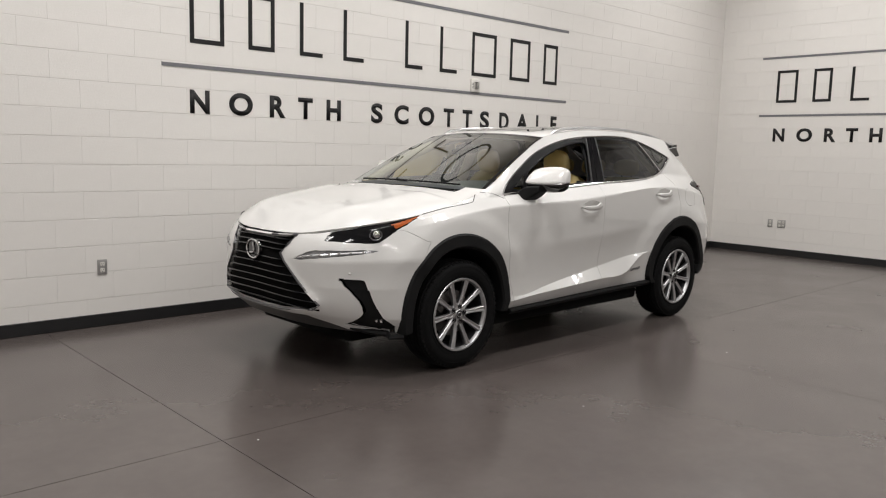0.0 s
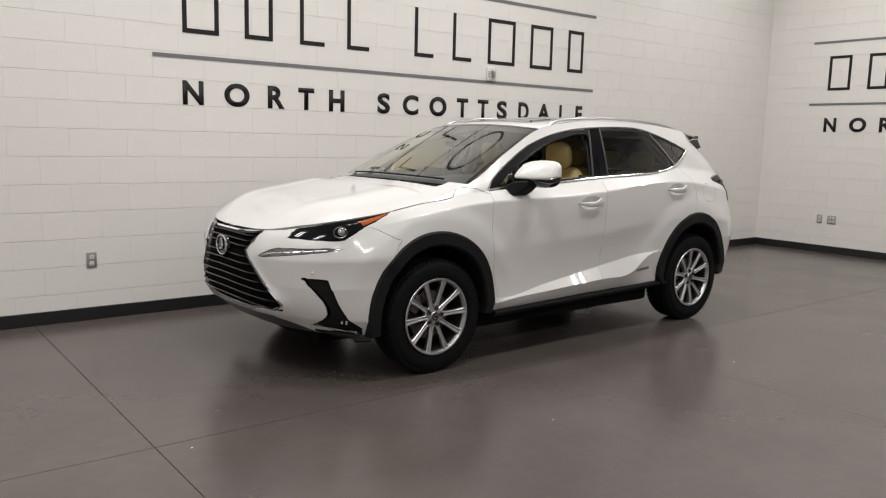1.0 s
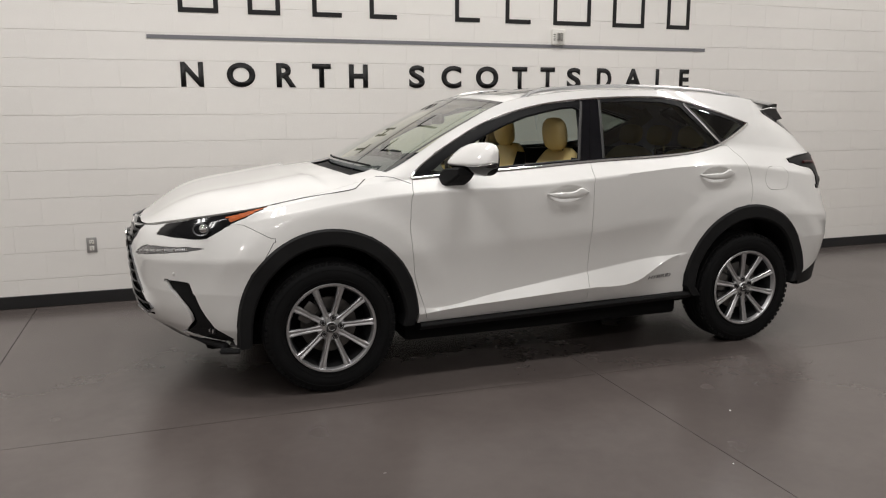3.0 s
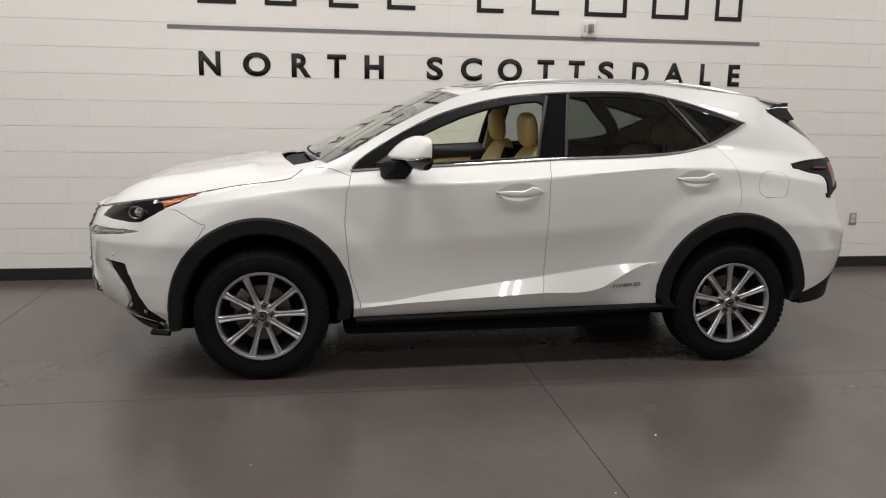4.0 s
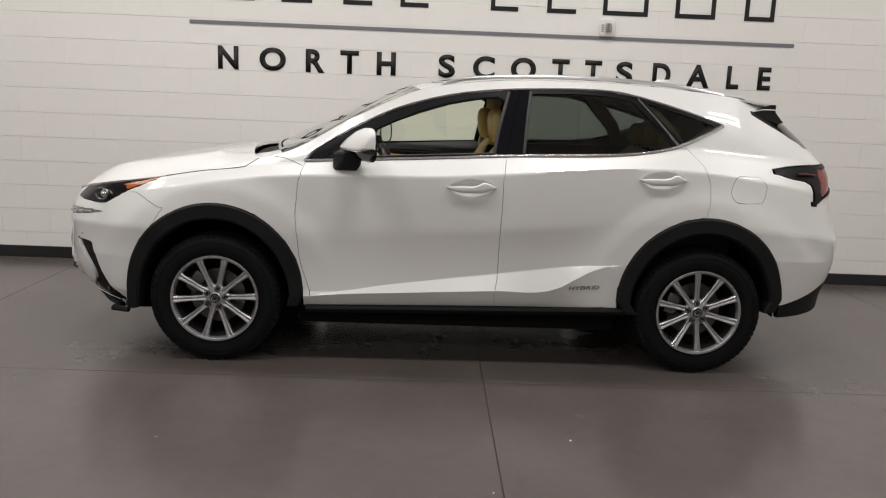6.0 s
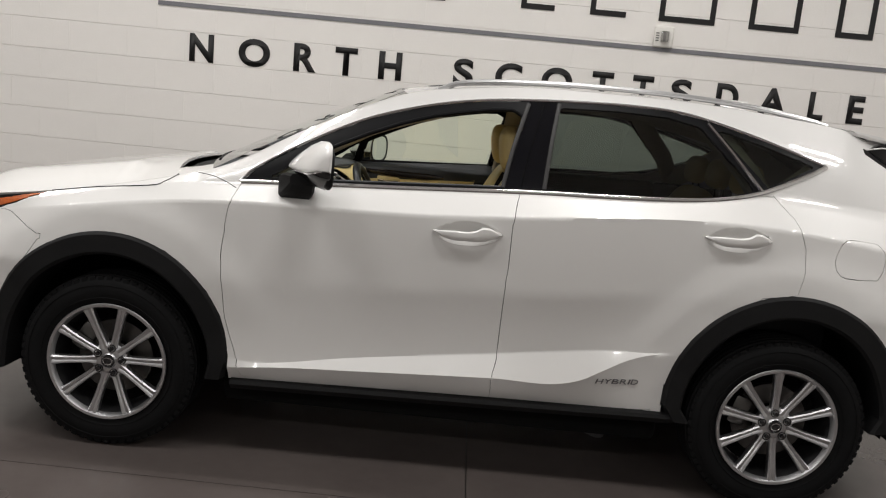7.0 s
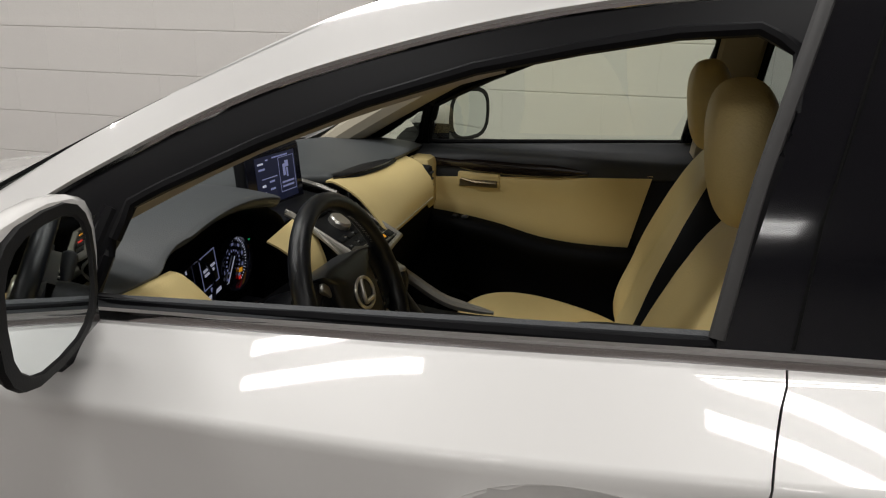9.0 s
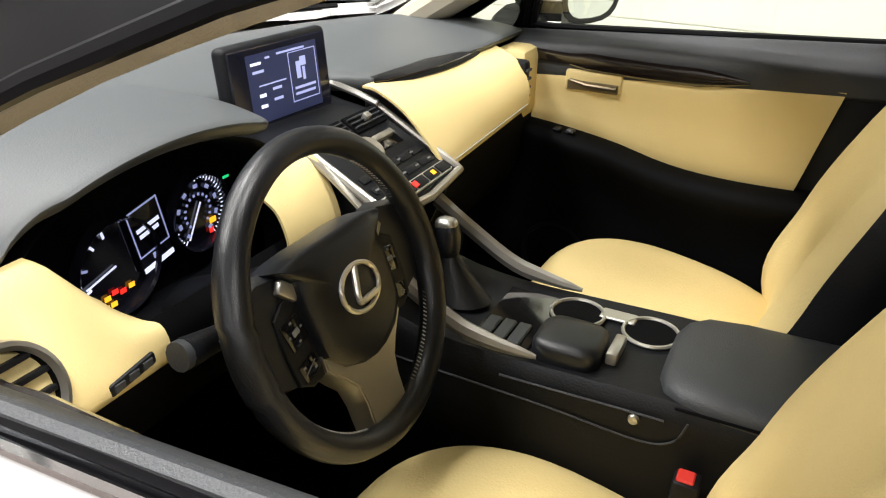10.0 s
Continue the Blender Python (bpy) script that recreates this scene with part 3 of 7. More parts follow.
def side_y(x, z):
    """Half width of the body side at a place, by bisection along the rows."""
    lo, hi = 0.0, 6.0
    for _ in range(30):
        mid = (lo + hi) / 2
        if side_point("x", x, mid).z < z:
            lo = mid
        else:
            hi = mid
    return -side_point("x", x, lo).y


shell = side_shell()
F = {
    "arch_f": on_side(sdf_poly(ARCH_OUT_F)),
    "arch_r": on_side(sdf_poly(ARCH_OUT_R)),
    "dlo": on_side(sdf_poly(DLO)),
    "door_f": on_side(sdf_poly(DOOR_F)),
    "door_r": on_side(sdf_poly(DOOR_R)),
    "hand_f": on_side(sdf_poly(leaf(HANDLE_F[0] + 0.007, HANDLE_F[1] - 0.007, HANDLE_F[2]), -0.002)),
    "hand_r": on_side(sdf_poly(leaf(HANDLE_R[0] + 0.007, HANDLE_R[1] - 0.007, HANDLE_R[2]), -0.002)),
    "bcover": on_side(sdf_poly(BCOVER)),
    "glass_f": on_side(sdf_poly(GLASS_F, 0.012)),
    "glass_r": on_side(sdf_poly(GLASS_R, 0.012)),
    "glass_q": on_side(sdf_poly(GLASS_Q, 0.006)),
    "glass_t": on_side(sdf_poly(GLASS_T, 0.003)),
    "fuel": on_side(sdf_poly(FUEL, 0.048)),
    "head": on_side(sdf_poly(HEAD)),
    "amber": on_side(sdf_poly(AMBER)),
    "bumper": on_side(sdf_poly(BUMPER)),
    "tail": on_side(sdf_poly(TAILLAMP)),
    "tailred": on_side(sdf_poly(TAILRED)),
    "rearlow": on_side(sdf_poly(REARLOW)),
    "rearglass": on_side(sdf_poly(REARGLASS)),
    "grille": on_front(sdf_poly(GRILLE)),
    "drl": on_front(sdf_poly(DRL)),
    "fog": on_front(sdf_poly(FOG), -1.8),
    "lip": on_front(sdf_poly(LIP), -1.6),
}
for key in F:
    cut(shell, F[key])
shell.normal_update()
shell.faces.ensure_lookup_table()
centres = np.array([f.calc_center_median()[:] for f in shell.faces])
IN = {k: F[k](centres) < 0 for k in F}
groups = {}
for i, f in enumerate(shell.faces):
    if IN["arch_f"][i] or IN["arch_r"][i] or IN["hand_f"][i] or IN["hand_r"][i]:
        continue
    z = centres[i, 2]
    for key in ("glass_f", "glass_r", "glass_q", "glass_t", "dlo", "fuel", "amber", "head", "tailred", "tail", "rearlow", "rearglass", "grille", "drl", "fog", "lip", "bumper", "door_f", "door_r"):
        if IN[key][i] and not (key in ("door_f", "door_r") and z > 1.25):
            break
    else:
        key = "body"
    if key == "dlo" and IN["bcover"][i]:
        key = "bcover"
    groups.setdefault(key, []).append(f)

LOOK = {  # name, material, gap, depth, label
    "body": ("side_panel", M_PAINT, 0.0018, 0.02, ""),
    "door_f": ("front_door", M_PAINT, 0.0014, 0.02, "pearl white front door with sculpted lower crease"),
    "door_r": ("rear_door", M_PAINT, 0.0014, 0.02, "pearl white rear door with sculpted lower crease"),
    "fuel": ("fuel_flap", M_PAINT, 0.0016, 0.012, ""),
    "dlo": ("window_frame", M_FRAME, 0.0, 0.014, "satin black window frame"),
    "bcover": ("pillar_cover", M_PILLAR, 0.0, 0.03, "black pillar cover"),
    "glass_f": ("front_window", G_SIDE, 0.0, 0.0, "greenish clear side window"),
    "glass_t": ("corner_window", G_SIDE, 0.0, 0.0, "small clear corner window"),
    "glass_r": ("rear_window", G_DARK, 0.0, 0.0, "dark privacy glass"),
    "glass_q": ("quarter_window", G_DARK, 0.0, 0.0, "dark privacy glass"),
    "head": ("headlight", M_HEADL, 0.0015, 0.05, "smoked black headlight"),
    "amber": ("marker_lens", M_AMBER, 0.0, 0.03, "orange marker lens"),
    "tail": ("tail_light", M_LENSD, 0.0015, 0.04, "smoked dark tail light"),
    "tailred": ("red_lens", M_RED, 0.0, 0.03, "dark red lens"),
    "rearlow": ("rear_valance", M_TRIM, 0.0015, 0.03, "black plastic lower rear bumper"),
    "rearglass": ("rear_screen", M_GLOSSBLK, 0.002, 0.03, "dark rear screen"),
    "grille": ("grille", M_DARK, 0.0, 0.03, "black spindle grille"),
    "drl": ("running_light", M_DRL, 0.001, 0.02, "slim running light"),
    "fog": ("fog_light_bezel", M_TRIM, 0.001, 0.03, "black plastic fog light bezel"),
    "lip": ("front_lip", M_GREY, 0.001, 0.03, "dark grey lower lip, with shaded bumper facet coloured in"),
    "bumper": ("front_bumper", M_PAINT, 0.0018, 0.02, "pearl white front bumper"),
}
DONE = {}
ORDER = ["body", "bumper", "door_f", "door_r", "head", "tail", "dlo"] + [k for k in LOOK if k not in ("body", "bumper", "door_f", "door_r", "head", "tail", "dlo")]
CHILD = {"glass_f": "door_f", "glass_r": "door_r", "amber": "head", "tailred": "tail"}
for key in ORDER:
    if key not in groups:
        continue
    name, mt, gap, depth, lab = LOOK[key]
    for mir in (False, True):
        if key == "glass_f" and not mir:
            continue                      # the driver's window is wound down
        bmp = panel(groups[key], gap, depth, mir)
        if key in ("grille", "drl", "fog", "head", "tail"):     # set back behind the skin
            off = {"grille": 0.035, "drl": 0.006, "fog": 0.02, "head": 0.004, "tail": -0.010}[key]
            for v in bmp.verts:
                v.co.x += off if v.co.x < 0 else -off
        par = DONE[(CHILD[key], mir)] if key in CHILD else car
        DONE[(key, mir)] = link_panel(name, bmp, mt, par, lab)
        if key in ("glass_f", "glass_t"):
            DONE[(key, mir)].visible_shadow = False
shell.free()
DOOR = {-1: DONE[("door_f", False)], 1: DONE[("door_f", True)]}
RDOOR = {-1: DONE[("door_r", False)], 1: DONE[("door_r", True)]}


# ---------------------------------------------------------------- hood, windscreen, roof
def top_point(x, t):
    z, hw = pch(F_Z[6], x), pch(F_Y[6], x)
    if x < XFC:
        xx = min(1.0, (XFC - x) / (XFC - pch(NOSE, z)))
        hw *= max(0.0, 1 - xx ** NF) ** (1 / NF)
    crown = pch([(-2.262, 0.0), (-2.178, 0.018), (-2.026, 0.066), (-1.83, 0.086), (-1.53, 0.080), (-1.246, 0.058), (-1.1, 0.036), (-1.0, 0.02), (-0.6, 0.022), (-0.25, 0.03), (0.5, 0.03), (1.8, 0.02)], x)
    bow = pch([(-2.25, 0.0), (-1.6, 0.03), (-1.1, 0.12), (-0.6, 0.10), (-0.25, 0.07), (0.3, 0.0), (1.8, 0.0)], x)
    zz = z + crown * (1 - abs(t) ** (5.5 if x < -1.3 else 2.6 if x < -1.0 else 2.2))
    if x < -1.08:      # two soft ridges along the hood
        zz += 0.009 * math.exp(-((abs(t) - 0.68) / 0.12) ** 2) * min(1.0, max(0.0, (x + 2.2) / 0.25)) * min(1.0, max(0.0, (-1.15 - x) / 0.2))
    return Vector((x - bow * (1 - t * t), -hw * t, zz))


def screen_point(x, t):
    """The windscreen: one even curve from the cowl to the roof's edge."""
    a, b, c = -0.985, -0.62, -0.25
    wa, wb, wc = (x - b) * (x - c) / ((a - b) * (a - c)), (x - a) * (x - c) / ((b - a) * (b - c)), (x - a) * (x - b) / ((c - a) * (c - b))
    return top_point(a, t) * wa + top_point(b, t) * wb + top_point(c, t) * wc


def top_grid(name, xs, mat, t0=-1.0, t1=1.0, n=41, lift=0.0, depth=0.012, label="", parent=None, hole=None, at=top_point):
    bm = bm_new()
    ts = np.linspace(t0, t1, n)
    g = [[bm.verts.new(at(x, t) + Vector((0, 0, lift))) for t in ts] for x in xs]
    for a, b in zip(g, g[1:]):
        for i in range(len(ts) - 1):
            c = (a[i].co + b[i + 1].co) / 2
            if hole and hole[0] < c.x < hole[1] and abs(ts[i] + ts[i + 1]) / 2 < hole[2]:
                continue
            bm.faces.new((a[i + 1], b[i + 1], b[i], a[i]))
    bmesh.ops.remove_doubles(bm, verts=bm.verts[:], dist=1e-4)
    fix_normals(bm)
    bm.normal_update()
    if sum(f.normal.z for f in bm.faces) < 0:
        bmesh.ops.reverse_faces(bm, faces=bm.faces[:])
    bm.normal_update()
    out = panel(bm.faces[:], 0.0, depth) if depth else bm
    return link_panel(name, out, mat, parent or car, label)


HOOD_X = -2.255 + 1.138 * np.linspace(0, 1, 44) ** 1.6
top_grid("hood", HOOD_X, M_PAINT, label="pearl white bonnet with soft ridges")
ws = top_grid("windscreen", np.linspace(-0.985, -0.262, 16), G_WIND, -0.97, 0.97, depth=0.0, label="clear raked windscreen", at=screen_point)
ws.visible_shadow = False
top_grid("roof", np.linspace(-0.25, 1.8, 50), M_PAINT, label="pearl white roof panel", hole=(-0.11, 0.43, 0.66))
top_grid("sunroof", np.linspace(-0.14, 0.46, 12), G_ROOF, -0.70, 0.70, lift=0.004, depth=0.0, label="tinted glass sunroof")
for q in (-1, 1):
    top_grid("cowl_corner", np.linspace(-1.118, -0.985, 8), M_PAINT, q * 0.80, q * 1.0, n=7, lift=-0.002)
top_grid("cowl", np.linspace(-1.095, -0.985, 8), M_TRIM, -0.80, 0.80, lift=-0.030, label="black plastic cowl below the windscreen")
for s in (-1, 1):      # black band at the sides and top of the windscreen
    top_grid("screen_band", np.linspace(-0.985, -0.25, 16), M_GLOSSBLK, s * 1.0, s * 0.965, n=3, lift=0.001, depth=0.0, at=screen_point)
top_grid("screen_band", np.linspace(-0.275, -0.25, 3), M_GLOSSBLK, -0.97, 0.97, lift=0.001, depth=0.0, at=screen_point)


# bonnet shut line along the wing: a narrow dark gap strip
def seam(pts, r=0.0022, parent=None):
    bm = bm_new()
    tube(bm, pts, r, 5)
    return part("shut_line", bm, M_DARK, parent or car)


for s in (-1, 1):
    pts = []
    for x, z in spline([(-1.60, 1.003), (-1.41, 1.036), (-1.20, 1.064), (-1.155, 1.082), (-1.11, 1.113)], 22):
        pts.append((x, s * (side_y(x, z) + 0.0005), z))
    seam(pts)
    pts = []
    for x, z in spline([(-1.05, 1.125), (-0.985, 1.122), (-0.94, 1.112), (-0.87, 1.085)], 8):
        pts.append((x, s * (side_y(x, z) + 0.0002), z))
    seam(pts, 0.0016)


# ---------------------------------------------------------------- bright and black trim along the windows
def along_side(pts, s, out=0.0):
    return [(x, s * (side_y(x, z) + out), z) for x, z in pts]


for s in (-1, 1):
    low = spline([(-0.858, 1.108), (-0.30, 1.139), (0.25, 1.172), (0.62, 1.187), (0.90, 1.203), (1.05, 1.224), (1.18, 1.258), (1.36, 1.335), (1.445, 1.378)], 60)
    bm = bm_new()
    tube(bm, along_side(low, s, 0.003), 0.0095, 8, flat=0.6, up=(0, 1, 0))
    part("belt_moulding", bm, M_CHROME, car, "bright chrome strip under the windows")
    high = spline([(-0.862, 1.112), (-0.80, 1.172), (-0.62, 1.285), (-0.40, 1.396), (-0.18, 1.466), (0.02, 1.507), (0.25, 1.531), (0.55, 1.545), (0.80, 1.542), (0.97, 1.516), (1.20, 1.456), (1.445, 1.380)], 70)
    bm = bm_new()
    tube(bm, along_side(high, s, 0.002), 0.0055, 7)
    part("window_moulding", bm, M_CHROME, car, "thin chrome strip over the windows")
    # rubber seal round the front window
    cx_, cz_ = -0.15, 1.29
    ring = []
    for (xa, za), (xb, zb) in zip(GLASS_F, GLASS_F[1:] + GLASS_F[:1]):
        m = max(2, int(math.hypot(xb - xa, zb - za) / 0.02))
        ring += [(xa + (xb - xa) * k / m, za + (zb - za) * k / m) for k in range(m)]
    out_ = []
    for i in range(len(ring)):
        (xa, za), (xb, zb) = ring[i - 2], ring[(i + 2) % len(ring)]
        nx, nz = zb - za, xa - xb
        l_ = math.hypot(nx, nz) or 1.0
        sg = 1 if nx * (ring[i][0] - cx_) + nz * (ring[i][1] - cz_) > 0 else -1
        out_.append((ring[i][0] + sg * nx / l_ * 0.011, ring[i][1] + sg * nz / l_ * 0.011))
    bm = bm_new()
    tube(bm, along_side(out_, s, -0.006), 0.0085, 8, closed=True)
    part("window_seal", bm, M_FRAME, DOOR[s], "black rubber window seal")
    # division bars
    bm = bm_new()
    tube(bm, along_side([(-0.605, 1.138), (-0.592, 1.195), (-0.575, 1.250)], s, 0.001), 0.010, 6, flat=0.5, up=(0, 1, 0))
    part("window_divider", bm, M_FRAME, car)
    bm = bm_new()
    tube(bm, along_side([(0.958, 1.505), (1.05, 1.405), (1.15, 1.290), (1.175, 1.262)], s, 0.003), 0.0075, 6)
    part("window_divider", bm, M_CHROME, car, "chrome divider by the quarter window")
    for run in ([(0.162, 1.184), (0.189, 1.327), (0.224, 1.457), (0.240, 1.516)], [(0.324, 1.192), (0.340, 1.366), (0.361, 1.526)]):
        bm = bm_new()
        tube(bm, along_side(spline(run, 12), s, 0.002), 0.0085, 8, flat=0.6, up=(0, 1, 0))
        part("pillar_edge", bm, M_SEAL, car, "dull grey rubber edge")
    bm = bm_new()
    tube(bm, along_side([(0.234, 1.182), (0.250, 1.301), (0.276, 1.411), (0.305, 1.533)], s, 0.0008), 0.0022, 5)
    part("shut_line", bm, M_DARK, car)
    # sill
    bm = bm_new()
    pr = [(-0.80, 0.328), (0.93, 0.36)]
    n = 20
    rings = []
    for i in range(n + 1):
        x = -0.84 + (0.93 + 0.84) * i / n
        zt = 0.330 + (x + 0.80) * 0.0185
        ring = [(x, s * 0.835, zt), (x, s * 0.862, zt - 0.004), (x, s * 0.868, zt - 0.018), (x, s * 0.84, zt - 0.045), (x, s * 0.70, zt - 0.055), (x, s * 0.70, zt)]
        rings.append([bm.verts.new(p) for p in ring])
    for a, b in zip(rings, rings[1:]):
        for k in range(6):
            bm.faces.new((a[k], a[(k + 1) % 6], b[(k + 1) % 6], b[k]))
    bm.faces.new(rings[0])
    bm.faces.new(rings[-1])
    fix_normals(bm)
    part("sill_cover", bm, M_TRIM, car, "black plastic sill cover")


# ---------------------------------------------------------------- wheel arches
def arch_cladding(front, s):
    xc = -1.33 if front else 1.335
    if front:
        outer = [(-1.806, 0.285), (-1.806, 0.40)] + [(-1.33 - 0.475 * math.cos(a), 0.40 + 0.475 * math.sin(a)) for a in np.linspace(0.05, PI - 0.05, 44)] + [(-0.853, 0.40), (-0.872, 0.325)]
    else:
        outer = [(0.915, 0.335), (0.873, 0.40), (0.873, 0.43)] + [(1.335 - 0.462 * math.cos(a), 0.42 + 0.465 * math.sin(a)) for a in np.linspace(0.05, PI - 0.05, 44)] + [(1.795, 0.44), (1.765, 0.37)]
    bm = bm_new()
    rings = []
    for x, z in outer:
        d = Vector((xc - x, 0.33 - z)).normalized()
        w = 0.088 if z > 0.6 else 0.088 - 0.02 * (0.6 - z) / 0.3
        y = side_y(min(max(x, XFC + 0.001), XRC - 0.001), z) if XFC < x < XRC else -side_point("x", max(min(x, XRC), XFC), 2.5).y
        if x <= XFC + 0.01 or x >= XRC - 0.01:      # towards the corners the skin turns in
            kind, u = ("f", (XFC - x) / (XFC + 2.26)) if x < 0 else ("r", (x - XRC) / (2.2 - XRC))
            v = math.asin(max(0.02, min(1.0, u)) ** ((NF if x < 0 else NR) / 2))
            best = min((side_point(kind, v, r) for r in np.linspace(0, 5.5, 60)), key=lambda p: abs(p.z - z))
            y = -best.y
        yo = max(y + 0.012, 0.875)
        prof = [(x - d.x * 0.004, y - 0.004, z - d.y * 0.004), (x, y + 0.004, z), (x + d.x * 0.010, yo, z + d.y * 0.010), (x + d.x * (w - 0.012), yo + 0.004, z + d.y * (w - 0.012)),
                (x + d.x * w, yo - 0.008, z + d.y * w), (x + d.x * (w + 0.004), 0.70, z + d.y * (w + 0.004))]
        rings.append([bm.verts.new((p[0], s * p[1], p[2])) for p in prof])
    for a, b in zip(rings, rings[1:]):
        for k in range(5):
            bm.faces.new((a[k], a[k + 1], b[k + 1], b[k]))
    fix_normals(bm)
    part("arch_cladding", bm, M_TRIM, car, "black plastic wheel arch cladding", sharp=28)
    # liner behind
    bm = bm_new()
    prof = [(0.43, 0.83), (0.44, 0.60), (0.44, 0.40), (0.0, 0.40)]
    rings = []
    for a in np.linspace(-0.10, PI + 0.10, 30):
        rings.append([bm.verts.new((xc + r * math.cos(a), s * y, 0.375 + r * math.sin(a))) for r, y in prof])
    for a, b in zip(rings, rings[1:]):
        for k in range(3):
            bm.faces.new((a[k], a[k + 1], b[k + 1], b[k]))
    bmesh.ops.remove_doubles(bm, verts=bm.verts[:], dist=1e-5)
    part("arch_liner", bm, M_DARK, car, "black wheel arch liner")


for s in (-1, 1):
    arch_cladding(True, s)
    arch_cladding(False, s)

# underside
bm = bm_new()
box(bm, -0.90, 0.90, -0.75, 0.75, 0.195, 0.31, 0.03, 2)
part("underbody", bm, M_DARK, car, "black underbody")
for x0, x1, z0, z1 in ((-1.95, -0.90, 0.19, 0.34), (0.90, 1.80, 0.20, 0.36)):
    bm = bm_new()
    box(bm, x0, x1, -0.52, 0.52, z0, z1, 0.03, 2)
    part("undertray", bm, M_DARK, car)
# splash tray behind the front lip
bm = bm_new()
tray = [(-2.05, -0.28), (-2.01, -0.42), (-1.93, -0.54), (-1.76, -0.58), (-1.76, 0.58), (-1.93, 0.54), (-2.01, 0.42), (-2.05, 0.28)]
up = [bm.verts.new((x, y, 0.31)) for x, y in tray]
dn = [bm.verts.new((x * 0.8 - 0.372, y * 0.94, 0.235)) for x, y in tray]
bm.faces.new(up)
bm.faces.new(dn[::-1])
for i in range(len(tray)):
    j = (i + 1) % len(tray)
    bm.faces.new((up[i], dn[i], dn[j], up[j]))
fix_normals(bm)
part("undertray", bm, M_DARK, car, smooth=False)
bm = bm_new()
box(bm, -2.06, -1.75, -0.58, 0.58, 0.32, 0.78, 0.06, 2)
part("engine_block", bm, M_DARK, car)
bm = bm_new()
box(bm, -1.78, -1.06, -0.38, 0.38, 0.31, 0.95, 0.05, 2)
part("engine_block", bm, M_DARK, car)


# ---------------------------------------------------------------- wheels
def wheel():
    """Wheel with its outer face towards -y, hub at the origin."""
    w = empty("wheel")
    R = 0.352
    bm = bm_new()
    prof = [(0.225, 0.085), (0.245, 0.100), (0.285, 0.112), (0.318, 0.106), (0.338, 0.092), (0.349, 0.078)]
    tread = []
    for a, b in ((0.072, 0.050), (0.042, 0.014), (0.006, -0.014), (-0.022, -0.050), (-0.058, -0.078)):
        tread += [(0.3435, a + 0.003), (0.352, a), (0.352, b), (0.3435, b - 0.003)]
    prof = prof + tread + [(r, -h) for r, h in reversed(prof)]
    lathe(bm, [(r, h) for r, h in prof], 72)
    # tread blocks at the shoulders
    fix_normals(bm)
    tyre = part("tyre", bm, M_RUBBER, w, "black all-season tyre", sharp=40)
    bm = bm_new()
    for k in range(64):
        a = 2 * PI * k / 64
        for sd in (-1, 1):
            m = Matrix.Rotation(-a, 4, "Y") @ Matrix.Translation((0.337, sd * 0.087, 0))
            box(bm, -0.008, 0.008, -0.010, 0.010, -0.0105, 0.0105, m=m)
    tagged(part("tread_edge", bm, M_RUBBER, tyre, smooth=False), kind="stuff")
    # faint raised ring and marks on the side wall
    bm = bm_new()
    for r in (0.262, 0.312):
        tube(bm, [(r * math.cos(2 * PI * k / 60), -0.1075 if r < 0.3 else -0.1085, r * math.sin(2 * PI * k / 60)) for k in range(60)], 0.0016, 4, closed=True)
    part("side_wall_ring", bm, M_RUBBER, tyre)
    # rim
    bm = bm_new()
    lathe(bm, [(0.236, -0.098), (0.239, -0.104), (0.236, -0.109), (0.226, -0.108), (0.221, -0.100), (0.216, -0.086)], 72)
    fix_normals(bm)
    rim = part("rim", bm, M_ALLOY, w, "silver ten-spoke alloy rim", sharp=50)
    bm = bm_new()
    lathe(bm, [(0.216, -0.086), (0.206, -0.05), (0.200, 0.085), (0.222, 0.10)], 72)
    part("barrel", bm, M_ALLOYD, rim, "dark inner barrel")
    bm = bm_new()
    lathe(bm, [(0.0, 0.02), (0.200, 0.02)], 48)
    part("rim_back", bm, M_DARK, rim)
    for k in range(10):
        a = 2 * PI * (k + 0.25) / 10
        bm = bm_new()
        secs = [(0.050, 0.0200, -0.086), (0.080, 0.0145, -0.084), (0.13, 0.0140, -0.092), (0.19, 0.0165, -0.100), (0.224, 0.0205, -0.104)]
        rings = []
        for r, hw, y in secs:
            cs = [(-hw, y + 0.030), (-hw, y + 0.006), (-hw * 0.72, y), (-hw * 0.30, y + 0.0012), (0, y + 0.0045), (hw * 0.30, y + 0.0012), (hw * 0.72, y), (hw, y + 0.006), (hw, y + 0.030)]
            rings.append([bm.verts.new((r, yy, c)) for c, yy in cs])
        for p, q in zip(rings, rings[1:]):
            for i in range(8):
                bm.faces.new((p[i], p[i + 1], q[i + 1], q[i]))
        bmesh.ops.transform(bm, matrix=Matrix.Rotation(-a, 4, "Y"), verts=bm.verts[:])
        fix_normals(bm)
        part("spoke", bm, M_ALLOY, rim, sharp=25)
    bm = bm_new()
    lathe(bm, [(0.0, -0.092), (0.026, -0.092), (0.030, -0.088), (0.032, -0.084), (0.060, -0.082), (0.072, -0.074), (0.074, -0.05)], 40)
    fix_normals(bm)
    hub = part("hub", bm, M_ALLOY, rim)
    bm = bm_new()
    lathe(bm, [(0.0, -0.0955), (0.022, -0.0955), (0.027, -0.092)], 32)
    fix_normals(bm)
    part("centre_cap", bm, M_GLOSSBLK, rim, "black centre cap with a plain silver ring")
    bm = bm_new()
    tube(bm, [(0.018 * math.cos(2 * PI * k / 24), -0.0962, 0.014 * math.sin(2 * PI * k / 24)) for k in range(24)], 0.002, 5, closed=True)
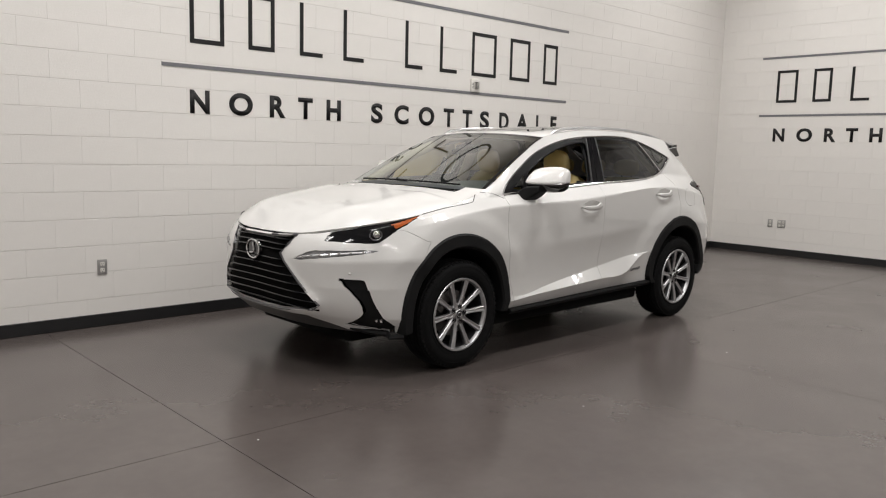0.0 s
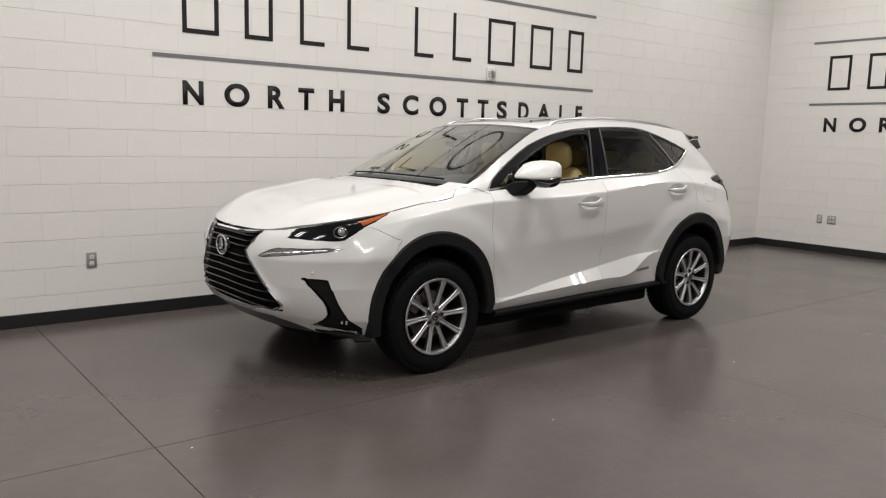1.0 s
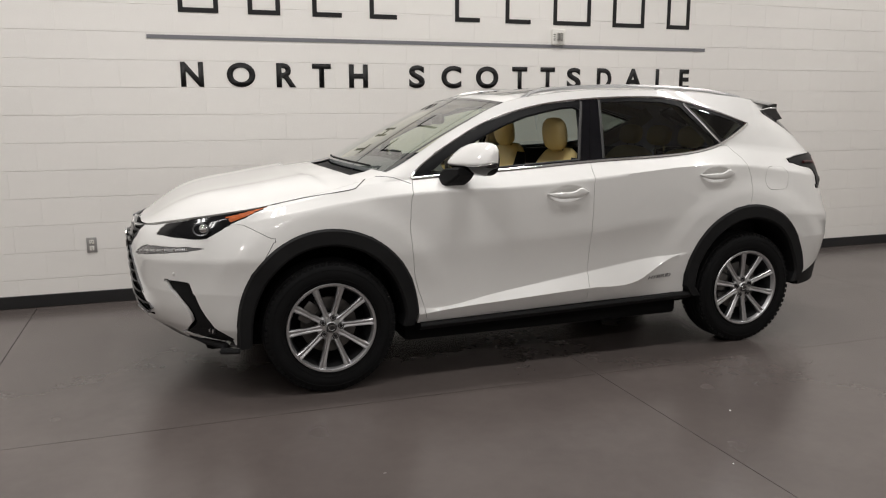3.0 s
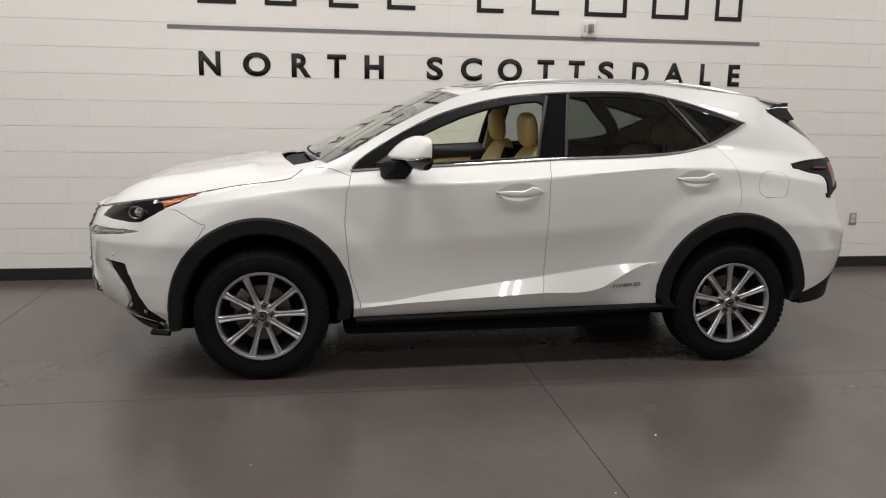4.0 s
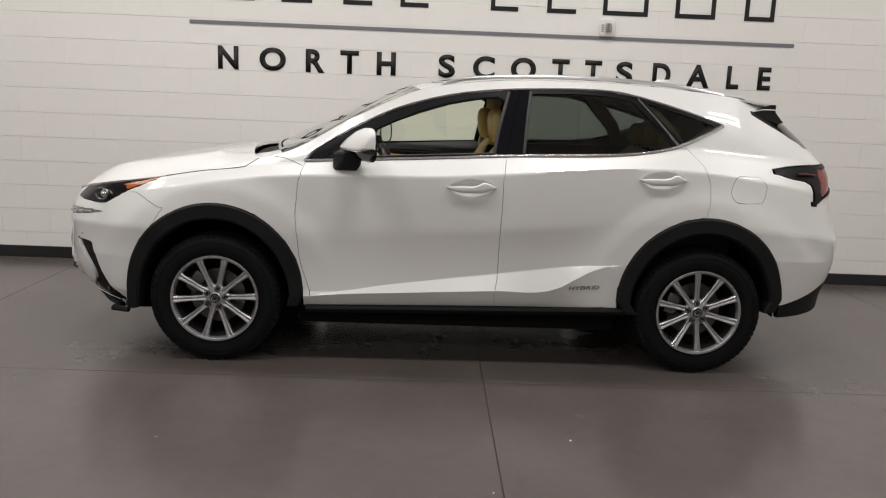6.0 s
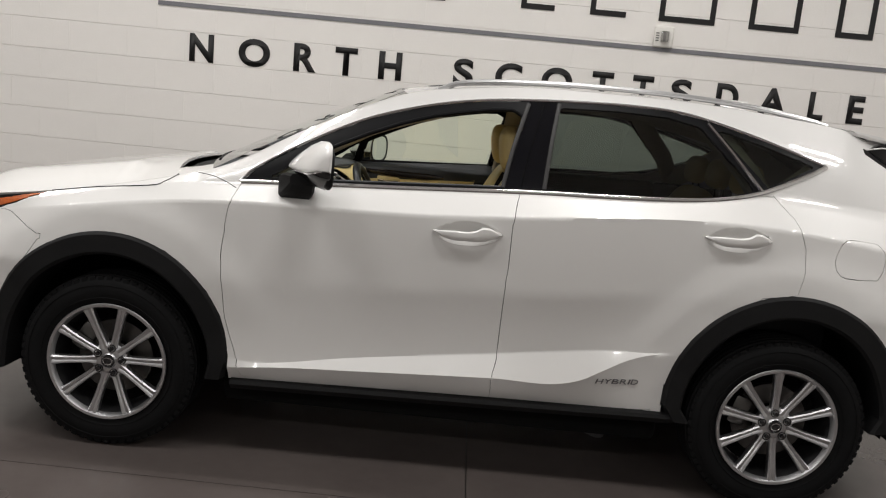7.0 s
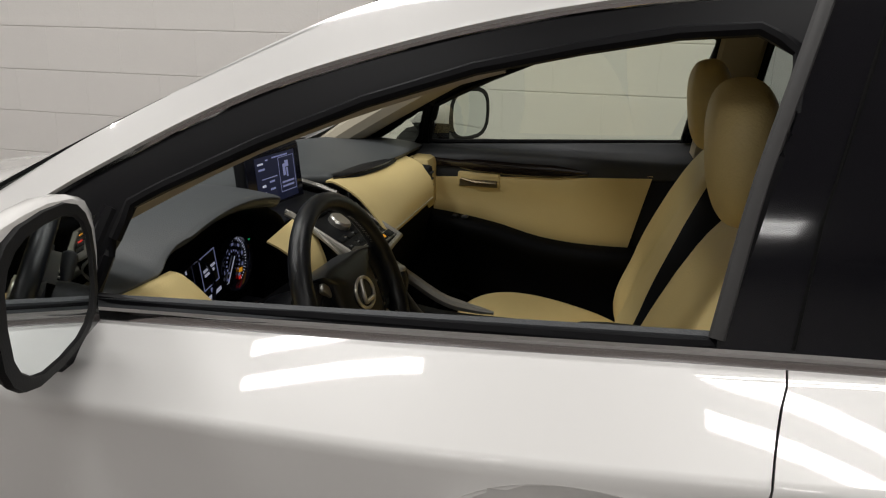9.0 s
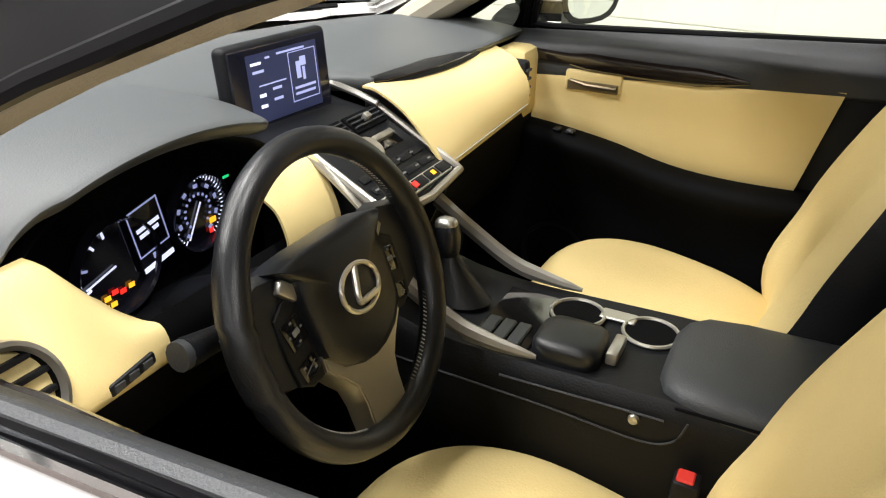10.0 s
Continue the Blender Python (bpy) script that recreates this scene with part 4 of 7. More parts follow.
    part("cap_ring", bm, M_CHROME, rim)
    for k in range(5):
        a = 2 * PI * k / 5 + 0.19
        bm = bm_new()
        m = Matrix.Translation((0.052 * math.cos(a), 0, 0.052 * math.sin(a)))
        lathe(bm, [(0.0165, -0.080), (0.0165, -0.0865), (0.0125, -0.086), (0.0115, -0.070)], 18, m=m)
        lathe(bm, [(0.0, -0.094), (0.0075, -0.094), (0.0092, -0.091), (0.0092, -0.072)], 6, m=m)
        part("wheel_nut", bm, M_GLOSSBLK, rim, "dark wheel nut")
    # brake
    bm = bm_new()
    lathe(bm, [(0.07, -0.015), (0.150, -0.015), (0.150, 0.008), (0.07, 0.008)], 48)
    fix_normals(bm)
    part("brake_disc", bm, M_STEEL, w, "bare steel brake disc")
    bm = bm_new()
    m = Matrix.Rotation(radians(-150), 4, "Y")
    box(bm, 0.10, 0.175, -0.055, 0.03, -0.06, 0.06, 0.015, 2, m=m)
    part("brake_caliper", bm, M_STEEL, w, "grey brake caliper")
    return w


def put_wheel(w, x, s, turn):
    w.parent = car
    w.matrix_basis = pose(x, s * 0.765, 0.352, 0, turn, 0) if s < 0 else pose(x, s * 0.765, 0.352, 0, turn, 180)


w0 = wheel()
put_wheel(w0, -1.33, -1, 5.5)
for x, s, turn in ((1.33, -1, -14), (-1.33, 1, 20), (1.33, 1, 40)):
    w1 = copy_thing(w0, Matrix())
    put_wheel(w1, x, s, turn)


# ---------------------------------------------------------------- grille and lamps
def nose_x(y, z, back=0.0):
    """Front skin at (y, z)."""
    best, bx = 9.0, -2.2
    for v in np.linspace(0.25, PI / 2, 70):
        c, sn = math.cos(v) ** (2 / NF), math.sin(v) ** (2 / NF)
        xn = XFC - (XFC + 2.26) * sn
        # row of that height
        zs = [pch(F_Z[k], xn) for k in range(7)]
        k = max(0, min(5, sum(1 for q in zs if q < z) - 1))
        row = k + min(1.0, max(0.0, (z - zs[k]) / (zs[k + 1] - zs[k])))
        p = side_point("f", v, row)
        if abs(-p.y - abs(y)) < best:
            best, bx = abs(-p.y - abs(y)), p.x
    return bx + back


def grille_half(z):
    return pch([(0.42, 0.40), (0.445, 0.51), (0.462, 0.53), (0.585, 0.418), (0.71, 0.298), (0.76, 0.268), (0.815, 0.300), (0.872, 0.338)], z) * 1.035


grille = DONE[("grille", False)]
for z in (0.455, 0.500, 0.545, 0.590, 0.635, 0.680, 0.722, 0.780, 0.812, 0.843):
    bm = bm_new()
    hwid = grille_half(z) - 0.004
    pts = [(nose_x(y, z, 0.020), y, z - 0.012 * (y / 0.4) ** 2) for y in np.linspace(-hwid, hwid, 21)]
    tube(bm, pts, 0.012, 6, flat=0.55, up=(0, 0, 1))
    part("grille_bar", bm, M_GRILLE, grille)
bm = bm_new()
frame_pts = [(y, z) for y, z in [(-0.16, 0.862), (-0.345, 0.872), (-0.305, 0.815), (-0.272, 0.760), (-0.30, 0.71), (-0.42, 0.585), (-0.535, 0.462), (-0.50, 0.437), (-0.25, 0.410), (0.0, 0.402)]]
frame_pts = [(y * 1.035, z) for y, z in frame_pts]
loop = frame_pts + [(-y, z) for y, z in reversed(frame_pts[:-1])]
tube(bm, [(nose_x(y, z, -0.001), y, z) for y, z in loop], 0.0075, 6)
part("grille_frame", bm, M_EDGE, grille, "dark metallic grille frame")
bm = bm_new()
xg = nose_x(0, 0.756) - 0.004
lathe(bm, [(0.0, xg + 0.012), (0.072, xg + 0.014), (0.078, xg + 0.03)], 36, m=Matrix.Rotation(radians(90), 4, "Z") @ Matrix.Diagonal((1, -1, 1, 1)))
for v in bm.verts:
    v.co.z = v.co.z * 0.80 + 0.756
fix_normals(bm)
part("badge_plate", bm, M_GLOSSBLK, grille)
bm = bm_new()
tube(bm, [(xg + 0.010, 0.074 * math.cos(2 * PI * k / 40), 0.756 + 0.058 * math.sin(2 * PI * k / 40)) for k in range(40)], 0.006, 6, closed=True)
part("badge_ring", bm, M_CHROME, grille, "chrome oval badge ring")
bm = bm_new()
tube(bm, [(xg + 0.008, y, z) for y, z in spline([(-0.004, 0.796), (-0.016, 0.752), (-0.006, 0.734), (0.034, 0.730)], 12)], 0.006, 6)
part("badge_bar", bm, M_CHROME, grille, "plain curved chrome stroke inside the ring")

for s in (-1, 1):
    head = DONE[("head", s > 0)]
    # projector, chrome pieces and clear cover
    bm = bm_new()
    bmesh.ops.create_uvsphere(bm, u_segments=24, v_segments=14, radius=0.025)
    bmesh.ops.transform(bm, matrix=Matrix.Translation((-1.935, s * 0.752, 0.892)), verts=bm.verts[:])
    part("projector", bm, M_CHROME, head, "bright round projector lens")
    bm = bm_new()
    tube(bm, [(-1.952 + 0.036 * math.cos(a), s * (0.766 + 0.012 * math.cos(a)), 0.892 + 0.030 * math.sin(a)) for a in np.linspace(0, 2 * PI, 25)[:-1]], 0.004, 5, closed=True)
    part("projector_ring", bm, M_EDGE, head)
    drl = DONE[("drl", s > 0)]
    bm = bm_new()
    pts = []
    for y, z in spline([(-0.41, 0.742), (-0.50, 0.760), (-0.62, 0.775), (-0.74, 0.790)], 14):
        pts.append((nose_x(y, z, 0.003), -s * y, z))
    tube(bm, pts, 0.006, 5)
    part("light_strip", bm, M_SILVER, drl, "pale silver reflector strip")
    for y, z in spline([(-0.45, 0.752), (-0.55, 0.768), (-0.65, 0.781), (-0.74, 0.791)], 7):
        bm = bm_new()
        bmesh.ops.create_icosphere(bm, subdivisions=1, radius=0.008)
        bmesh.ops.transform(bm, matrix=Matrix.Translation((nose_x(y, z, -0.001), -s * y, z)), verts=bm.verts[:])
        part("led_bead", bm, M_CHROME, drl)
    fog = DONE[("fog", s > 0)]
    fm = Matrix.Translation((nose_x(0.775, 0.372, 0.004), s * 0.775, 0.372)) @ Matrix.Rotation(radians(-62 if s < 0 else -118), 4, "Z")
    for u in (-0.014, 0.016):
        bm = bm_new()
        box(bm, u - 0.013, u + 0.013, -0.004, 0.012, -0.016, 0.016, 0.004, 2, m=fm)
        lens = part("fog_lamp", bm, M_HEADL, fog, "small square fog lamp")
        bm = bm_new()
        box(bm, u - 0.008, u + 0.006, -0.0055, -0.003, -0.006, 0.011, 0.002, 1, m=fm)
        part("reflector", bm, M_CHROME, lens, "bright reflector")
    bm = bm_new()
    tube(bm, [(nose_x(0.655, 0.36, -0.006), s * 0.655, 0.360), (nose_x(0.69, 0.34, -0.010), s * 0.69, 0.340), (nose_x(0.74, 0.325, -0.010), s * 0.74, 0.325), (nose_x(0.79, 0.32, -0.008), s * 0.79, 0.316)], [0.003, 0.006, 0.007, 0.004], 8, flat=0.6)
    part("lip_strip", bm, M_CHROME, fog, "bright strip along the lip")
    bm = bm_new()
    tube(bm, [(nose_x(0.62, 0.33, 0.020), s * 0.62, 0.318), (nose_x(0.70, 0.32, 0.016), s * 0.70, 0.300), (nose_x(0.78, 0.32, 0.014), s * 0.775, 0.286), (-1.88, s * 0.825, 0.276), (-1.80, s * 0.850, 0.272)], [0.012, 0.022, 0.026, 0.024, 0.018], 8, flat=0.8)
    part("lip_blade", bm, M_TRIM, fog, "black plastic lip blade")
    bm = bm_new()
    bmesh.ops.create_icosphere(bm, subdivisions=2, radius=0.008)
    bmesh.ops.transform(bm, matrix=Matrix.Translation((nose_x(0.70, 0.665, 0.004), s * 0.70, 0.665)), verts=bm.verts[:])
    part("parking_sensor", bm, M_PAINT, DONE[("bumper", s > 0)])


# ---------------------------------------------------------------- handles, mirrors, rails, badge
def door_handle(x0, x1, zc, s, parent):
    """Leaf-shaped recess and a bowed grip."""
    xm, L = (x0 + x1) / 2, (x1 - x0)
    y0 = side_y(xm, zc)
    bm = bm_new()
    n, m = 22, 8
    rings = []
    for i in range(n + 1):
        u = i / n * 2 - 1
        x = xm + u * L * 0.5
        h = 0.047 * (1 - abs(u) ** 2.2) ** 0.8 + 0.0005
        ring = []
        for k in range(m + 1):
            v = k / m * 2 - 1
            z = zc + 0.004 * u + v * h
            depth = 0.030 * (1 - v * v) * (1 - u * u)
            ring.append(bm.verts.new((x, s * (side_y(x, z) + 0.0012 - depth * (1 if v > -0.2 else 0.5)), z)))
        rings.append(ring)
    for a, b in zip(rings, rings[1:]):
        for k in range(m):
            bm.faces.new((a[k], a[k + 1], b[k + 1], b[k]))
    fix_normals(bm)
    part("handle_recess", bm, M_PAINT, parent, sharp=60)
    bm = bm_new()
    rings = []
    for i in range(25):
        u = i / 24 * 2 - 1
        x = xm + u * L * 0.485
        zu = zc + pch([(-1, 0.003), (-0.4, 0.010), (0.08, 0.012), (0.28, 0.020), (0.44, 0.032), (0.62, 0.030), (0.85, 0.016), (1, 0.007)], u)
        zl = zc + pch([(-1, -0.001), (-0.8, -0.014), (-0.55, -0.024), (0.0, -0.026), (0.45, -0.023), (0.8, -0.010), (1, 0.003)], u)
        w = max(0.002, (zu - zl) / 2)
        out = 0.034 * (1 - abs(u) ** 3) + 0.005
        c = (x, y0 + out, (zu + zl) / 2)
        prof = [(0.010, 0.0), (0.008, 0.75), (0.001, 1.0), (-0.006, 0.8), (-0.012, -0.1), (-0.011, -0.75), (0.0, -1.0), (0.006, -0.7)]
        rings.append([bm.verts.new((c[0], s * (c[1] + dy - 0.006), c[2] + w * dz)) for dy, dz in prof])
    for a, b in zip(rings, rings[1:]):
        for k in range(8):
            bm.faces.new((a[k], a[(k + 1) % 8], b[(k + 1) % 8], b[k]))
    bm.faces.new(rings[0])
    bm.faces.new(rings[-1])
    fix_normals(bm)
    part("handle", bm, M_PAINT, parent, "white bowed door handle")


for s in (-1, 1):
    door_handle(*HANDLE_F, s, DOOR[s])
    door_handle(*HANDLE_R, s, RDOOR[s])


def loft(bm, sections, close_ends=True):
    """Skin over rings of equal count."""
    rings = [[bm.verts.new(p) for p in sec] for sec in sections]
    n = len(rings[0])
    for a, b in zip(rings, rings[1:]):
        for k in range(n):
            bm.faces.new((a[k], a[(k + 1) % n], b[(k + 1) % n], b[k]))
    if close_ends:
        bm.faces.new(rings[0])
        bm.faces.new(rings[-1])
    fix_normals(bm)


def ring_x(x, cy, cz, hy, hz, n=20, e=2.6, s=1, shear=0.0):
    """Rounded outline in a plane of constant x."""
    out = []
    for k in range(n):
        a = 2 * PI * k / n
        c, sn = math.cos(a), math.sin(a)
        yy = math.copysign(abs(c) ** (2 / e), c)
        zz = math.copysign(abs(sn) ** (2 / e), sn)
        out.append((x + shear * zz, s * (cy + hy * yy), cz + hz * zz))
    return out


M_MIRROR = material("mirror_silver", (0.82, 0.86, 0.86), 0.02, metal=1.0)
for s in (-1, 1):
    mir = new("door_mirror")
    mir.parent = car
    mir["label"] = "white door mirror with black base and bright strip"
    # wedge-shaped head: stations across the car with front edge, rear edge, top and lower edge of the cap
    HEADS = [(0.792, -0.650, -0.548, 1.262, 1.190), (0.815, -0.668, -0.536, 1.284, 1.186), (0.85, -0.652, -0.524, 1.295, 1.184), (0.90, -0.626, -0.508, 1.302, 1.184), (0.95, -0.600, -0.491, 1.303, 1.185),
             (0.99, -0.577, -0.479, 1.300, 1.187), (1.02, -0.556, -0.470, 1.290, 1.190), (1.038, -0.536, -0.468, 1.272, 1.195), (1.046, -0.516, -0.474, 1.250, 1.202)]
    bm = bm_new()
    cap = []
    for y, xf, xr, zt, zb in HEADS:
        d, h = xr - xf, zt - zb
        cap.append([(xr - u * d, s * y, zb + v * h) for u, v in ((0.0, 0.0), (-0.02, 0.3), (-0.02, 0.7), (0.0, 0.96), (0.06, 1.0), (0.22, 0.985), (0.42, 0.87), (0.66, 0.62), (0.88, 0.32), (0.98, 0.13), (1.0, 0.05), (0.97, 0.0), (0.6, 0.0), (0.3, 0.0))])
    loft(bm, cap)
    part("mirror_cap", bm, M_PAINT, mir, "white mirror cap", sharp=48)
    bm = bm_new()
    low_ = []
    for y, xf, xr, zt, zb in HEADS[1:]:
        d = xr - xf
        k = 1 - 0.75 * max(0.0, (y - 0.95) / 0.10)
        low_.append([(xr - u * d, s * (y - 0.004), zb - 0.001 - v * k) for u, v in ((0.0, 0.0), (0.0, 0.052), (0.08, 0.060), (0.35, 0.052), (0.62, 0.036), (0.86, 0.014), (0.93, 0.0))])
    loft(bm, low_)
    part("mirror_base", bm, M_GLOSSBLK, mir, "black lower mirror housing", sharp=48)
    bm = bm_new()

    def foot(y, x0, x1, z0, z1, c=0.010):
        return [(x, s * y, z) for x, z in ((x0 + c, z0), (x1 - c, z0), (x1, z0 + c), (x1, z1 - c), (x1 - c, z1), (x0 + c, z1), (x0, z1 - c), (x0, z0 + c))]
    loft(bm, [foot(0.77, -0.705, -0.575, 1.068, 1.128), foot(0.805, -0.705, -0.572, 1.066, 1.150), foot(0.835, -0.695, -0.568, 1.070, 1.164), foot(0.872, -0.668, -0.552, 1.096, 1.170), foot(0.905, -0.640, -0.545, 1.128, 1.170)])
    part("mirror_foot", bm, M_TRIM, mir, "black mirror foot", sharp=30)
    bm = bm_new()
    tube(bm, [(xf - 0.002 + 0.012, s * (y + 0.001), zb - 0.004) for y, xf, xr, zt, zb in HEADS[1:]] + [(-0.50, s * 1.046, 1.196)], 0.0035, 6)
    part("mirror_strip", bm, M_CHROME, mir, "bright strip round the mirror")
    # bezel and glass on the rear face, turned towards the driver
    turn_ = Matrix.Translation((-0.503, s * 0.922, 1.210)) @ Matrix.Rotation(radians(-19 * s), 4, "Z")
    bm = bm_new()
    loft(bm, [ring_x(-0.014, 0.0, 0.001, 0.112, 0.076, e=2.9, s=s), ring_x(0.0, 0.0, 0.0, 0.120, 0.085, e=2.9, s=s), ring_x(0.007, 0.0, 0.0, 0.119, 0.084, e=2.9, s=s), ring_x(0.009, 0.0, 0.0, 0.104, 0.073, e=2.9, s=s), ring_x(0.005, 0.0, 0.0, 0.100, 0.070, e=2.9, s=s)])
    bmesh.ops.transform(bm, matrix=turn_, verts=bm.verts[:])
    part("mirror_bezel", bm, M_TRIM, mir, "black bezel")
    bm = bm_new()
    bm.faces.new([bm.verts.new(p) for p in ring_x(0.0062, 0.0, 0.0, 0.101, 0.071, 28, e=2.9)])
    bm.normal_update()
    if bm.faces[:][0].normal.x < 0:
        bmesh.ops.reverse_faces(bm, faces=bm.faces[:])
    bmesh.ops.transform(bm, matrix=turn_, verts=bm.verts[:])
    part("mirror_glass", bm, M_MIRROR, mir, "mirror glass", smooth=False)

    # roof rail
    bm = bm_new()
    pts = [(-0.13, 0.585, 1.545), (-0.05, 0.578, 1.580), (0.10, 0.575, 1.600), (0.40, 0.572, 1.617), (0.80, 0.566, 1.617), (1.15, 0.552, 1.599), (1.38, 0.540, 1.570), (1.47, 0.533, 1.553)]
    pts = [(x, y, z - 0.010) for x, y, z in spline(pts, 40)]
    tube(bm, [(x, s * y, z) for x, y, z in pts], 0.0125, 8, flat=0.9)
    part("roof_rail", bm, M_SILVER, car, "satin silver roof rail")

for s in (-1, 1):
    tail = DONE[("tail", s > 0)]
    for run, r_, mt, nm in (([(1.70, 1.1535), (1.80, 1.168), (1.90, 1.175), (1.98, 1.178)], 0.0028, M_SILVER, "bright_line"), ([(1.85, 1.128), (1.91, 1.128), (1.965, 1.122)], 0.009, M_REDD, "red_bar")):
        bm = bm_new()
        pts = []
        for x, z in run:
            u = (x - XRC) / (2.2 - XRC)
            v = math.asin(max(0.02, min(1.0, u)) ** (NR / 2))
            q = min((side_point("r", v, r) for r in np.linspace(2.5, 5.9, 120)), key=lambda w: abs(w.z - z))
            pts.append((q.x + 0.004, s * (-q.y + 0.011), z))
        tube(bm, pts, r_, 6)
        part(nm, bm, mt, tail, "pale strip along the lamp" if nm == "bright_line" else "dim red light bar")

# aerial fin
bm = bm_new()
loft(bm, [[(1.20 + 0.0, 0, 1.640)] * 0 + [(1.17 + 0.16 * u, 0.022 * math.sin(PI * u) * q, 1.590) for u, q in ((0, 1), (0.3, 1), (0.7, 1), (1, 1), (0.7, -1), (0.3, -1))],
          [(1.25 + 0.08 * u, 0.008 * math.sin(PI * u) * q, 1.640) for u, q in ((0, 1), (0.3, 1), (0.7, 1), (1, 1), (0.7, -1), (0.3, -1))]])
part("aerial_fin", bm, M_PAINT, car, "white aerial fin")
# roof spoiler
bm = bm_new()
sp = []
for y in np.linspace(-0.50, 0.50, 15):
    q = 1 - (y / 0.50) ** 2
    sp.append([(1.60, y, 1.535 + 0.02 * q), (1.715 + 0.04 * q, y, 1.520 + 0.02 * q), (1.762 + 0.05 * q, y, 1.511 + 0.015 * q), (1.762 + 0.05 * q, y, 1.503 + 0.015 * q), (1.70, y, 1.482)])
loft(bm, sp)
spoiler = part("roof_spoiler", bm, M_PAINT, car, "white roof spoiler")
for s in (-1, 1):      # gloss black fin below each end of the spoiler
    bm = bm_new()
    prism(bm, [(1.615, 1.447), (1.700, 1.484), (1.752, 1.503), (1.782, 1.503), (1.784, 1.462), (1.835, 1.405), (1.80, 1.395), (1.70, 1.425)], 0.045, m=Matrix.Translation((0, s * 0.518 - 0.0225, 0)), bevel=0.003, seg=1)
    fix_normals(bm)
    fin = part("spoiler_fin", bm, M_GLOSSBLK, spoiler, "gloss black spoiler fin")
    bm = bm_new()
    tube(bm, [(1.640, s * 0.5425, 1.461), (1.71, s * 0.5425, 1.4745), (1.782, s * 0.5425, 1.475)], 0.0035, 6)
    part("fin_edge", bm, M_PAINT, fin, "thin white edge")
# wipers
for y0, y1 in ((-0.52, 0.08), (0.10, 0.58)):
    bm = bm_new()
    pts = [top_point(-0.965, -y / 0.72) + Vector((0.0, 0, 0.004)) for y in np.linspace(y0, y1, 9)]
    tube(bm, pts, 0.006, 6)
    part("wiper", bm, M_TRIM, car, "black wiper at rest")

# ---------------------------------------------------------------- cabin: materials
M_BEIGE = material("beige_leather", (0.79, 0.625, 0.285), 0.48, vary=0.035, scale=5, bump=0.25, bscale=260)
M_BEIGEP = material("beige_soft_plastic", (0.79, 0.63, 0.29), 0.55, vary=0.025, scale=4, bump=0.18, bscale=320)
M_DASH = material("charcoal_soft_plastic", (0.034, 0.037, 0.041), 0.5, vary=0.08, scale=6, bump=0.25, bscale=420)
# lighter than M_DASH: windscreen light on the dash top put into the colour
M_DASHTOP = material("lit_dash_charcoal", (0.072, 0.079, 0.083), 0.5, vary=0.06, scale=6, bump=0.12, bscale=420)
M_CABIN = material("black_cabin_plastic", (0.0048, 0.0054, 0.0072), 0.5, vary=0.1, scale=8, bump=0.2, bscale=350, spec=0.26)
M_CARPET = material("black_carpet", (0.003, 0.003, 0.0035), 0.95, vary=0.2, scale=30, bump=0.5, bscale=400, spec=0.1)
M_WHEELL = material("black_wheel_leather", (0.0085, 0.0095, 0.012), 0.33, vary=0.1, scale=9, bump=0.12, bscale=600)
M_SATIN = material("satin_metal_trim", (0.50, 0.485, 0.445), 0.36, metal=0.85, vary=0.04, scale=14)
M_WOOD = material("dark_brown_trim", (0.012, 0.008, 0.007), 0.2, vary=0.25, scale=18, coat=0.7)
M_LINER = material("pale_headlining", (0.50, 0.45, 0.35), 0.9, vary=0.03, scale=6, bump=0.3, bscale=300)
M_THREAD = material("pale_thread", (0.55, 0.53, 0.48), 0.8)
M_MARK = material("grey_marking", (0.16, 0.16, 0.16), 0.6)
M_SCREEN = material("display_glass", (0.010, 0.011, 0.02), 0.12, coat=0.5)
E_BLUE = glow("display_blue", (0.028, 0.037, 0.10), 0.055)
E_WHITE = glow("dial_white", (0.75, 0.78, 1.0), 0.32)
E_DIM = glow("dial_dim", (0.38, 0.42, 0.75), 0.20)
E_AMBER = glow("warning_amber", (1.0, 0.42, 0.02), 0.5)
E_RED = glow("warning_red", (1.0, 0.03, 0.02), 0.4)
E_GREEN = glow("tell_tale_green", (0.02, 0.7, 0.25), 0.3)
M_BADGE = material("pale_badge_metal", (0.74, 0.71, 0.64), 0.3, metal=0.8, vary=0.03, scale=20)
M_LEVER = material("bronze_lever", (0.26, 0.215, 0.14), 0.35, metal=0.8, vary=0.05, scale=20)
M_LOWER = material("black_lower_lining", (0.0022, 0.0025, 0.0034), 0.7, vary=0.15, scale=10, bump=0.2, bscale=350, spec=0.12)
M_BUCKLE = material("red_buckle_button", (0.62, 0.04, 0.03), 0.35, vary=0.05, scale=30)

cabin = car


def grid_part(name, rows, mat, parent, label="", thick=0.0, sharp=40, flip=False):
    """A skin through rows of points, with a little thickness behind it."""
    bm = bm_new()
    g = [[bm.verts.new(p) for p in r] for r in rows]
    for a, b in zip(g, g[1:]):
        for i in range(len(a) - 1):
            bm.faces.new((a[i], a[i + 1], b[i + 1], b[i]))
    bm.normal_update()
    if flip:
        bmesh.ops.reverse_faces(bm, faces=bm.faces[:])
        bm.normal_update()
    if thick:
        nr = {v: v.normal.copy() for v in bm.verts}
        edge = [e for e in bm.edges if len(e.link_faces) == 1]
        low = {v: bm.verts.new(v.co - nr[v] * thick) for v in {v for e in edge for v in e.verts}}
        for e in edge:
            a, b = e.verts
            bm.faces.new((b, a, low[a], low[b]))
    return part(name, bm, mat, parent, label, sharp=sharp)


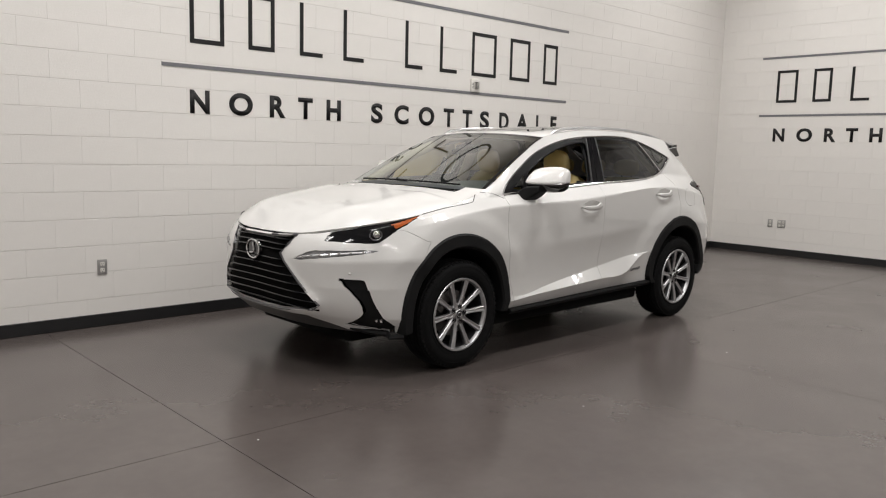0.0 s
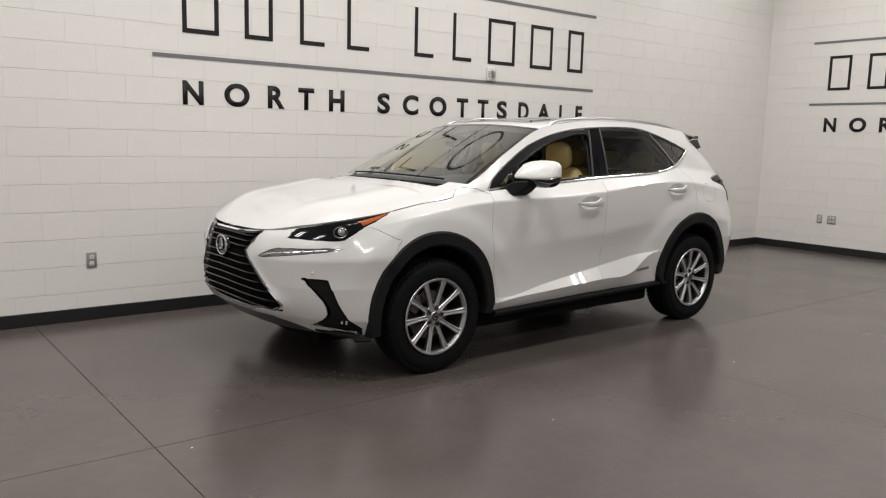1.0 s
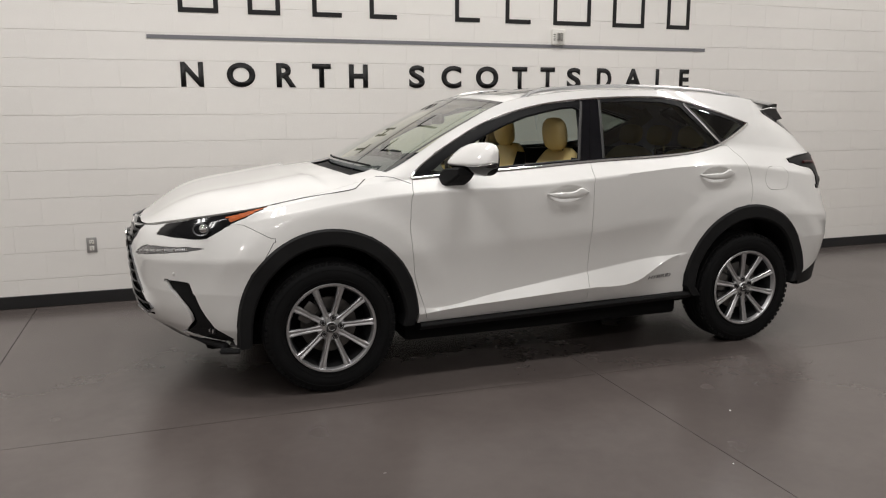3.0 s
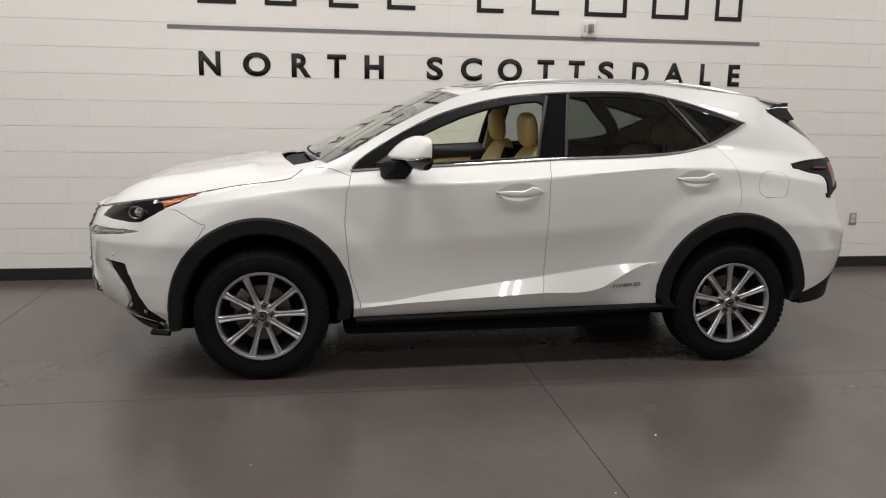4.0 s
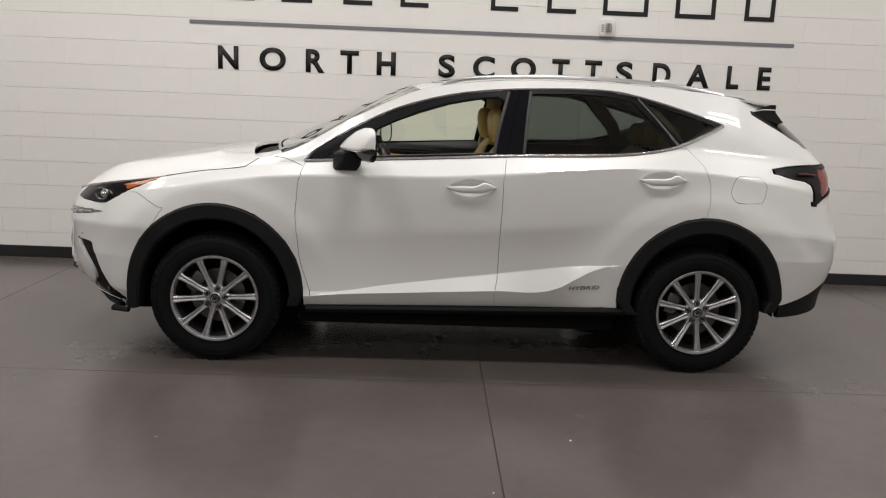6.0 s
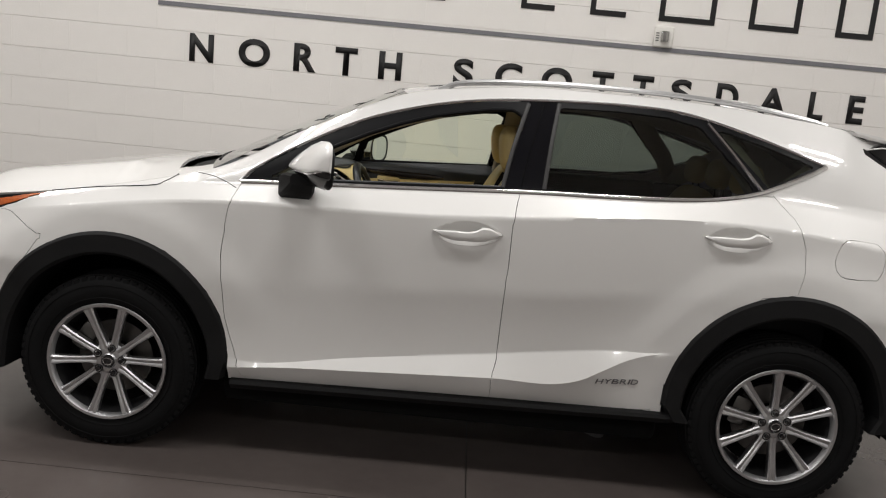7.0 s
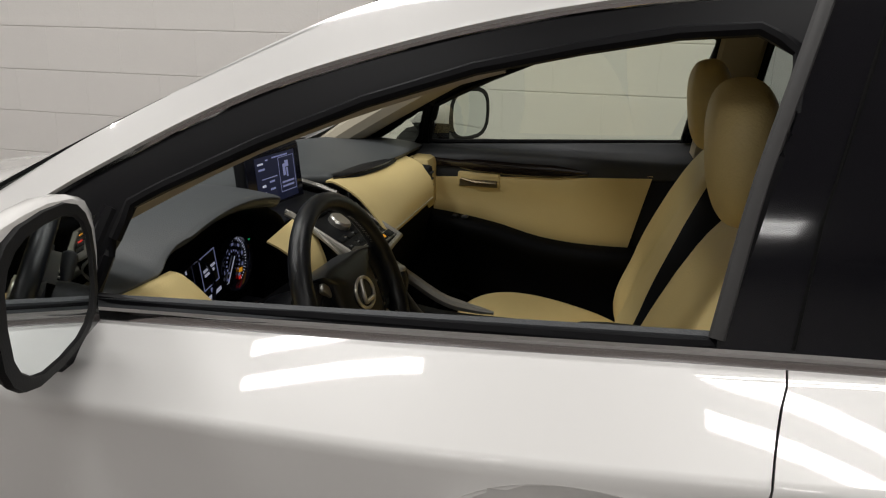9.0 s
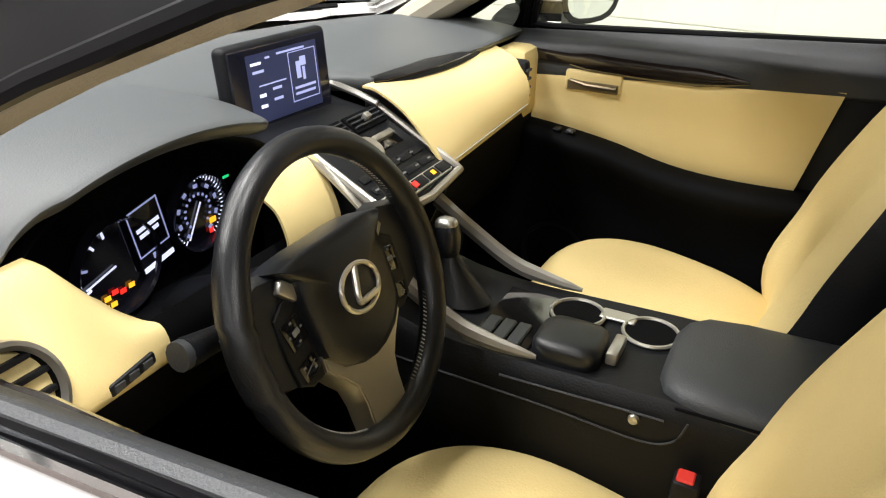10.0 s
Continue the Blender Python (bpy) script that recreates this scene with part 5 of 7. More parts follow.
def profile_loft(name, ys, prof_at, mat, parent, label="", n=24, sharp=40, thick=0.004):
    """Skin across the car: prof_at(y) gives points (x, z) which are smoothed to n."""
    rows = []
    for y in ys:
        rows.append([(x, y, z) for x, z in spline(prof_at(y), n)])
    return grid_part(name, rows, mat, parent, label, thick, sharp)


def cushion(name, mat, parent, cx, cy, cz, lx, ly, lz, m=None, e=3.2, dip=0.0, label="", n=22):
    """Stuffed block: superellipsoid with a hollow along its upper middle."""
    bm = bm_new()
    bmesh.ops.create_uvsphere(bm, u_segments=n * 2, v_segments=n, radius=1.0)

    def sp(a):
        return math.copysign(abs(a) ** (2 / e), a)
    for v in bm.verts:
        p = v.co.copy()
        th = math.atan2(p.y, p.x)
        ph = math.asin(max(-1, min(1, p.z)))
        x, y, z = sp(math.cos(ph)) * sp(math.cos(th)), sp(math.cos(ph)) * sp(math.sin(th)), sp(math.sin(ph))
        if z > 0 and dip:
            z -= dip * math.exp(-(y / 0.45) ** 4) * z
        v.co = Vector((x * lx, y * ly, z * lz))
    t = Matrix.Translation((cx, cy, cz))
    bmesh.ops.transform(bm, matrix=t @ (m if m is not None else Matrix()), verts=bm.verts[:])
    return part(name, bm, mat, parent, label, sharp=80)


# ---------------------------------------------------------------- floor and lining of the cabin
bm = bm_new()
box(bm, -1.05, 1.60, -0.72, 0.72, 0.32, 0.36)
part("cabin_carpet", bm, M_CARPET, cabin, "black carpet", smooth=False)
bm = bm_new()
box(bm, -1.06, -1.02, -0.72, 0.72, 0.34, 1.07)
part("firewall", bm, M_CARPET, cabin, smooth=False)
bm = bm_new()
box(bm, 1.50, 1.54, -0.66, 0.66, 0.34, 0.95)
part("load_bay_panel", bm, M_CARPET, cabin, smooth=False)


def liner_point(x, t):
    p = top_point(x, t * 0.965)
    return (p.x, p.y, p.z - 0.035)


bm = bm_new()
rows = [[bm.verts.new(liner_point(x, t)) for t in np.linspace(-1, 1, 25)] for x in np.linspace(-0.27, 1.72, 30)]
for a, b in zip(rows, rows[1:]):
    for i in range(24):
        bm.faces.new((a[i + 1], b[i + 1], b[i], a[i]))
part("headlining", bm, M_LINER, cabin, "pale headlining")
# trim over the window tops and pillars
for s in (-1, 1):
    def inner(x, z, d):
        return Vector((x, s * (side_y(x, z) - d), z))
    pts = spline([(-0.90, 1.118), (-0.78, 1.195), (-0.62, 1.288), (-0.42, 1.395), (-0.24, 1.462), (-0.10, 1.492)], 16)
    bm = bm_new()
    drop, rad = (0.058, 0.030) if s < 0 else (0.012, 0.050)
    tube(bm, [inner(x, z - drop, 0.066) for x, z in pts], [rad] * 11 + [rad * q for q in (0.95, 0.85, 0.7, 0.5, 0.3)], 10, flat=0.8)
    part("pillar_trim", bm, M_LINER, cabin, "beige front pillar trim")
    bm = bm_new()
    tube(bm, [inner(x, z, 0.055) for x, z in spline([(-0.16, 1.50), (0.2, 1.545), (0.6, 1.555), (0.95, 1.535), (1.2, 1.49), (1.5, 1.42)], 20)], 0.034, 10)
    part("roof_edge_trim", bm, M_LINER, cabin)
    bm = bm_new()
    tube(bm, [inner(x, z, 0.055) for x, z in ((0.235, 0.60), (0.235, 1.0), (0.245, 1.18), (0.265, 1.35), (0.285, 1.53))], [0.07, 0.07, 0.062, 0.055, 0.055], 10, flat=0.45, up=(0, 1, 0))
    part("pillar_trim", bm, M_LINER if s > 0 else M_CABIN, cabin)
    bm = bm_new()
    tube(bm, [inner(x, z, 0.06) for x, z in ((1.22, 1.18), (1.14, 1.32), (1.02, 1.45), (0.95, 1.53))], 0.048, 10, flat=0.5, up=(0, 1, 0))
    part("pillar_trim", bm, M_LINER, cabin)
    bm = bm_new()
    tube(bm, [inner(x, z, 0.06) for x, z in ((1.20, 1.20), (1.32, 1.27), (1.45, 1.36), (1.53, 1.44))], 0.055, 10, flat=0.6, up=(0, 1, 0))
    part("pillar_trim", bm, M_LINER, cabin)
    bm = bm_new()
    box(bm, 1.10, 1.55, min(s * 0.62, s * 0.68), max(s * 0.62, s * 0.68), 0.40, 1.18, 0.02, 2)
    part("side_lining", bm, M_CABIN, cabin)


# ---------------------------------------------------------------- doors inside
def door_inner(s):
    d = DOOR[s]
    yb = 0.690 if s > 0 else 0.704   # face of the padding

    def belt(x):
        return pch(BELT_Z, x)
    # upper ledge
    rows = []
    for x in np.linspace(-0.83, 0.20, 30):
        z = belt(x) + 0.004
        zi = min(z - 0.018, 1.119)
        zo, yo = (z + 0.014, 0.766) if s < 0 else (z + 0.002, 0.752)
        if s < 0:
            prof = [(yo + 0.003, z - 0.03), (yo, zo), (yo - 0.012, zo + 0.003), (0.742, z + 0.004), (0.730, z - 0.006), (0.718, z - 0.016), (yb + 0.004, z - 0.034), (yb - 0.002, z - 0.088), (yb + 0.01, z - 0.10)]
        else:
            prof = [(yo + 0.003, z - 0.03), (yo, zo), (yo - 0.012, zo + 0.003), (0.728, (z + zi) / 2 + 0.004), (yb + 0.006, zi), (yb, zi - 0.03), (yb - 0.002, z - 0.088), (yb + 0.01, z - 0.10)]
        rows.append([(x, s * y, zz) for y, zz in spline(prof, 16)])
    grid_part("door_ledge", rows, M_DASH, d, "charcoal padded door top", flip=s < 0)
    # beige middle
    rows = []
    for x in np.linspace(-0.66, 0.062, 26):
        zt = belt(x) - 0.075
        zb_ = pch([(-0.66, 0.955), (-0.45, 0.93), (-0.30, 0.900), (0.2, 0.875)], x)
        prof = [(yb + 0.012, zt + 0.02), (yb - 0.004, zt - 0.012), (yb - 0.002, (zt + zb_) / 2), (yb - 0.012, zb_ + 0.02), (yb - 0.004, zb_ - 0.02)]
        rows.append([(x + 0.25 * (zz - 0.98) * (1 if x > -0.2 else 0), s * y, zz) for y, zz in spline(prof, 12)])
    grid_part("door_insert", rows, M_BEIGEP, d, "beige padded door insert", flip=s < 0)
    bm = bm_new()
    box(bm, 0.03, 0.235, min(s * 0.694, s * 0.75), max(s * 0.694, s * 0.75), 0.40, 1.10, 0.012, 2)
    part("door_end", bm, M_CABIN, d)
    # dark gloss strip
    bm = bm_new()
    tube(bm, [(x, s * (yb - 0.006), z) for x, z in spline([(-0.68, 1.098), (-0.5, 1.088), (-0.3, 1.081), (-0.09, 1.083)], 14)], [0.012] * 6 + [0.019] * 6 + [0.013, 0.004], 8, flat=0.5, up=(0, 1, 0))
    part("trim_strip", bm, M_WOOD, d, "dark brown gloss strip")
    # arm rest and lower part
    rows = []
    for x in np.linspace(-0.70, 0.22, 26):
        zb_ = pch([(-0.70, 0.955), (-0.56, 0.945), (-0.42, 0.928), (-0.33, 0.912), (-0.26, 0.893), (0.22, 0.878)], x)
        out = pch([(-0.70, 0.02), (-0.5, 0.055), (-0.2, 0.062), (0.1, 0.055), (0.22, 0.03)], x)
        prof = [(yb + 0.02, zb_ + 0.004), (yb - out * 0.6, zb_), (yb - out, zb_ - 0.014), (yb - out, zb_ - 0.04), (yb - out * 0.5, zb_ - 0.09), (yb - 0.005, zb_ - 0.17), (yb - 0.02, 0.55), (yb, 0.36)]
        rows.append([(x, s * y, zz) for y, zz in spline(prof, 20)])
    grid_part("door_armrest", rows, M_LOWER, d, "black arm rest and lower door lining", flip=s < 0)
    # pull handle
    bm = bm_new()
    box(bm, -0.475, -0.345, min(s * (yb - 0.009), s * (yb + 0.01)), max(s * (yb - 0.009), s * (yb + 0.01)), 1.018, 1.066, 0.008, 2)
    part("pull_recess", bm, M_BEIGEP, d)
    # thin bronze plate laid over the recess in place of its shade
    bm = bm_new()
    box(bm, -0.468, -0.352, min(s * (yb - 0.0105), s * (yb - 0.006)), max(s * (yb - 0.0105), s * (yb - 0.006)), 1.022, 1.044, 0.0022, 1)
    part("recess_floor", bm, M_LEVER, d)
    bm = bm_new()
    tube(bm, [(-0.462, s * (yb - 0.012), 1.044), (-0.42, s * (yb - 0.020), 1.038), (-0.356, s * (yb - 0.016), 1.036)], [0.004, 0.007, 0.006], 8, flat=0.8)
    part("pull_handle", bm, M_LEVER, d, "bronze metal inside handle")
    for x in (-0.44, -0.47):
        bm = bm_new()
        box(bm, x - 0.010, x + 0.010, min(s * (yb - 0.05), s * (yb - 0.03)), max(s * (yb - 0.05), s * (yb - 0.03)), 0.931, 0.940, 0.003, 1)
        part("window_switch", bm, M_DASH if x > -0.45 else M_CABIN, d)
    # speaker ring
    bm = bm_new()
    tube(bm, [(-0.46 + 0.075 * math.cos(2 * PI * k / 30), s * (yb - 0.022), 0.62 + 0.075 * math.sin(2 * PI * k / 30)) for k in range(30)], 0.005, 5, closed=True)
    part("speaker_ring", bm, M_CABIN, d)
    # rear door lining
    rd = RDOOR[s]
    bm = bm_new()
    box(bm, 0.30, 1.12, min(s * 0.69, s * 0.755), max(s * 0.69, s * 0.755), 0.40, 1.178, 0.02, 2)
    part("door_lining", bm, M_CABIN, rd, "black rear door lining")
    bm = bm_new()
    box(bm, 0.36, 1.02, min(s * 0.676, s * 0.70), max(s * 0.676, s * 0.70), 0.90, 1.06, 0.012, 2)
    part("door_insert", bm, M_BEIGEP, rd, "beige rear door insert")


door_inner(-1)
door_inner(1)

# ---------------------------------------------------------------- dashboard
dash = new("dashboard")
dash.parent = car
dash["label"] = "charcoal and beige padded dashboard"
HY, HW_ = -0.372, 0.232          # middle and half width of the instrument hood


def hood_bump(y):
    u = (y - HY) / HW_
    return max(0.0, 1 - u * u) ** 0.8 if abs(u) < 1 else 0.0


def dash_top(y):
    b = hood_bump(y)
    edge = 0.66 - 0.05 * min(1.0, max(0.0, (y - 0.1) / 0.4))
    xe = -edge + 0.055 * min(1, b * 1.5) + 0.052 * min(1.0, max(0.0, (-0.54 - y) / 0.06)) * (1 - b)
    zt = 1.128 + 0.054 * b + (0.006 if y > 0.1 else 0.0)
    well = min(1.0, max(0.0, (y + 0.165) / 0.02)) * min(1.0, max(0.0, (0.118 - y) / 0.02))      # cut back for the display
    xe = xe * (1 - well) - 0.745 * well
    q = (y / 0.72) ** 2
    return [(-1.085 + 0.10 * q, 1.142 - 0.016 * q), (-0.98 + 0.07 * q, 1.146 - 0.008 * q + 0.01 * b), (-0.86, 1.147 + 0.03 * b), (min(-0.72, xe - 0.03), 1.145 + 0.042 * b), (xe, zt), (xe + 0.006, zt - 0.014), (xe - 0.012, zt - 0.026)]


profile_loft("dash_top", np.concatenate([np.linspace(-0.725, -0.64, 6), np.linspace(-0.62, -0.14, 40), np.linspace(-0.12, 0.725, 24)]), dash_top, M_DASHTOP, dash, "charcoal padded dash top", n=34)


# beige passenger panel
def dash_face(y):
    u = min(1.0, max(0.0, (y - 0.12) / 0.45))
    return [(-0.645 + 0.02 * u, 1.128 - 0.006 * u), (-0.618 + 0.015 * u, 1.125 - 0.008 * u), (-0.565 + 0.012 * u, 1.096 - 0.004 * u), (-0.515 - 0.008 * u, 1.045), (-0.492 - 0.03 * u, 1.012 - 0.01 * u), (-0.50 - 0.03 * u, 0.996 - 0.01 * u), (-0.56, 0.985)]


profile_loft("dash_panel", np.linspace(0.105, 0.585, 26), dash_face, M_BEIGEP, dash, "beige padded passenger panel", n=26)
bm = bm_new()
tube(bm, [(x + 0.002, y, z + 0.003) for y in np.linspace(0.13, 0.58, 14) for x, z in [spline(dash_face(y), 26)[17]]], 0.0012, 4)
part("stitching", bm, M_THREAD, dash)
# dark inlay on top of the beige panel
rows = []
for y in np.linspace(0.13, 0.56, 20):
    u = (y - 0.13) / 0.43
    w = 0.03 * math.sin(PI * min(1, u * 1.05)) ** 0.6 + 0.002
    x0, z0 = spline(dash_face(y), 26)[1]
    rows.append([(x0 - 0.006, y, z0 + 0.010), (x0 + w * 0.5, y, z0 + 0.0085), (x0 + w, y, z0 + 0.002), (x0 + w + 0.003, y, z0 - 0.006)])
grid_part("dash_inlay", rows, M_CABIN, dash, "black inlay strip")
bm = bm_new()
tube(bm, [(r[2][0], r[2][1], r[2][2] + 0.001) for r in rows], 0.0018, 5)
part("inlay_edge", bm, M_WOOD, dash)
# end vent
bm = bm_new()
box(bm, -0.575, -0.530, 0.578, 0.612, 1.000, 1.092, 0.010, 2)
v1 = part("end_vent", bm, M_CABIN, dash, "black slatted end vent")
for k in range(4):
    bm = bm_new()
    box(bm, -0.5335, -0.526, 0.583, 0.607, 1.012 + 0.019 * k, 1.018 + 0.019 * k, 0.001, 1)
    part("slat", bm, M_DASH, v1)
bm = bm_new()
box(bm, -0.62, -0.54, 0.605, 0.70, 0.95, 1.11, 0.02, 2)
part("dash_end", bm, M_BEIGEP, dash)
# glove box and lower dash
profile_loft("glove_box", np.linspace(0.10, 0.70, 10), lambda y: [(-0.56, 0.992), (-0.545, 0.97), (-0.555, 0.90), (-0.60, 0.78), (-0.72, 0.68), (-0.95, 0.62)], M_LOWER, dash, "black glove box lid", n=18)
profile_loft("knee_panel", np.linspace(-0.70, -0.11, 10), lambda y: [(-0.57, 1.0), (-0.555, 0.965), (-0.575, 0.90), (-0.64, 0.80), (-0.78, 0.70), (-0.95, 0.64)], M_LOWER, dash, "black knee panel", n=18)


# beige driver's end panel with a round vent
def left_face(y):
    cut_ = 0.082 * min(1.0, max(0.0, (y + 0.572) / 0.066))
    return [(-0.600, 1.118 - cut_), (-0.575, 1.112 - cut_), (-0.540, 1.078 - cut_ * 0.6), (-0.512, 1.030), (-0.502, 1.000), (-0.515, 0.984), (-0.56, 0.975)]


profile_loft("dash_end_panel", np.linspace(-0.735, -0.503, 20), left_face, M_BEIGEP, dash, "beige driver side end panel", n=22)
vm = Matrix.Translation((-0.520, -0.672, 1.044)) @ Matrix.Rotation(radians(-90), 4, "Z") @ Matrix.Rotation(radians(22), 4, "X") @ Matrix.Diagonal((0.92, 1, 0.92, 1))
bm = bm_new()
lathe(bm, [(0.046, 0.012), (0.050, 0.018), (0.055, 0.016), (0.057, 0.004), (0.057, -0.01)], 36, m=vm)
fix_normals(bm)
vent = part("round_vent", bm, M_SATIN, dash, "round vent with satin ring")
bm = bm_new()
lathe(bm, [(0.0, -0.006), (0.047, -0.006), (0.047, 0.012)], 30, m=vm)
fix_normals(bm)
part("vent_well", bm, M_CARPET, vent)
for k in range(4):
    zz = -0.030 + 0.02 * k
    hw = math.sqrt(0.046 ** 2 - zz * zz)
    bm = bm_new()
    box(bm, -hw, hw, 0.0, 0.010, zz - 0.003, zz + 0.003, 0.001, 1, m=vm)
    part("slat", bm, M_CABIN, vent)
bm = bm_new()
box(bm, -0.512, -0.5005, -0.585, -0.526, 0.999, 1.013, 0.003, 2, m=Matrix.Translation((0, -0.555, 1.006)) @ Matrix.Rotation(radians(7), 4, "X") @ Matrix.Translation((0, 0.555, -1.006)))
strip_ = part("switch_strip", bm, M_CABIN, dash, "small black switch strip")
for y in (-0.574, -0.556, -0.538):
    bm = bm_new()
    box(bm, -0.5012, -0.4992, y - 0.0065, y + 0.0065, 1.006 + (y + 0.555) * 0.12 - 0.0045, 1.006 + (y + 0.555) * 0.12 + 0.0045, 0.0008, 1)
    part("dash_switch", bm, M_DASH, strip_)

# instrument cluster
clu = new("instrument_cluster")
clu.parent = car
clu["label"] = "lit instrument cluster with two round dials"
XC = -0.685
bm = bm_new()
box(bm, XC - 0.03, XC - 0.004, -0.60, -0.165, 0.93, 1.14, 0.01, 2)
part("cluster_panel", bm, M_CARPET, clu)
rows = []
for k in range(25):
    a = PI * k / 24
    y, z = HY - 0.205 * math.cos(a), 1.045 + 0.108 * math.sin(a) ** 0.8
    rows.append([(XC, y, z - 0.01), (-0.64, y * 1.0, z), (-0.615, HY + (y - HY) * 1.05, z + 0.006)])
grid_part("cluster_shroud", rows, M_CABIN, clu, "black cluster shroud")
bm = bm_new()
box(bm, XC - 0.01, -0.60, -0.53, -0.20, 0.925, 0.945, 0.008, 2, m=None)
part("cluster_sill", bm, M_CABIN, clu)


def dial_frame(cy, cz, r, name, label):
    bm = bm_new()
    lathe(bm, [(0.0, 0.0), (r * 0.94, 0.0), (r * 0.97, -0.012), (r * 1.03, -0.015), (r * 1.08, 0.0)], 48, m=Matrix.Translation((XC + 0.006, cy, cz)) @ Matrix.Rotation(radians(90), 4, "Z"))
    fix_normals(bm)
    return part(name, bm, M_SCREEN, clu, label)


def mark_box(parent, cy, cz, ang, r0, r1, w, mat, name="dial_mark"):
    """A small bar on the dial between two radii."""
    bm = bm_new()
    d = Vector((0, math.cos(ang), math.sin(ang)))
    q = Vector((0, -d.z, d.y))
    c0, c1 = Vector((XC + 0.0085, cy, cz)) + d * r0, Vector((XC + 0.0085, cy, cz)) + d * r1
    vs = [bm.verts.new(p) for p in (c0 - q * w, c1 - q * w, c1 + q * w, c0 + q * w)]
    f = bm.faces.new(vs)
    r = bmesh.ops.extrude_face_region(bm, geom=[f])
    for v in r["geom"]:
        if isinstance(v, bmesh.types.BMVert):
            v.co.x += 0.001
    fix_normals(bm)
    part(name, bm, mat, parent, smooth=False)


def ring_bar(parent, cy, cz, r, w, a0, a1, mat, name):
    bm = bm_new()
    tube(bm, [(XC + 0.009, cy + r * math.cos(a), cz + r * math.sin(a)) for a in np.linspace(a0, a1, 40)], w, 5)
    part(name, bm, mat, parent)


GR = (-0.268, 1.034, 0.052)
GL = (-0.412, 1.016, 0.060)
right_dial = dial_frame(*GR, "speedometer", "round dial with white marks and needle")
left_dial = dial_frame(*GL, "power_meter", "round dial with warning lamps")
for k in range(41):
    a = radians(235 - 290 * k / 40)
    mark_box(right_dial, GR[0], GR[1], a, GR[2] * (0.82 if k % 4 == 0 else 0.87), GR[2] * 0.94, 0.0007, E_WHITE)
for k in range(9):
    a = radians(235 - 290 * k / 8)
    mark_box(right_dial, GR[0], GR[1], a, GR[2] * 0.64, GR[2] * 0.74, 0.0036, E_DIM, "dial_figure")
for k in range(14):
    a = radians(225 - 270 * k / 13)
    mark_box(right_dial, GR[0], GR[1], a, GR[2] * 0.42, GR[2] * 0.49, 0.0016, E_DIM, "dial_figure")
mark_box(right_dial, GR[0], GR[1], radians(240), -GR[2] * 0.25, GR[2] * 0.80, 0.0011, E_WHITE, "needle")
mark_box(right_dial, GR[0] + 0.026, GR[1] - 0.022, 0.0, -0.006, 0.006, 0.004, E_AMBER, "warning_lamp")
mark_box(right_dial, GR[0] + 0.022, GR[1] - 0.036, 0.0, -0.004, 0.004, 0.0035, E_RED, "warning_lamp")
mark_box(right_dial, GR[0] + 0.060, GR[1] + 0.030, 0.0, -0.006, 0.006, 0.0018, E_GREEN, "tell_tale")
ring_bar(left_dial, GL[0], GL[1], GL[2] * 1.0, 0.003, radians(-120), radians(75), M_SATIN, "dial_rim")
for k, a in enumerate(radians(v) for v in (105, 130, 165, 200)):
    mark_box(left_dial, GL[0], GL[1], a, GL[2] * 0.70, GL[2] * 0.86, 0.0016, E_WHITE if k != 2 else E_DIM)
for k in range(12):
    mark_box(left_dial, GL[0], GL[1], radians(75 + 5 * k), GL[2] * 0.90, GL[2] * 0.94, 0.0008, E_DIM)
mark_box(left_dial, GL[0], GL[1], radians(195), 0.0, GL[2] * 0.80, 0.0012, E_WHITE, "needle")
for dy, dz, m_ in ((-0.020, -0.036, E_AMBER), (-0.008, -0.032, E_RED), (0.004, -0.036, E_RED), (0.018, -0.034, E_AMBER), (-0.012, -0.047, E_AMBER), (-0.024, -0.048, E_AMBER)):
    mark_box(left_dial, GL[0] + dy, GL[1] + dz, 0.0, -0.0045, 0.0045, 0.0032, m_, "warning_lamp")
bm = bm_new()
dm = Matrix.Translation((XC + 0.012, -0.358, 1.037)) @ Matrix.Rotation(radians(12), 4, "X")
box(bm, -0.004, 0.002, -0.027, 0.027, -0.045, 0.045, 0.002, 1, m=dm)
disp = part("trip_display", bm, M_SCREEN, clu, "narrow upright trip display")
for y0, y1, z0, z1, m_ in ((-0.026, 0.026, 0.042, 0.044, E_DIM), (-0.026, -0.0245, -0.02, 0.044, E_DIM), (0.0245, 0.026, -0.02, 0.044, E_DIM), (-0.018, 0.020, 0.012, 0.017, E_WHITE), (-0.016, 0.016, 0.003, 0.008, E_WHITE), (-0.026, 0.026, -0.021, -0.0195, E_DIM), (-0.006, 0.004, -0.033, -0.025, E_DIM), (-0.026, 0.026, -0.044, -0.037, E_WHITE)):
    bm = bm_new()
    box(bm, 0.002, 0.003, y0, y1, z0, z1, m=dm)
    part("display_line", bm, m_, disp, smooth=False)

# ---------------------------------------------------------------- display on the dash
scr = new("infotainment_screen")
scr.parent = car
scr["label"] = "black dash display showing a dim blue page"
sm = Matrix.Translation((-0.705, -0.034, 1.160)) @ Matrix.Rotation(radians(-6), 4, "Y") @ Matrix.Rotation(radians(-4), 4, "Z")
bm = bm_new()
box(bm, -0.026, 0.0, -0.112, 0.122, -0.076, 0.064, 0.010, 3, m=sm)
part("housing", bm, M_CABIN, scr, "black display housing")
bm = bm_new()
box(bm, -0.004, 0.0015, -0.104, 0.114, -0.068, 0.056, 0.002, 1, m=sm)
part("panel", bm, M_SCREEN, scr)
bm = bm_new()
box(bm, 0.001, 0.0022, -0.070, 0.090, -0.056, 0.046, m=sm)
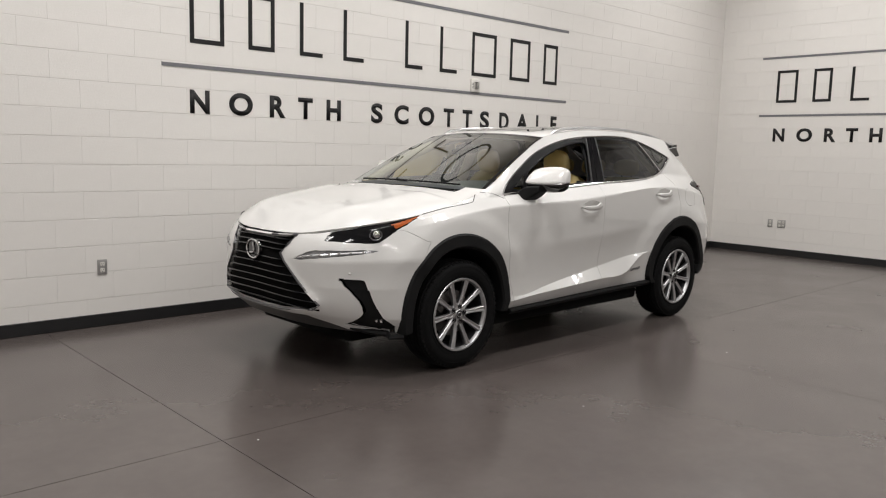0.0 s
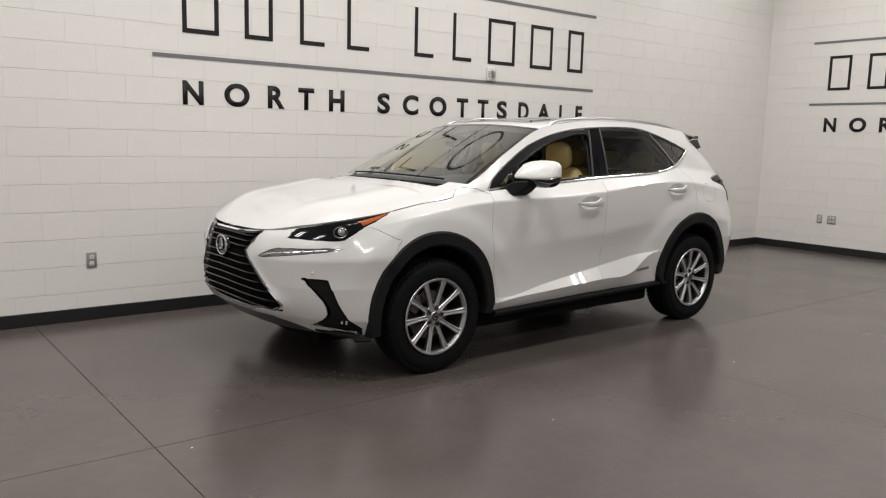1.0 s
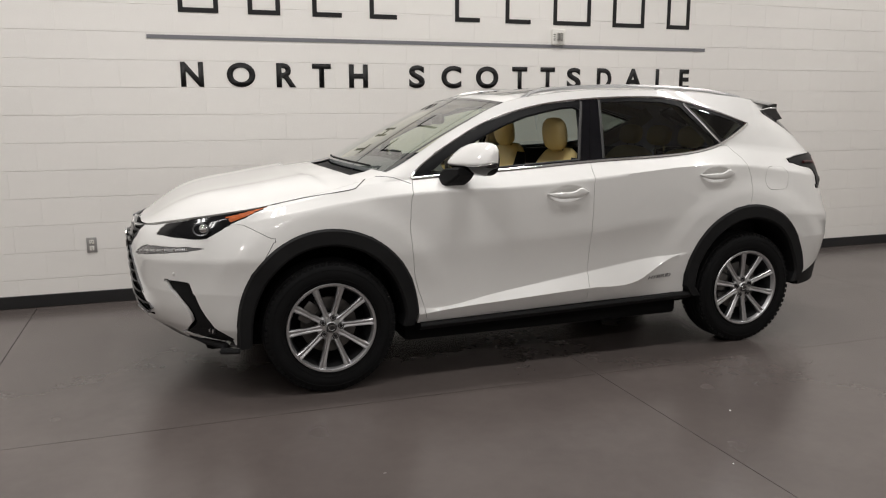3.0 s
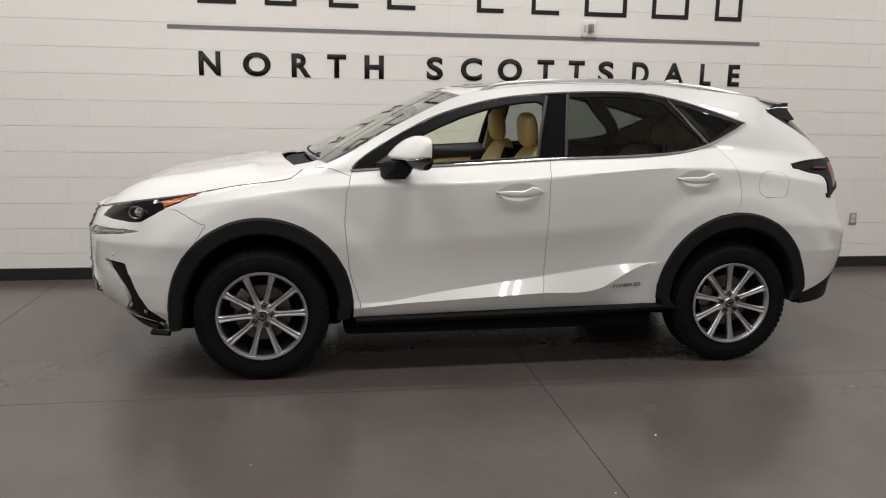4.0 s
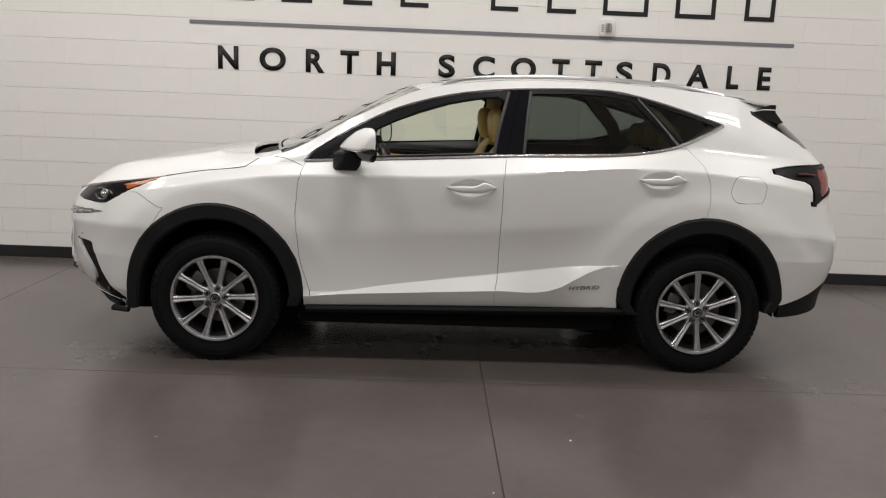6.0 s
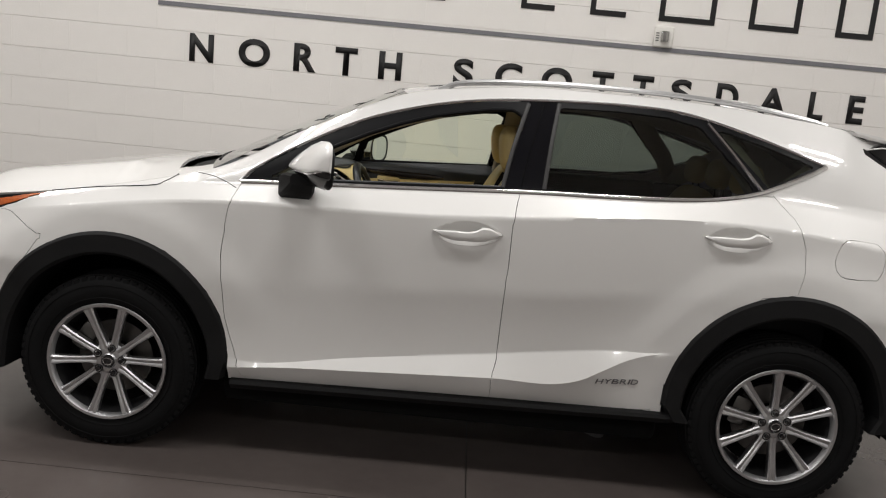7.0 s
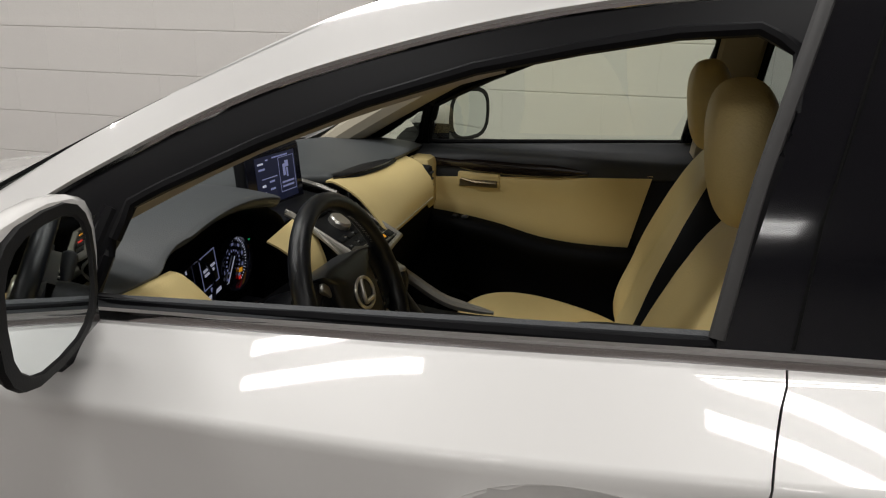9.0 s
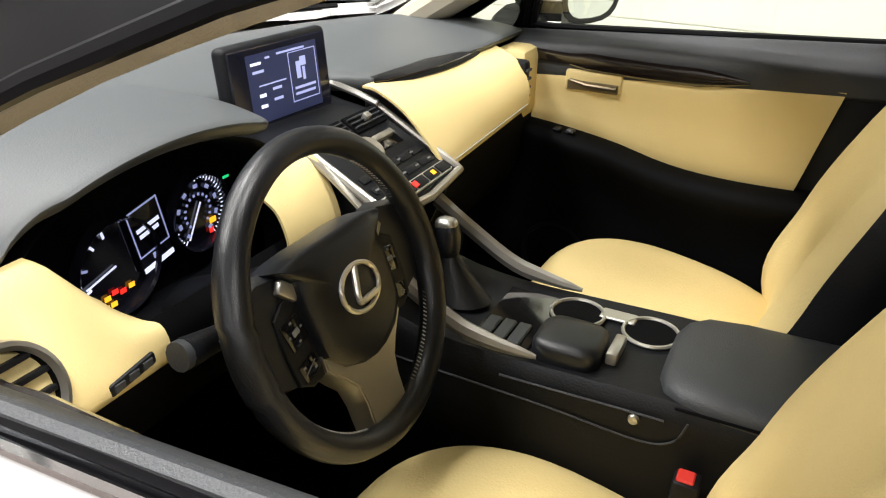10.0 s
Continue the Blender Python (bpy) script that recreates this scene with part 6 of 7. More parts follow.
part("page", bm, E_BLUE, scr, "dim blue lit page", smooth=False)
for y0, y1, z0, z1, m_ in ((0.020, 0.0212, -0.040, 0.036, E_DIM), (0.084, 0.0852, -0.040, 0.036, E_DIM), (0.020, 0.085, 0.035, 0.0362, E_DIM), (0.020, 0.085, -0.0405, -0.039, E_DIM), (-0.062, -0.040, 0.030, 0.034, E_WHITE), (-0.030, -0.020, 0.036, 0.039, E_DIM), (-0.004, 0.06, 0.038, 0.041, E_DIM),
                           (-0.060, -0.036, 0.018, 0.022, E_DIM), (-0.050, 0.010, -0.002, 0.000, E_DIM), (-0.052, -0.038, -0.018, -0.013, E_WHITE), (-0.052, -0.038, -0.034, -0.029, E_WHITE), (-0.022, -0.002, -0.012, -0.008, E_DIM), (-0.022, -0.002, -0.028, -0.024, E_DIM),
                           (0.028, 0.078, -0.022, -0.018, E_DIM), (0.028, 0.076, -0.031, -0.027, E_DIM), (0.036, 0.046, -0.006, 0.020, E_DIM), (0.046, 0.060, 0.012, 0.026, E_DIM), (0.050, 0.056, -0.010, 0.010, E_DIM)):
    bm = bm_new()
    box(bm, 0.0022, 0.0027, y0, y1, z0, z1, m=sm)
    part("page_line", bm, m_, scr, smooth=False)
# well behind and under the display
profile_loft("screen_well", np.linspace(-0.15, 0.11, 6), lambda y: [(-0.74, 1.112), (-0.70, 1.100), (-0.66, 1.094), (-0.63, 1.088)], M_CABIN, dash, "black well under the display", n=8)
bm = bm_new()
tube(bm, [(-0.72, 0.112, 1.125), (-0.66, 0.112, 1.112), (-0.62, 0.112, 1.100)], 0.006, 6)
part("well_edge", bm, M_SATIN, dash)

# ---------------------------------------------------------------- centre stack
stack = new("centre_stack")
stack.parent = car
stack["label"] = "sloping control panel with satin edging"
# panel frame: u along y, v down the slope
A, B = Vector((-0.635, 0, 1.096)), Vector((-0.470, 0, 1.006))
slope = (B - A)
L_ = slope.length
nrm_ = Vector((-slope.z, 0, slope.x)).normalized()
YC, YH = 0.005, 0.118


def stack_m(y, v, h=0.0):
    """Pose on the sloping panel: x across, y down the slope, z out."""
    o = A + slope * v + nrm_ * h + Vector((0, y, 0))
    ax, ay = Vector((0, 1, 0)), slope.normalized()
    m = Matrix.Identity(4)
    for i, c in enumerate((ax, ay, ax.cross(ay))):
        m[0][i], m[1][i], m[2][i] = c.x, c.y, c.z
    # the third axis points out of the panel
    if (m.to_3x3() @ Vector((0, 0, 1))).dot(nrm_) < 0:
        for i in range(3):
            m[i][2] = -m[i][2]
    m.translation = o
    return m


def on_stack(name, y, v, w, l, h, mat, parent=None, bevel=0.003, label="", base=0.0):
    bm = bm_new()
    box(bm, -w / 2, w / 2, -l / 2, l / 2, base, base + h, bevel, 2, m=stack_m(y, v))
    fix_normals(bm)
    return part(name, bm, mat, parent or stack, label)


on_stack("panel", YC, 0.5, 0.225, L_, 0.03, M_CABIN, bevel=0.01, label="black sloping panel", base=-0.028)
for yy in (YC - 0.116, YC + 0.116):
    bm = bm_new()
    tube(bm, [stack_m(yy, v, 0.0) @ Vector((0, 0, 0.004)) for v in (-0.05, 0.3, 0.7, 0.95, 1.0)], [0.005, 0.006, 0.007, 0.007, 0.006], 8)
    part("satin_edge", bm, M_SATIN, stack, "satin metal edging")
bm = bm_new()
tube(bm, [stack_m(YC - 0.116, 1.0) @ Vector((0, 0, 0.004)), stack_m(YC, 1.05) @ Vector((0, 0, 0.002)), stack_m(YC + 0.116, 1.0) @ Vector((0, 0, 0.004))], 0.007, 8)
part("satin_edge", bm, M_SATIN, stack)
for yy in (-0.045, 0.058):
    on_stack("vent_frame", yy, 0.13, 0.095, 0.038, 0.006, M_CARPET, label="black centre vent")
    for k in range(3):
        on_stack("vent_slat", yy, 0.08 + 0.05 * k, 0.088, 0.003, 0.009, M_DASH, bevel=0.001)
    on_stack("vent_knob", yy, 0.13, 0.016, 0.012, 0.016, M_SATIN)
# analog clock, simplified to a plain satin disc
bm = bm_new()
lathe(bm, [(0.0, 0.016), (0.021, 0.016), (0.025, 0.012), (0.026, 0.0)], 30, axis="z", m=stack_m(-0.012, 0.42))
fix_normals(bm)
part("control_knob", bm, M_SATIN, stack, "round analog clock as a plain satin disc")
on_stack("disc_slot", 0.045, 0.40, 0.080, 0.030, 0.004, M_GLOSSBLK)
on_stack("disc_lip", 0.045, 0.36, 0.060, 0.012, 0.012, M_SATIN)
for k in range(5):
    on_stack("button", -0.070 + 0.038 * k, 0.62, 0.034, 0.014, 0.0045, M_CABIN, bevel=0.0015)
for k in range(4):
    on_stack("button", -0.065 + 0.048 * k, 0.75, 0.044, 0.014, 0.0045, M_CABIN, bevel=0.0015)
for k in range(9):
    on_stack("button_mark", -0.078 + 0.0205 * k, 0.62 if k % 2 else 0.75, 0.009, 0.003, 0.0052, M_MARK, bevel=0.0)
on_stack("button_row", YC, 0.90, 0.20, 0.024, 0.008, M_SATIN, bevel=0.003)
for k in range(5):
    on_stack("button", -0.072 + 0.039 * k, 0.90, 0.033, 0.018, 0.011, M_CABIN, bevel=0.002)
on_stack("lamp_mark", -0.012, 0.90, 0.012, 0.010, 0.0118, E_RED, bevel=0.0, label="small red lit mark")
on_stack("lamp_mark", 0.048, 0.90, 0.010, 0.008, 0.0118, E_AMBER, bevel=0.0, label="small amber lit mark")
profile_loft("stack_foot", np.linspace(-0.10, 0.11, 6), lambda y: [(-0.474, 1.000), (-0.50, 0.98), (-0.525, 0.94), (-0.53, 0.88), (-0.50, 0.83)], M_CABIN, stack, "black lower stack", n=12)
for s in (-0.105, 0.115):
    bm = bm_new()
    prism(bm, [(-0.70, 0.70), (-0.50, 0.70), (-0.52, 0.90), (-0.478, 0.995), (-0.62, 1.085), (-0.70, 1.09)], 0.006, m=Matrix.Translation((0, s - 0.003, 0)))
    fix_normals(bm)
    part("stack_cheek", bm, M_CABIN, stack)


# beige cheek between the cluster and the stack, with a satin edge
def cheek(y):
    u = (y + 0.235) / 0.125
    return [(-0.615, 1.098 - 0.02 * (1 - u)), (-0.585, 1.085 - 0.02 * (1 - u)), (-0.560, 1.045), (-0.545, 1.005), (-0.550, 0.965 + 0.02 * u), (-0.58, 0.945)]


profile_loft("dash_cheek", np.linspace(-0.245, -0.122, 10), cheek, M_BEIGEP, dash, "beige padded cheek beside the controls", n=18)
profile_loft("satin_cheek", np.linspace(-0.134, -0.104, 5), lambda y: [(-0.632, 1.104), (-0.595, 1.089 - 0.25 * (y + 0.134)), (-0.545, 1.056 - 0.3 * (y + 0.134)), (-0.505, 1.024 - 0.3 * (y + 0.134)), (-0.484, 1.000), (-0.490, 0.980), (-0.515, 0.955)], M_SATIN, dash, "broad satin metal cheek", n=20)

# ---------------------------------------------------------------- steering wheel
sw = new("steering_wheel")
sw.parent = car
sw["label"] = "black leather steering wheel with satin lower spoke"
SWM = Matrix.Translation((-0.398, -0.332, 1.018)) @ Matrix.Rotation(radians(-22), 4, "Y") @ Matrix.Rotation(radians(90), 4, "Z") @ Matrix.Rotation(radians(90), 4, "X")
# local axes of SWM: x to the driver's right across the wheel, y up the wheel, z towards the driver
RW = 0.176


def swp(x, y, z):
    return SWM @ Vector((x, y, z))


bm = bm_new()
ringpts = []
for k in range(72):
    a = 2 * PI * k / 72
    ringpts.append(swp(RW * math.cos(a), RW * math.sin(a), 0))
tube(bm, ringpts, [0.0172 + 0.0022 * math.cos(2 * PI * k / 72) ** 4 for k in range(72)], 12, closed=True, flat=0.95)
part("rim", bm, M_WHEELL, sw, "black leather rim")
for a0, a1 in ((20, 55), (125, 160), (200, 250), (290, 340)):
    for a in np.arange(a0, a1, 1.9):
        bm = bm_new()
        r_ = RW - 0.0168
        c = swp(r_ * math.cos(radians(a)), r_ * math.sin(radians(a)), 0.002)
        d = swp(r_ * math.cos(radians(a + 1.0)), r_ * math.sin(radians(a + 1.0)), -0.003)
        tube(bm, [c, d], 0.0011, 4)
        part("stitch", bm, M_THREAD, sw)
# hub pad: a flat shield with two upper wings
bm = bm_new()
half = [(0.0, 0.071), (0.040, 0.0715), (0.072, 0.070), (0.098, 0.066), (0.092, 0.058), (0.080, 0.048), (0.0815, 0.020), (0.0815, -0.016), (0.077, -0.046), (0.052, -0.070), (0.025, -0.081), (0.0, -0.084)]
pad = half + [(-x, y) for x, y in half[-2:0:-1]]
secs = []
for sc, zz in ((1.0, -0.040), (1.0, 0.002), (0.985, 0.0075), (0.955, 0.010), (0.82, 0.0135), (0.5, 0.0165), (0.12, 0.0175)):
    secs.append([swp(x * sc, y * sc, zz) for x, y in pad])
loft(bm, secs)
part("airbag_pad", bm, M_WHEELL, sw, "black padded hub", sharp=32)
bm = bm_new()
tube(bm, [swp(0.036 * math.cos(2 * PI * k / 36), 0.003 + 0.027 * math.sin(2 * PI * k / 36), 0.0195) for k in range(36)], 0.0031, 8, closed=True)
part("hub_ring", bm, M_BADGE, sw, "chrome oval ring on the hub")
bm = bm_new()
tube(bm, [swp(x, y, 0.0195) for x, y in spline([(0.001, 0.028), (-0.010, -0.007), (-0.004, -0.013), (0.026, -0.013)], 12)], 0.0042, 8)
part("hub_bar", bm, M_BADGE, sw, "plain curved chrome stroke on the hub")
# side spokes with switches
for s in (-1, 1):
    bm = bm_new()
    secs = []
    for x, y0, y1, z0 in ((0.050, -0.066, 0.062, -0.008), (0.085, -0.066, 0.066, -0.008), (0.120, -0.060, 0.070, -0.008), (0.168, -0.040, 0.058, -0.005)):
        secs.append([swp(s * x, y0, z0 - 0.018), swp(s * x, y0 + 0.005, z0 - 0.002), swp(s * x, (y0 + y1) / 2, z0 + 0.001), swp(s * x, y1 - 0.008, z0 - 0.002), swp(s * x, y1, z0 - 0.018), swp(s * x, (y0 + y1) / 2, z0 - 0.028)])
    loft(bm, secs)
    part("side_spoke", bm, M_WHEELL, sw, "black side spoke", sharp=40)
    # raised switch panel along the pad
    bm = bm_new()
    edge = [(0.078, 0.036), (0.100, 0.034), (0.120, 0.022), (0.122, -0.020), (0.118, -0.056), (0.100, -0.066), (0.078, -0.064)]
    secs = []
    for sc, zz in ((1.0, -0.012), (1.0, -0.0058), (0.96, -0.0045)):
        secs.append([swp(s * (0.098 + (x - 0.098) * sc), -0.01 + (y + 0.01) * sc, zz) for x, y in edge])
    loft(bm, secs)
    panel_ = part("switch_panel", bm, M_CABIN, sw, "matt black switch panel", sharp=30)
    for x, y, w, h in ((0.099, -0.001, 0.0155, 0.0165), (0.097, -0.044, 0.0150, 0.0105)):
        bm = bm_new()
        mm = SWM @ Matrix.Translation((s * x, y, -0.005)) @ Matrix.Rotation(radians(-s * 12), 4, "Z")
        box(bm, -w, w, -h, h, -0.004, 0.0022, 0.0015, 2, m=mm)
        pad_ = part("switch_pad", bm, M_GLOSSBLK, sw, "black switch pad")
        bm = bm_new()
        if h > 0.012:
            box(bm, -0.006, 0.006, -0.0035, 0.0035, 0.0022, 0.0040, 0.001, 1, m=mm)
            for dx, dy in ((-0.011, 0), (0.011, 0), (0, 0.0115), (0, -0.0115)):
                box(bm, dx - 0.0018, dx + 0.0018, dy - 0.0014, dy + 0.0014, 0.0022, 0.0026, m=mm)
        else:
            box(bm, -0.0115, 0.0115, -0.0007, 0.0007, 0.0022, 0.0027, m=mm @ Matrix.Rotation(radians(-s * 14), 4, "Z"))
            for dx in (-0.008, 0.007):
                box(bm, dx - 0.0022, dx + 0.0022, 0.0035 if dx < 0 else -0.0065, 0.0065 if dx < 0 else -0.0035, 0.0022, 0.0026, m=mm)
        part("switch_marks", bm, M_MARK, pad_, smooth=False)
    bm = bm_new()
    box(bm, -0.0085, 0.0085, -0.0135, 0.0135, -0.006, 0.004, 0.002, 2, m=SWM @ Matrix.Translation((s * 0.088, 0.042, -0.003)) @ Matrix.Rotation(radians(-s * 48), 4, 'Z'))
    part("spoke_accent", bm, M_SATIN, sw, "satin metal accent")
# lower satin spoke: a collar under the pad running down in one raised rib
half = [(0.0, -0.070), (0.050, -0.058), (0.079, -0.042), (0.080, -0.062), (0.062, -0.086), (0.046, -0.104), (0.041, -0.128), (0.041, -0.162), (0.0, -0.164)]
lo = half + [(-x, y) for x, y in half[-2:0:-1]]
bm = bm_new()
a_ = [bm.verts.new(swp(x * (0.88 if y < -0.08 else 0.985), y, 0.001 + 0.05 * min(0, y + 0.10))) for x, y in lo]
b_ = [bm.verts.new(swp(x, y, -0.016)) for x, y in lo]
c_ = [bm.verts.new(swp(x, y, -0.030)) for x, y in lo]
bm.faces.new(a_)
bm.faces.new(list(reversed(c_)))
for u_, v_ in ((a_, b_), (b_, c_)):
    for i in range(len(lo)):
        bm.faces.new((u_[i], v_[i], v_[(i + 1) % len(lo)], u_[(i + 1) % len(lo)]))
fix_normals(bm)
bmesh.ops.bevel(bm, geom=[e for e in bm.edges if all(v in a_ for v in e.verts)], offset=0.002, segments=2, affect="EDGES")
part("lower_spoke", bm, M_SATIN, sw, "satin metal lower spoke", sharp=30)
# column and stalks
bm = bm_new()
loft(bm, [[swp(0.045 * math.cos(2 * PI * k / 20), -0.012 + 0.05 * math.sin(2 * PI * k / 20), -0.02) for k in range(20)], [swp(0.062 * math.cos(2 * PI * k / 20), -0.016 + 0.06 * math.sin(2 * PI * k / 20), -0.07) for k in range(20)], [swp(0.07 * math.cos(2 * PI * k / 20), -0.02 + 0.065 * math.sin(2 * PI * k / 20), -0.26) for k in range(20)]])
col = part("column_shroud", bm, M_CABIN, car, "black steering column shroud")
for s, ln in ((-1, 0.148), (1, 0.115)):
    bm = bm_new()
    p0, p1 = swp(s * 0.045, 0.010, -0.062), swp(s * (0.045 + ln), 0.030 if s < 0 else 0.04, -0.058)
    tube(bm, [p0, p0.lerp(p1, 0.3), p0.lerp(p1, 0.75), p1], [0.010, 0.010, 0.014, 0.017], 12)
    st = part("stalk", bm, M_CABIN, col, "black control stalk")
    bm = bm_new()
    tube(bm, [p0.lerp(p1, 0.99), p0.lerp(p1, 1.06)], 0.0160, 12)
    part("stalk_end", bm, M_DASH, st, "grey stalk end cap")
    for q in range(5):
        bm = bm_new()
        c = p0.lerp(p1, 0.40 + 0.09 * q) + Vector((0.012, 0, 0.004 * (-1) ** q))
        bmesh.ops.create_icosphere(bm, subdivisions=1, radius=0.0028)
        bmesh.ops.transform(bm, matrix=Matrix.Translation(c), verts=bm.verts[:])
        part("stalk_mark", bm, M_THREAD, st)

# ---------------------------------------------------------------- console
con = new("centre_console")
con.parent = car
con["label"] = "black centre console with satin rails and cup holders"


def con_top(x):
    return pch([(-0.52, 0.875), (-0.42, 0.848), (-0.30, 0.838), (-0.05, 0.842), (0.3, 0.842)], x)


rows = []
for x in np.linspace(-0.53, 0.32, 24):
    z = con_top(x)
    rows.append([(x, y, zz) for y, zz in ((-0.145, 0.36), (-0.142, 0.60), (-0.136, 0.72), (-0.132, z - 0.030), (-0.128, z - 0.010), (-0.118, z + 0.002), (-0.100, z), (0.090, z), (0.108, z + 0.002), (0.118, z - 0.010), (0.122, z - 0.03), (0.13, 0.60), (0.13, 0.36))])
grid_part("console_body", rows, M_CABIN, con, "black console body", flip=True, sharp=50)
for s, y in ((-1, -0.116), (1, 0.106)):
    bm = bm_new()
    pts = spline([(-0.50, y * 0.98, 0.955), (-0.44, y, 0.915), (-0.36, y, 0.870), (-0.30, y, 0.856), (-0.235, y * 0.98, 0.850)], 18)
    tube(bm, pts, [0.011] * 12 + [0.010, 0.009, 0.008, 0.007, 0.005, 0.003], 8, flat=1.3)
    part("satin_rail", bm, M_SATIN, con, "satin metal side rail")
bm = bm_new()
tube(bm, [(x, -0.1365, z) for x, z in spline([(-0.50, 0.80), (-0.35, 0.795), (-0.20, 0.790), (-0.08, 0.782), (-0.035, 0.796), (-0.02, 0.83)], 24)], 0.0016, 5)
part("console_seam", bm, M_DASH, con)
bm = bm_new()
tube(bm, [(x, -0.1335, con_top(x) - 0.02) for x in np.linspace(-0.28, -0.05, 10)], 0.0018, 5)
part("console_seam", bm, M_DASH, con)
# shifter
bm = bm_new()
loft(bm, [[(-0.410 + 0.060 * math.cos(2 * PI * k / 16), -0.005 + 0.045 * math.sin(2 * PI * k / 16), 0.848) for k in range(16)], [(-0.418 + 0.036 * math.cos(2 * PI * k / 16), -0.005 + 0.030 * math.sin(2 * PI * k / 16), 0.880) for k in range(16)], [(-0.425 + 0.014 * math.cos(2 * PI * k / 16), -0.005 + 0.014 * math.sin(2 * PI * k / 16), 0.920) for k in range(16)]])
part("shift_boot", bm, M_WHEELL, con, "black leather shift boot")
cushion("shift_knob", M_WHEELL, con, -0.428, -0.005, 0.940, 0.021, 0.019, 0.036, e=2.5, label="black shift knob", n=12)
cushion("knob_cap", M_SATIN, con, -0.430, -0.005, 0.966, 0.018, 0.015, 0.012, e=2.5, label="satin knob cap", n=12)
bm = bm_new()
box(bm, -0.345, -0.255, -0.095, 0.075, 0.8385, 0.8425, 0.002, 1)
part("switch_plate", bm, M_GLOSSBLK, con)
for k in range(3):
    bm = bm_new()
    box(bm, -0.338 + 0.024 * k, -0.318 + 0.024 * k, -0.088, -0.030, 0.842, 0.8475, 0.002, 1)
    part("console_switch", bm, M_DASH, con)
for cx, cy in ((-0.222, 0.040), (-0.108, 0.036)):
    bm = bm_new()
    lathe(bm, [(0.0, 0.775), (0.037, 0.775), (0.039, 0.842)], 30, axis="z", m=Matrix.Translation((cx, cy, 0)))
    fix_normals(bm)
    cup = part("cup_well", bm, M_CARPET, con, "black cup well")
    bm = bm_new()
    tube(bm, [(cx + 0.041 * math.cos(2 * PI * k / 36), cy + 0.041 * math.sin(2 * PI * k / 36), 0.8455) for k in range(36)], 0.0032, 6, closed=True)
    part("cup_ring", bm, M_SATIN, con, "satin cup ring")
    # black disc at rim height, standing in for the shade down the well
    bm = bm_new()
    vs = [bm.verts.new((cx + 0.038 * math.cos(2 * PI * k / 30), cy + 0.038 * math.sin(2 * PI * k / 30), 0.8446)) for k in range(30)]
    bm.faces.new(vs)
    part("cup_floor", bm, M_CARPET, con, smooth=False)
bm = bm_new()
box(bm, -0.190, -0.135, 0.045, 0.074, 0.8425, 0.8475, 0.002, 1)
part("cup_bridge", bm, M_SATIN, con)
cushion("palm_rest", M_WHEELL, con, -0.202, -0.060, 0.850, 0.050, 0.048, 0.024, e=4, label="black padded palm rest", n=14)
bm = bm_new()
box(bm, -0.148, -0.132, -0.075, -0.015, 0.843, 0.862, 0.003, 2)
part("release_tab", bm, M_SATIN, con, "satin release tab")
bm = bm_new()
lathe(bm, [(0.0, -0.006), (0.006, -0.005), (0.008, 0.0)], 16, m=Matrix.Translation((-0.088, -0.134, 0.812)))
fix_normals(bm)
part("trim_plug", bm, M_SATIN, con)
# arm rest
bm = bm_new()
secs = []
for x, hy, zt in ((-0.072, 0.070, 0.852), (-0.060, 0.098, 0.860), (-0.035, 0.114, 0.866), (0.02, 0.120, 0.869), (0.15, 0.122, 0.870), (0.31, 0.120, 0.868), (0.33, 0.11, 0.86)):
    ring = []
    for k in range(28):
        a = 2 * PI * k / 28
        c, sn = math.cos(a), math.sin(a)
        ring.append((x, -0.005 + hy * math.copysign(abs(c) ** 0.45, c), zt - 0.040 + 0.040 * math.copysign(abs(sn) ** 0.5, sn)))
    secs.append(ring)
loft(bm, secs)
part("armrest_lid", bm, M_DASH, con, "black padded armrest lid", sharp=60)
bm = bm_new()
tube(bm, [(x, -0.127, 0.842) for x in np.linspace(-0.04, 0.31, 10)], 0.0022, 5)
part("lid_seam", bm, M_CARPET, con)


# ---------------------------------------------------------------- seats
def seat_back(name, mat, parent, y0, x0, z0, lean, height, widths, thick, label=""):
    """Shaped backrest: widths and thickness along its height, side bolsters curling forwards."""
    bm = bm_new()
    ca, sa = math.cos(radians(lean)), math.sin(radians(lean))
    rings = []
    n = 28
    hs = np.linspace(0, 1, 22)
    for h in hs:
        w = pch(widths, h)
        t = pch(thick, h)
        curve = 0.018 * math.sin(PI * h)          # lumbar fullness
        ring = []
        for k in range(n):
            a = 2 * PI * k / n
            c, sn = math.cos(a), math.sin(a)
            yy = w * math.copysign(abs(c) ** 0.62, c)
            dd = t * math.copysign(abs(sn) ** 0.7, sn)
            if sn > 0:                             # front: hollow middle, raised edges
                q = abs(yy) / w
                dd *= 0.55 + 0.45 * max(0.0, min(1.0, (q - 0.35) / 0.4)) ** 1.5 * (1 - 0.75 * max(0.0, (h - 0.72) / 0.28)) + 0.2 * curve / 0.018 * (1 - q)
            lx, lz = -dd, h * height
            ring.append((x0 + lx * ca + lz * sa, y0 + yy, z0 - lx * sa * 0.0 + lz * ca + dd * sa * 0.5))
        rings.append(ring)
    loft(bm, rings)
    back = part(name, bm, mat, parent, label, sharp=75)
    # dark shell over the sides and the rear
    mid = [sum((Vector(p) for p in r), Vector()) / n for r in rings]
    rows = [[Vector(r[k % n]) + (Vector(r[k % n]) - c) * 0.03 for k in range(12, 31)] for r, c in zip(rings[:-2], mid)]
    grid_part("back_shell", rows, M_CABIN, back, "black side and rear of the backrest", flip=True)
    return back


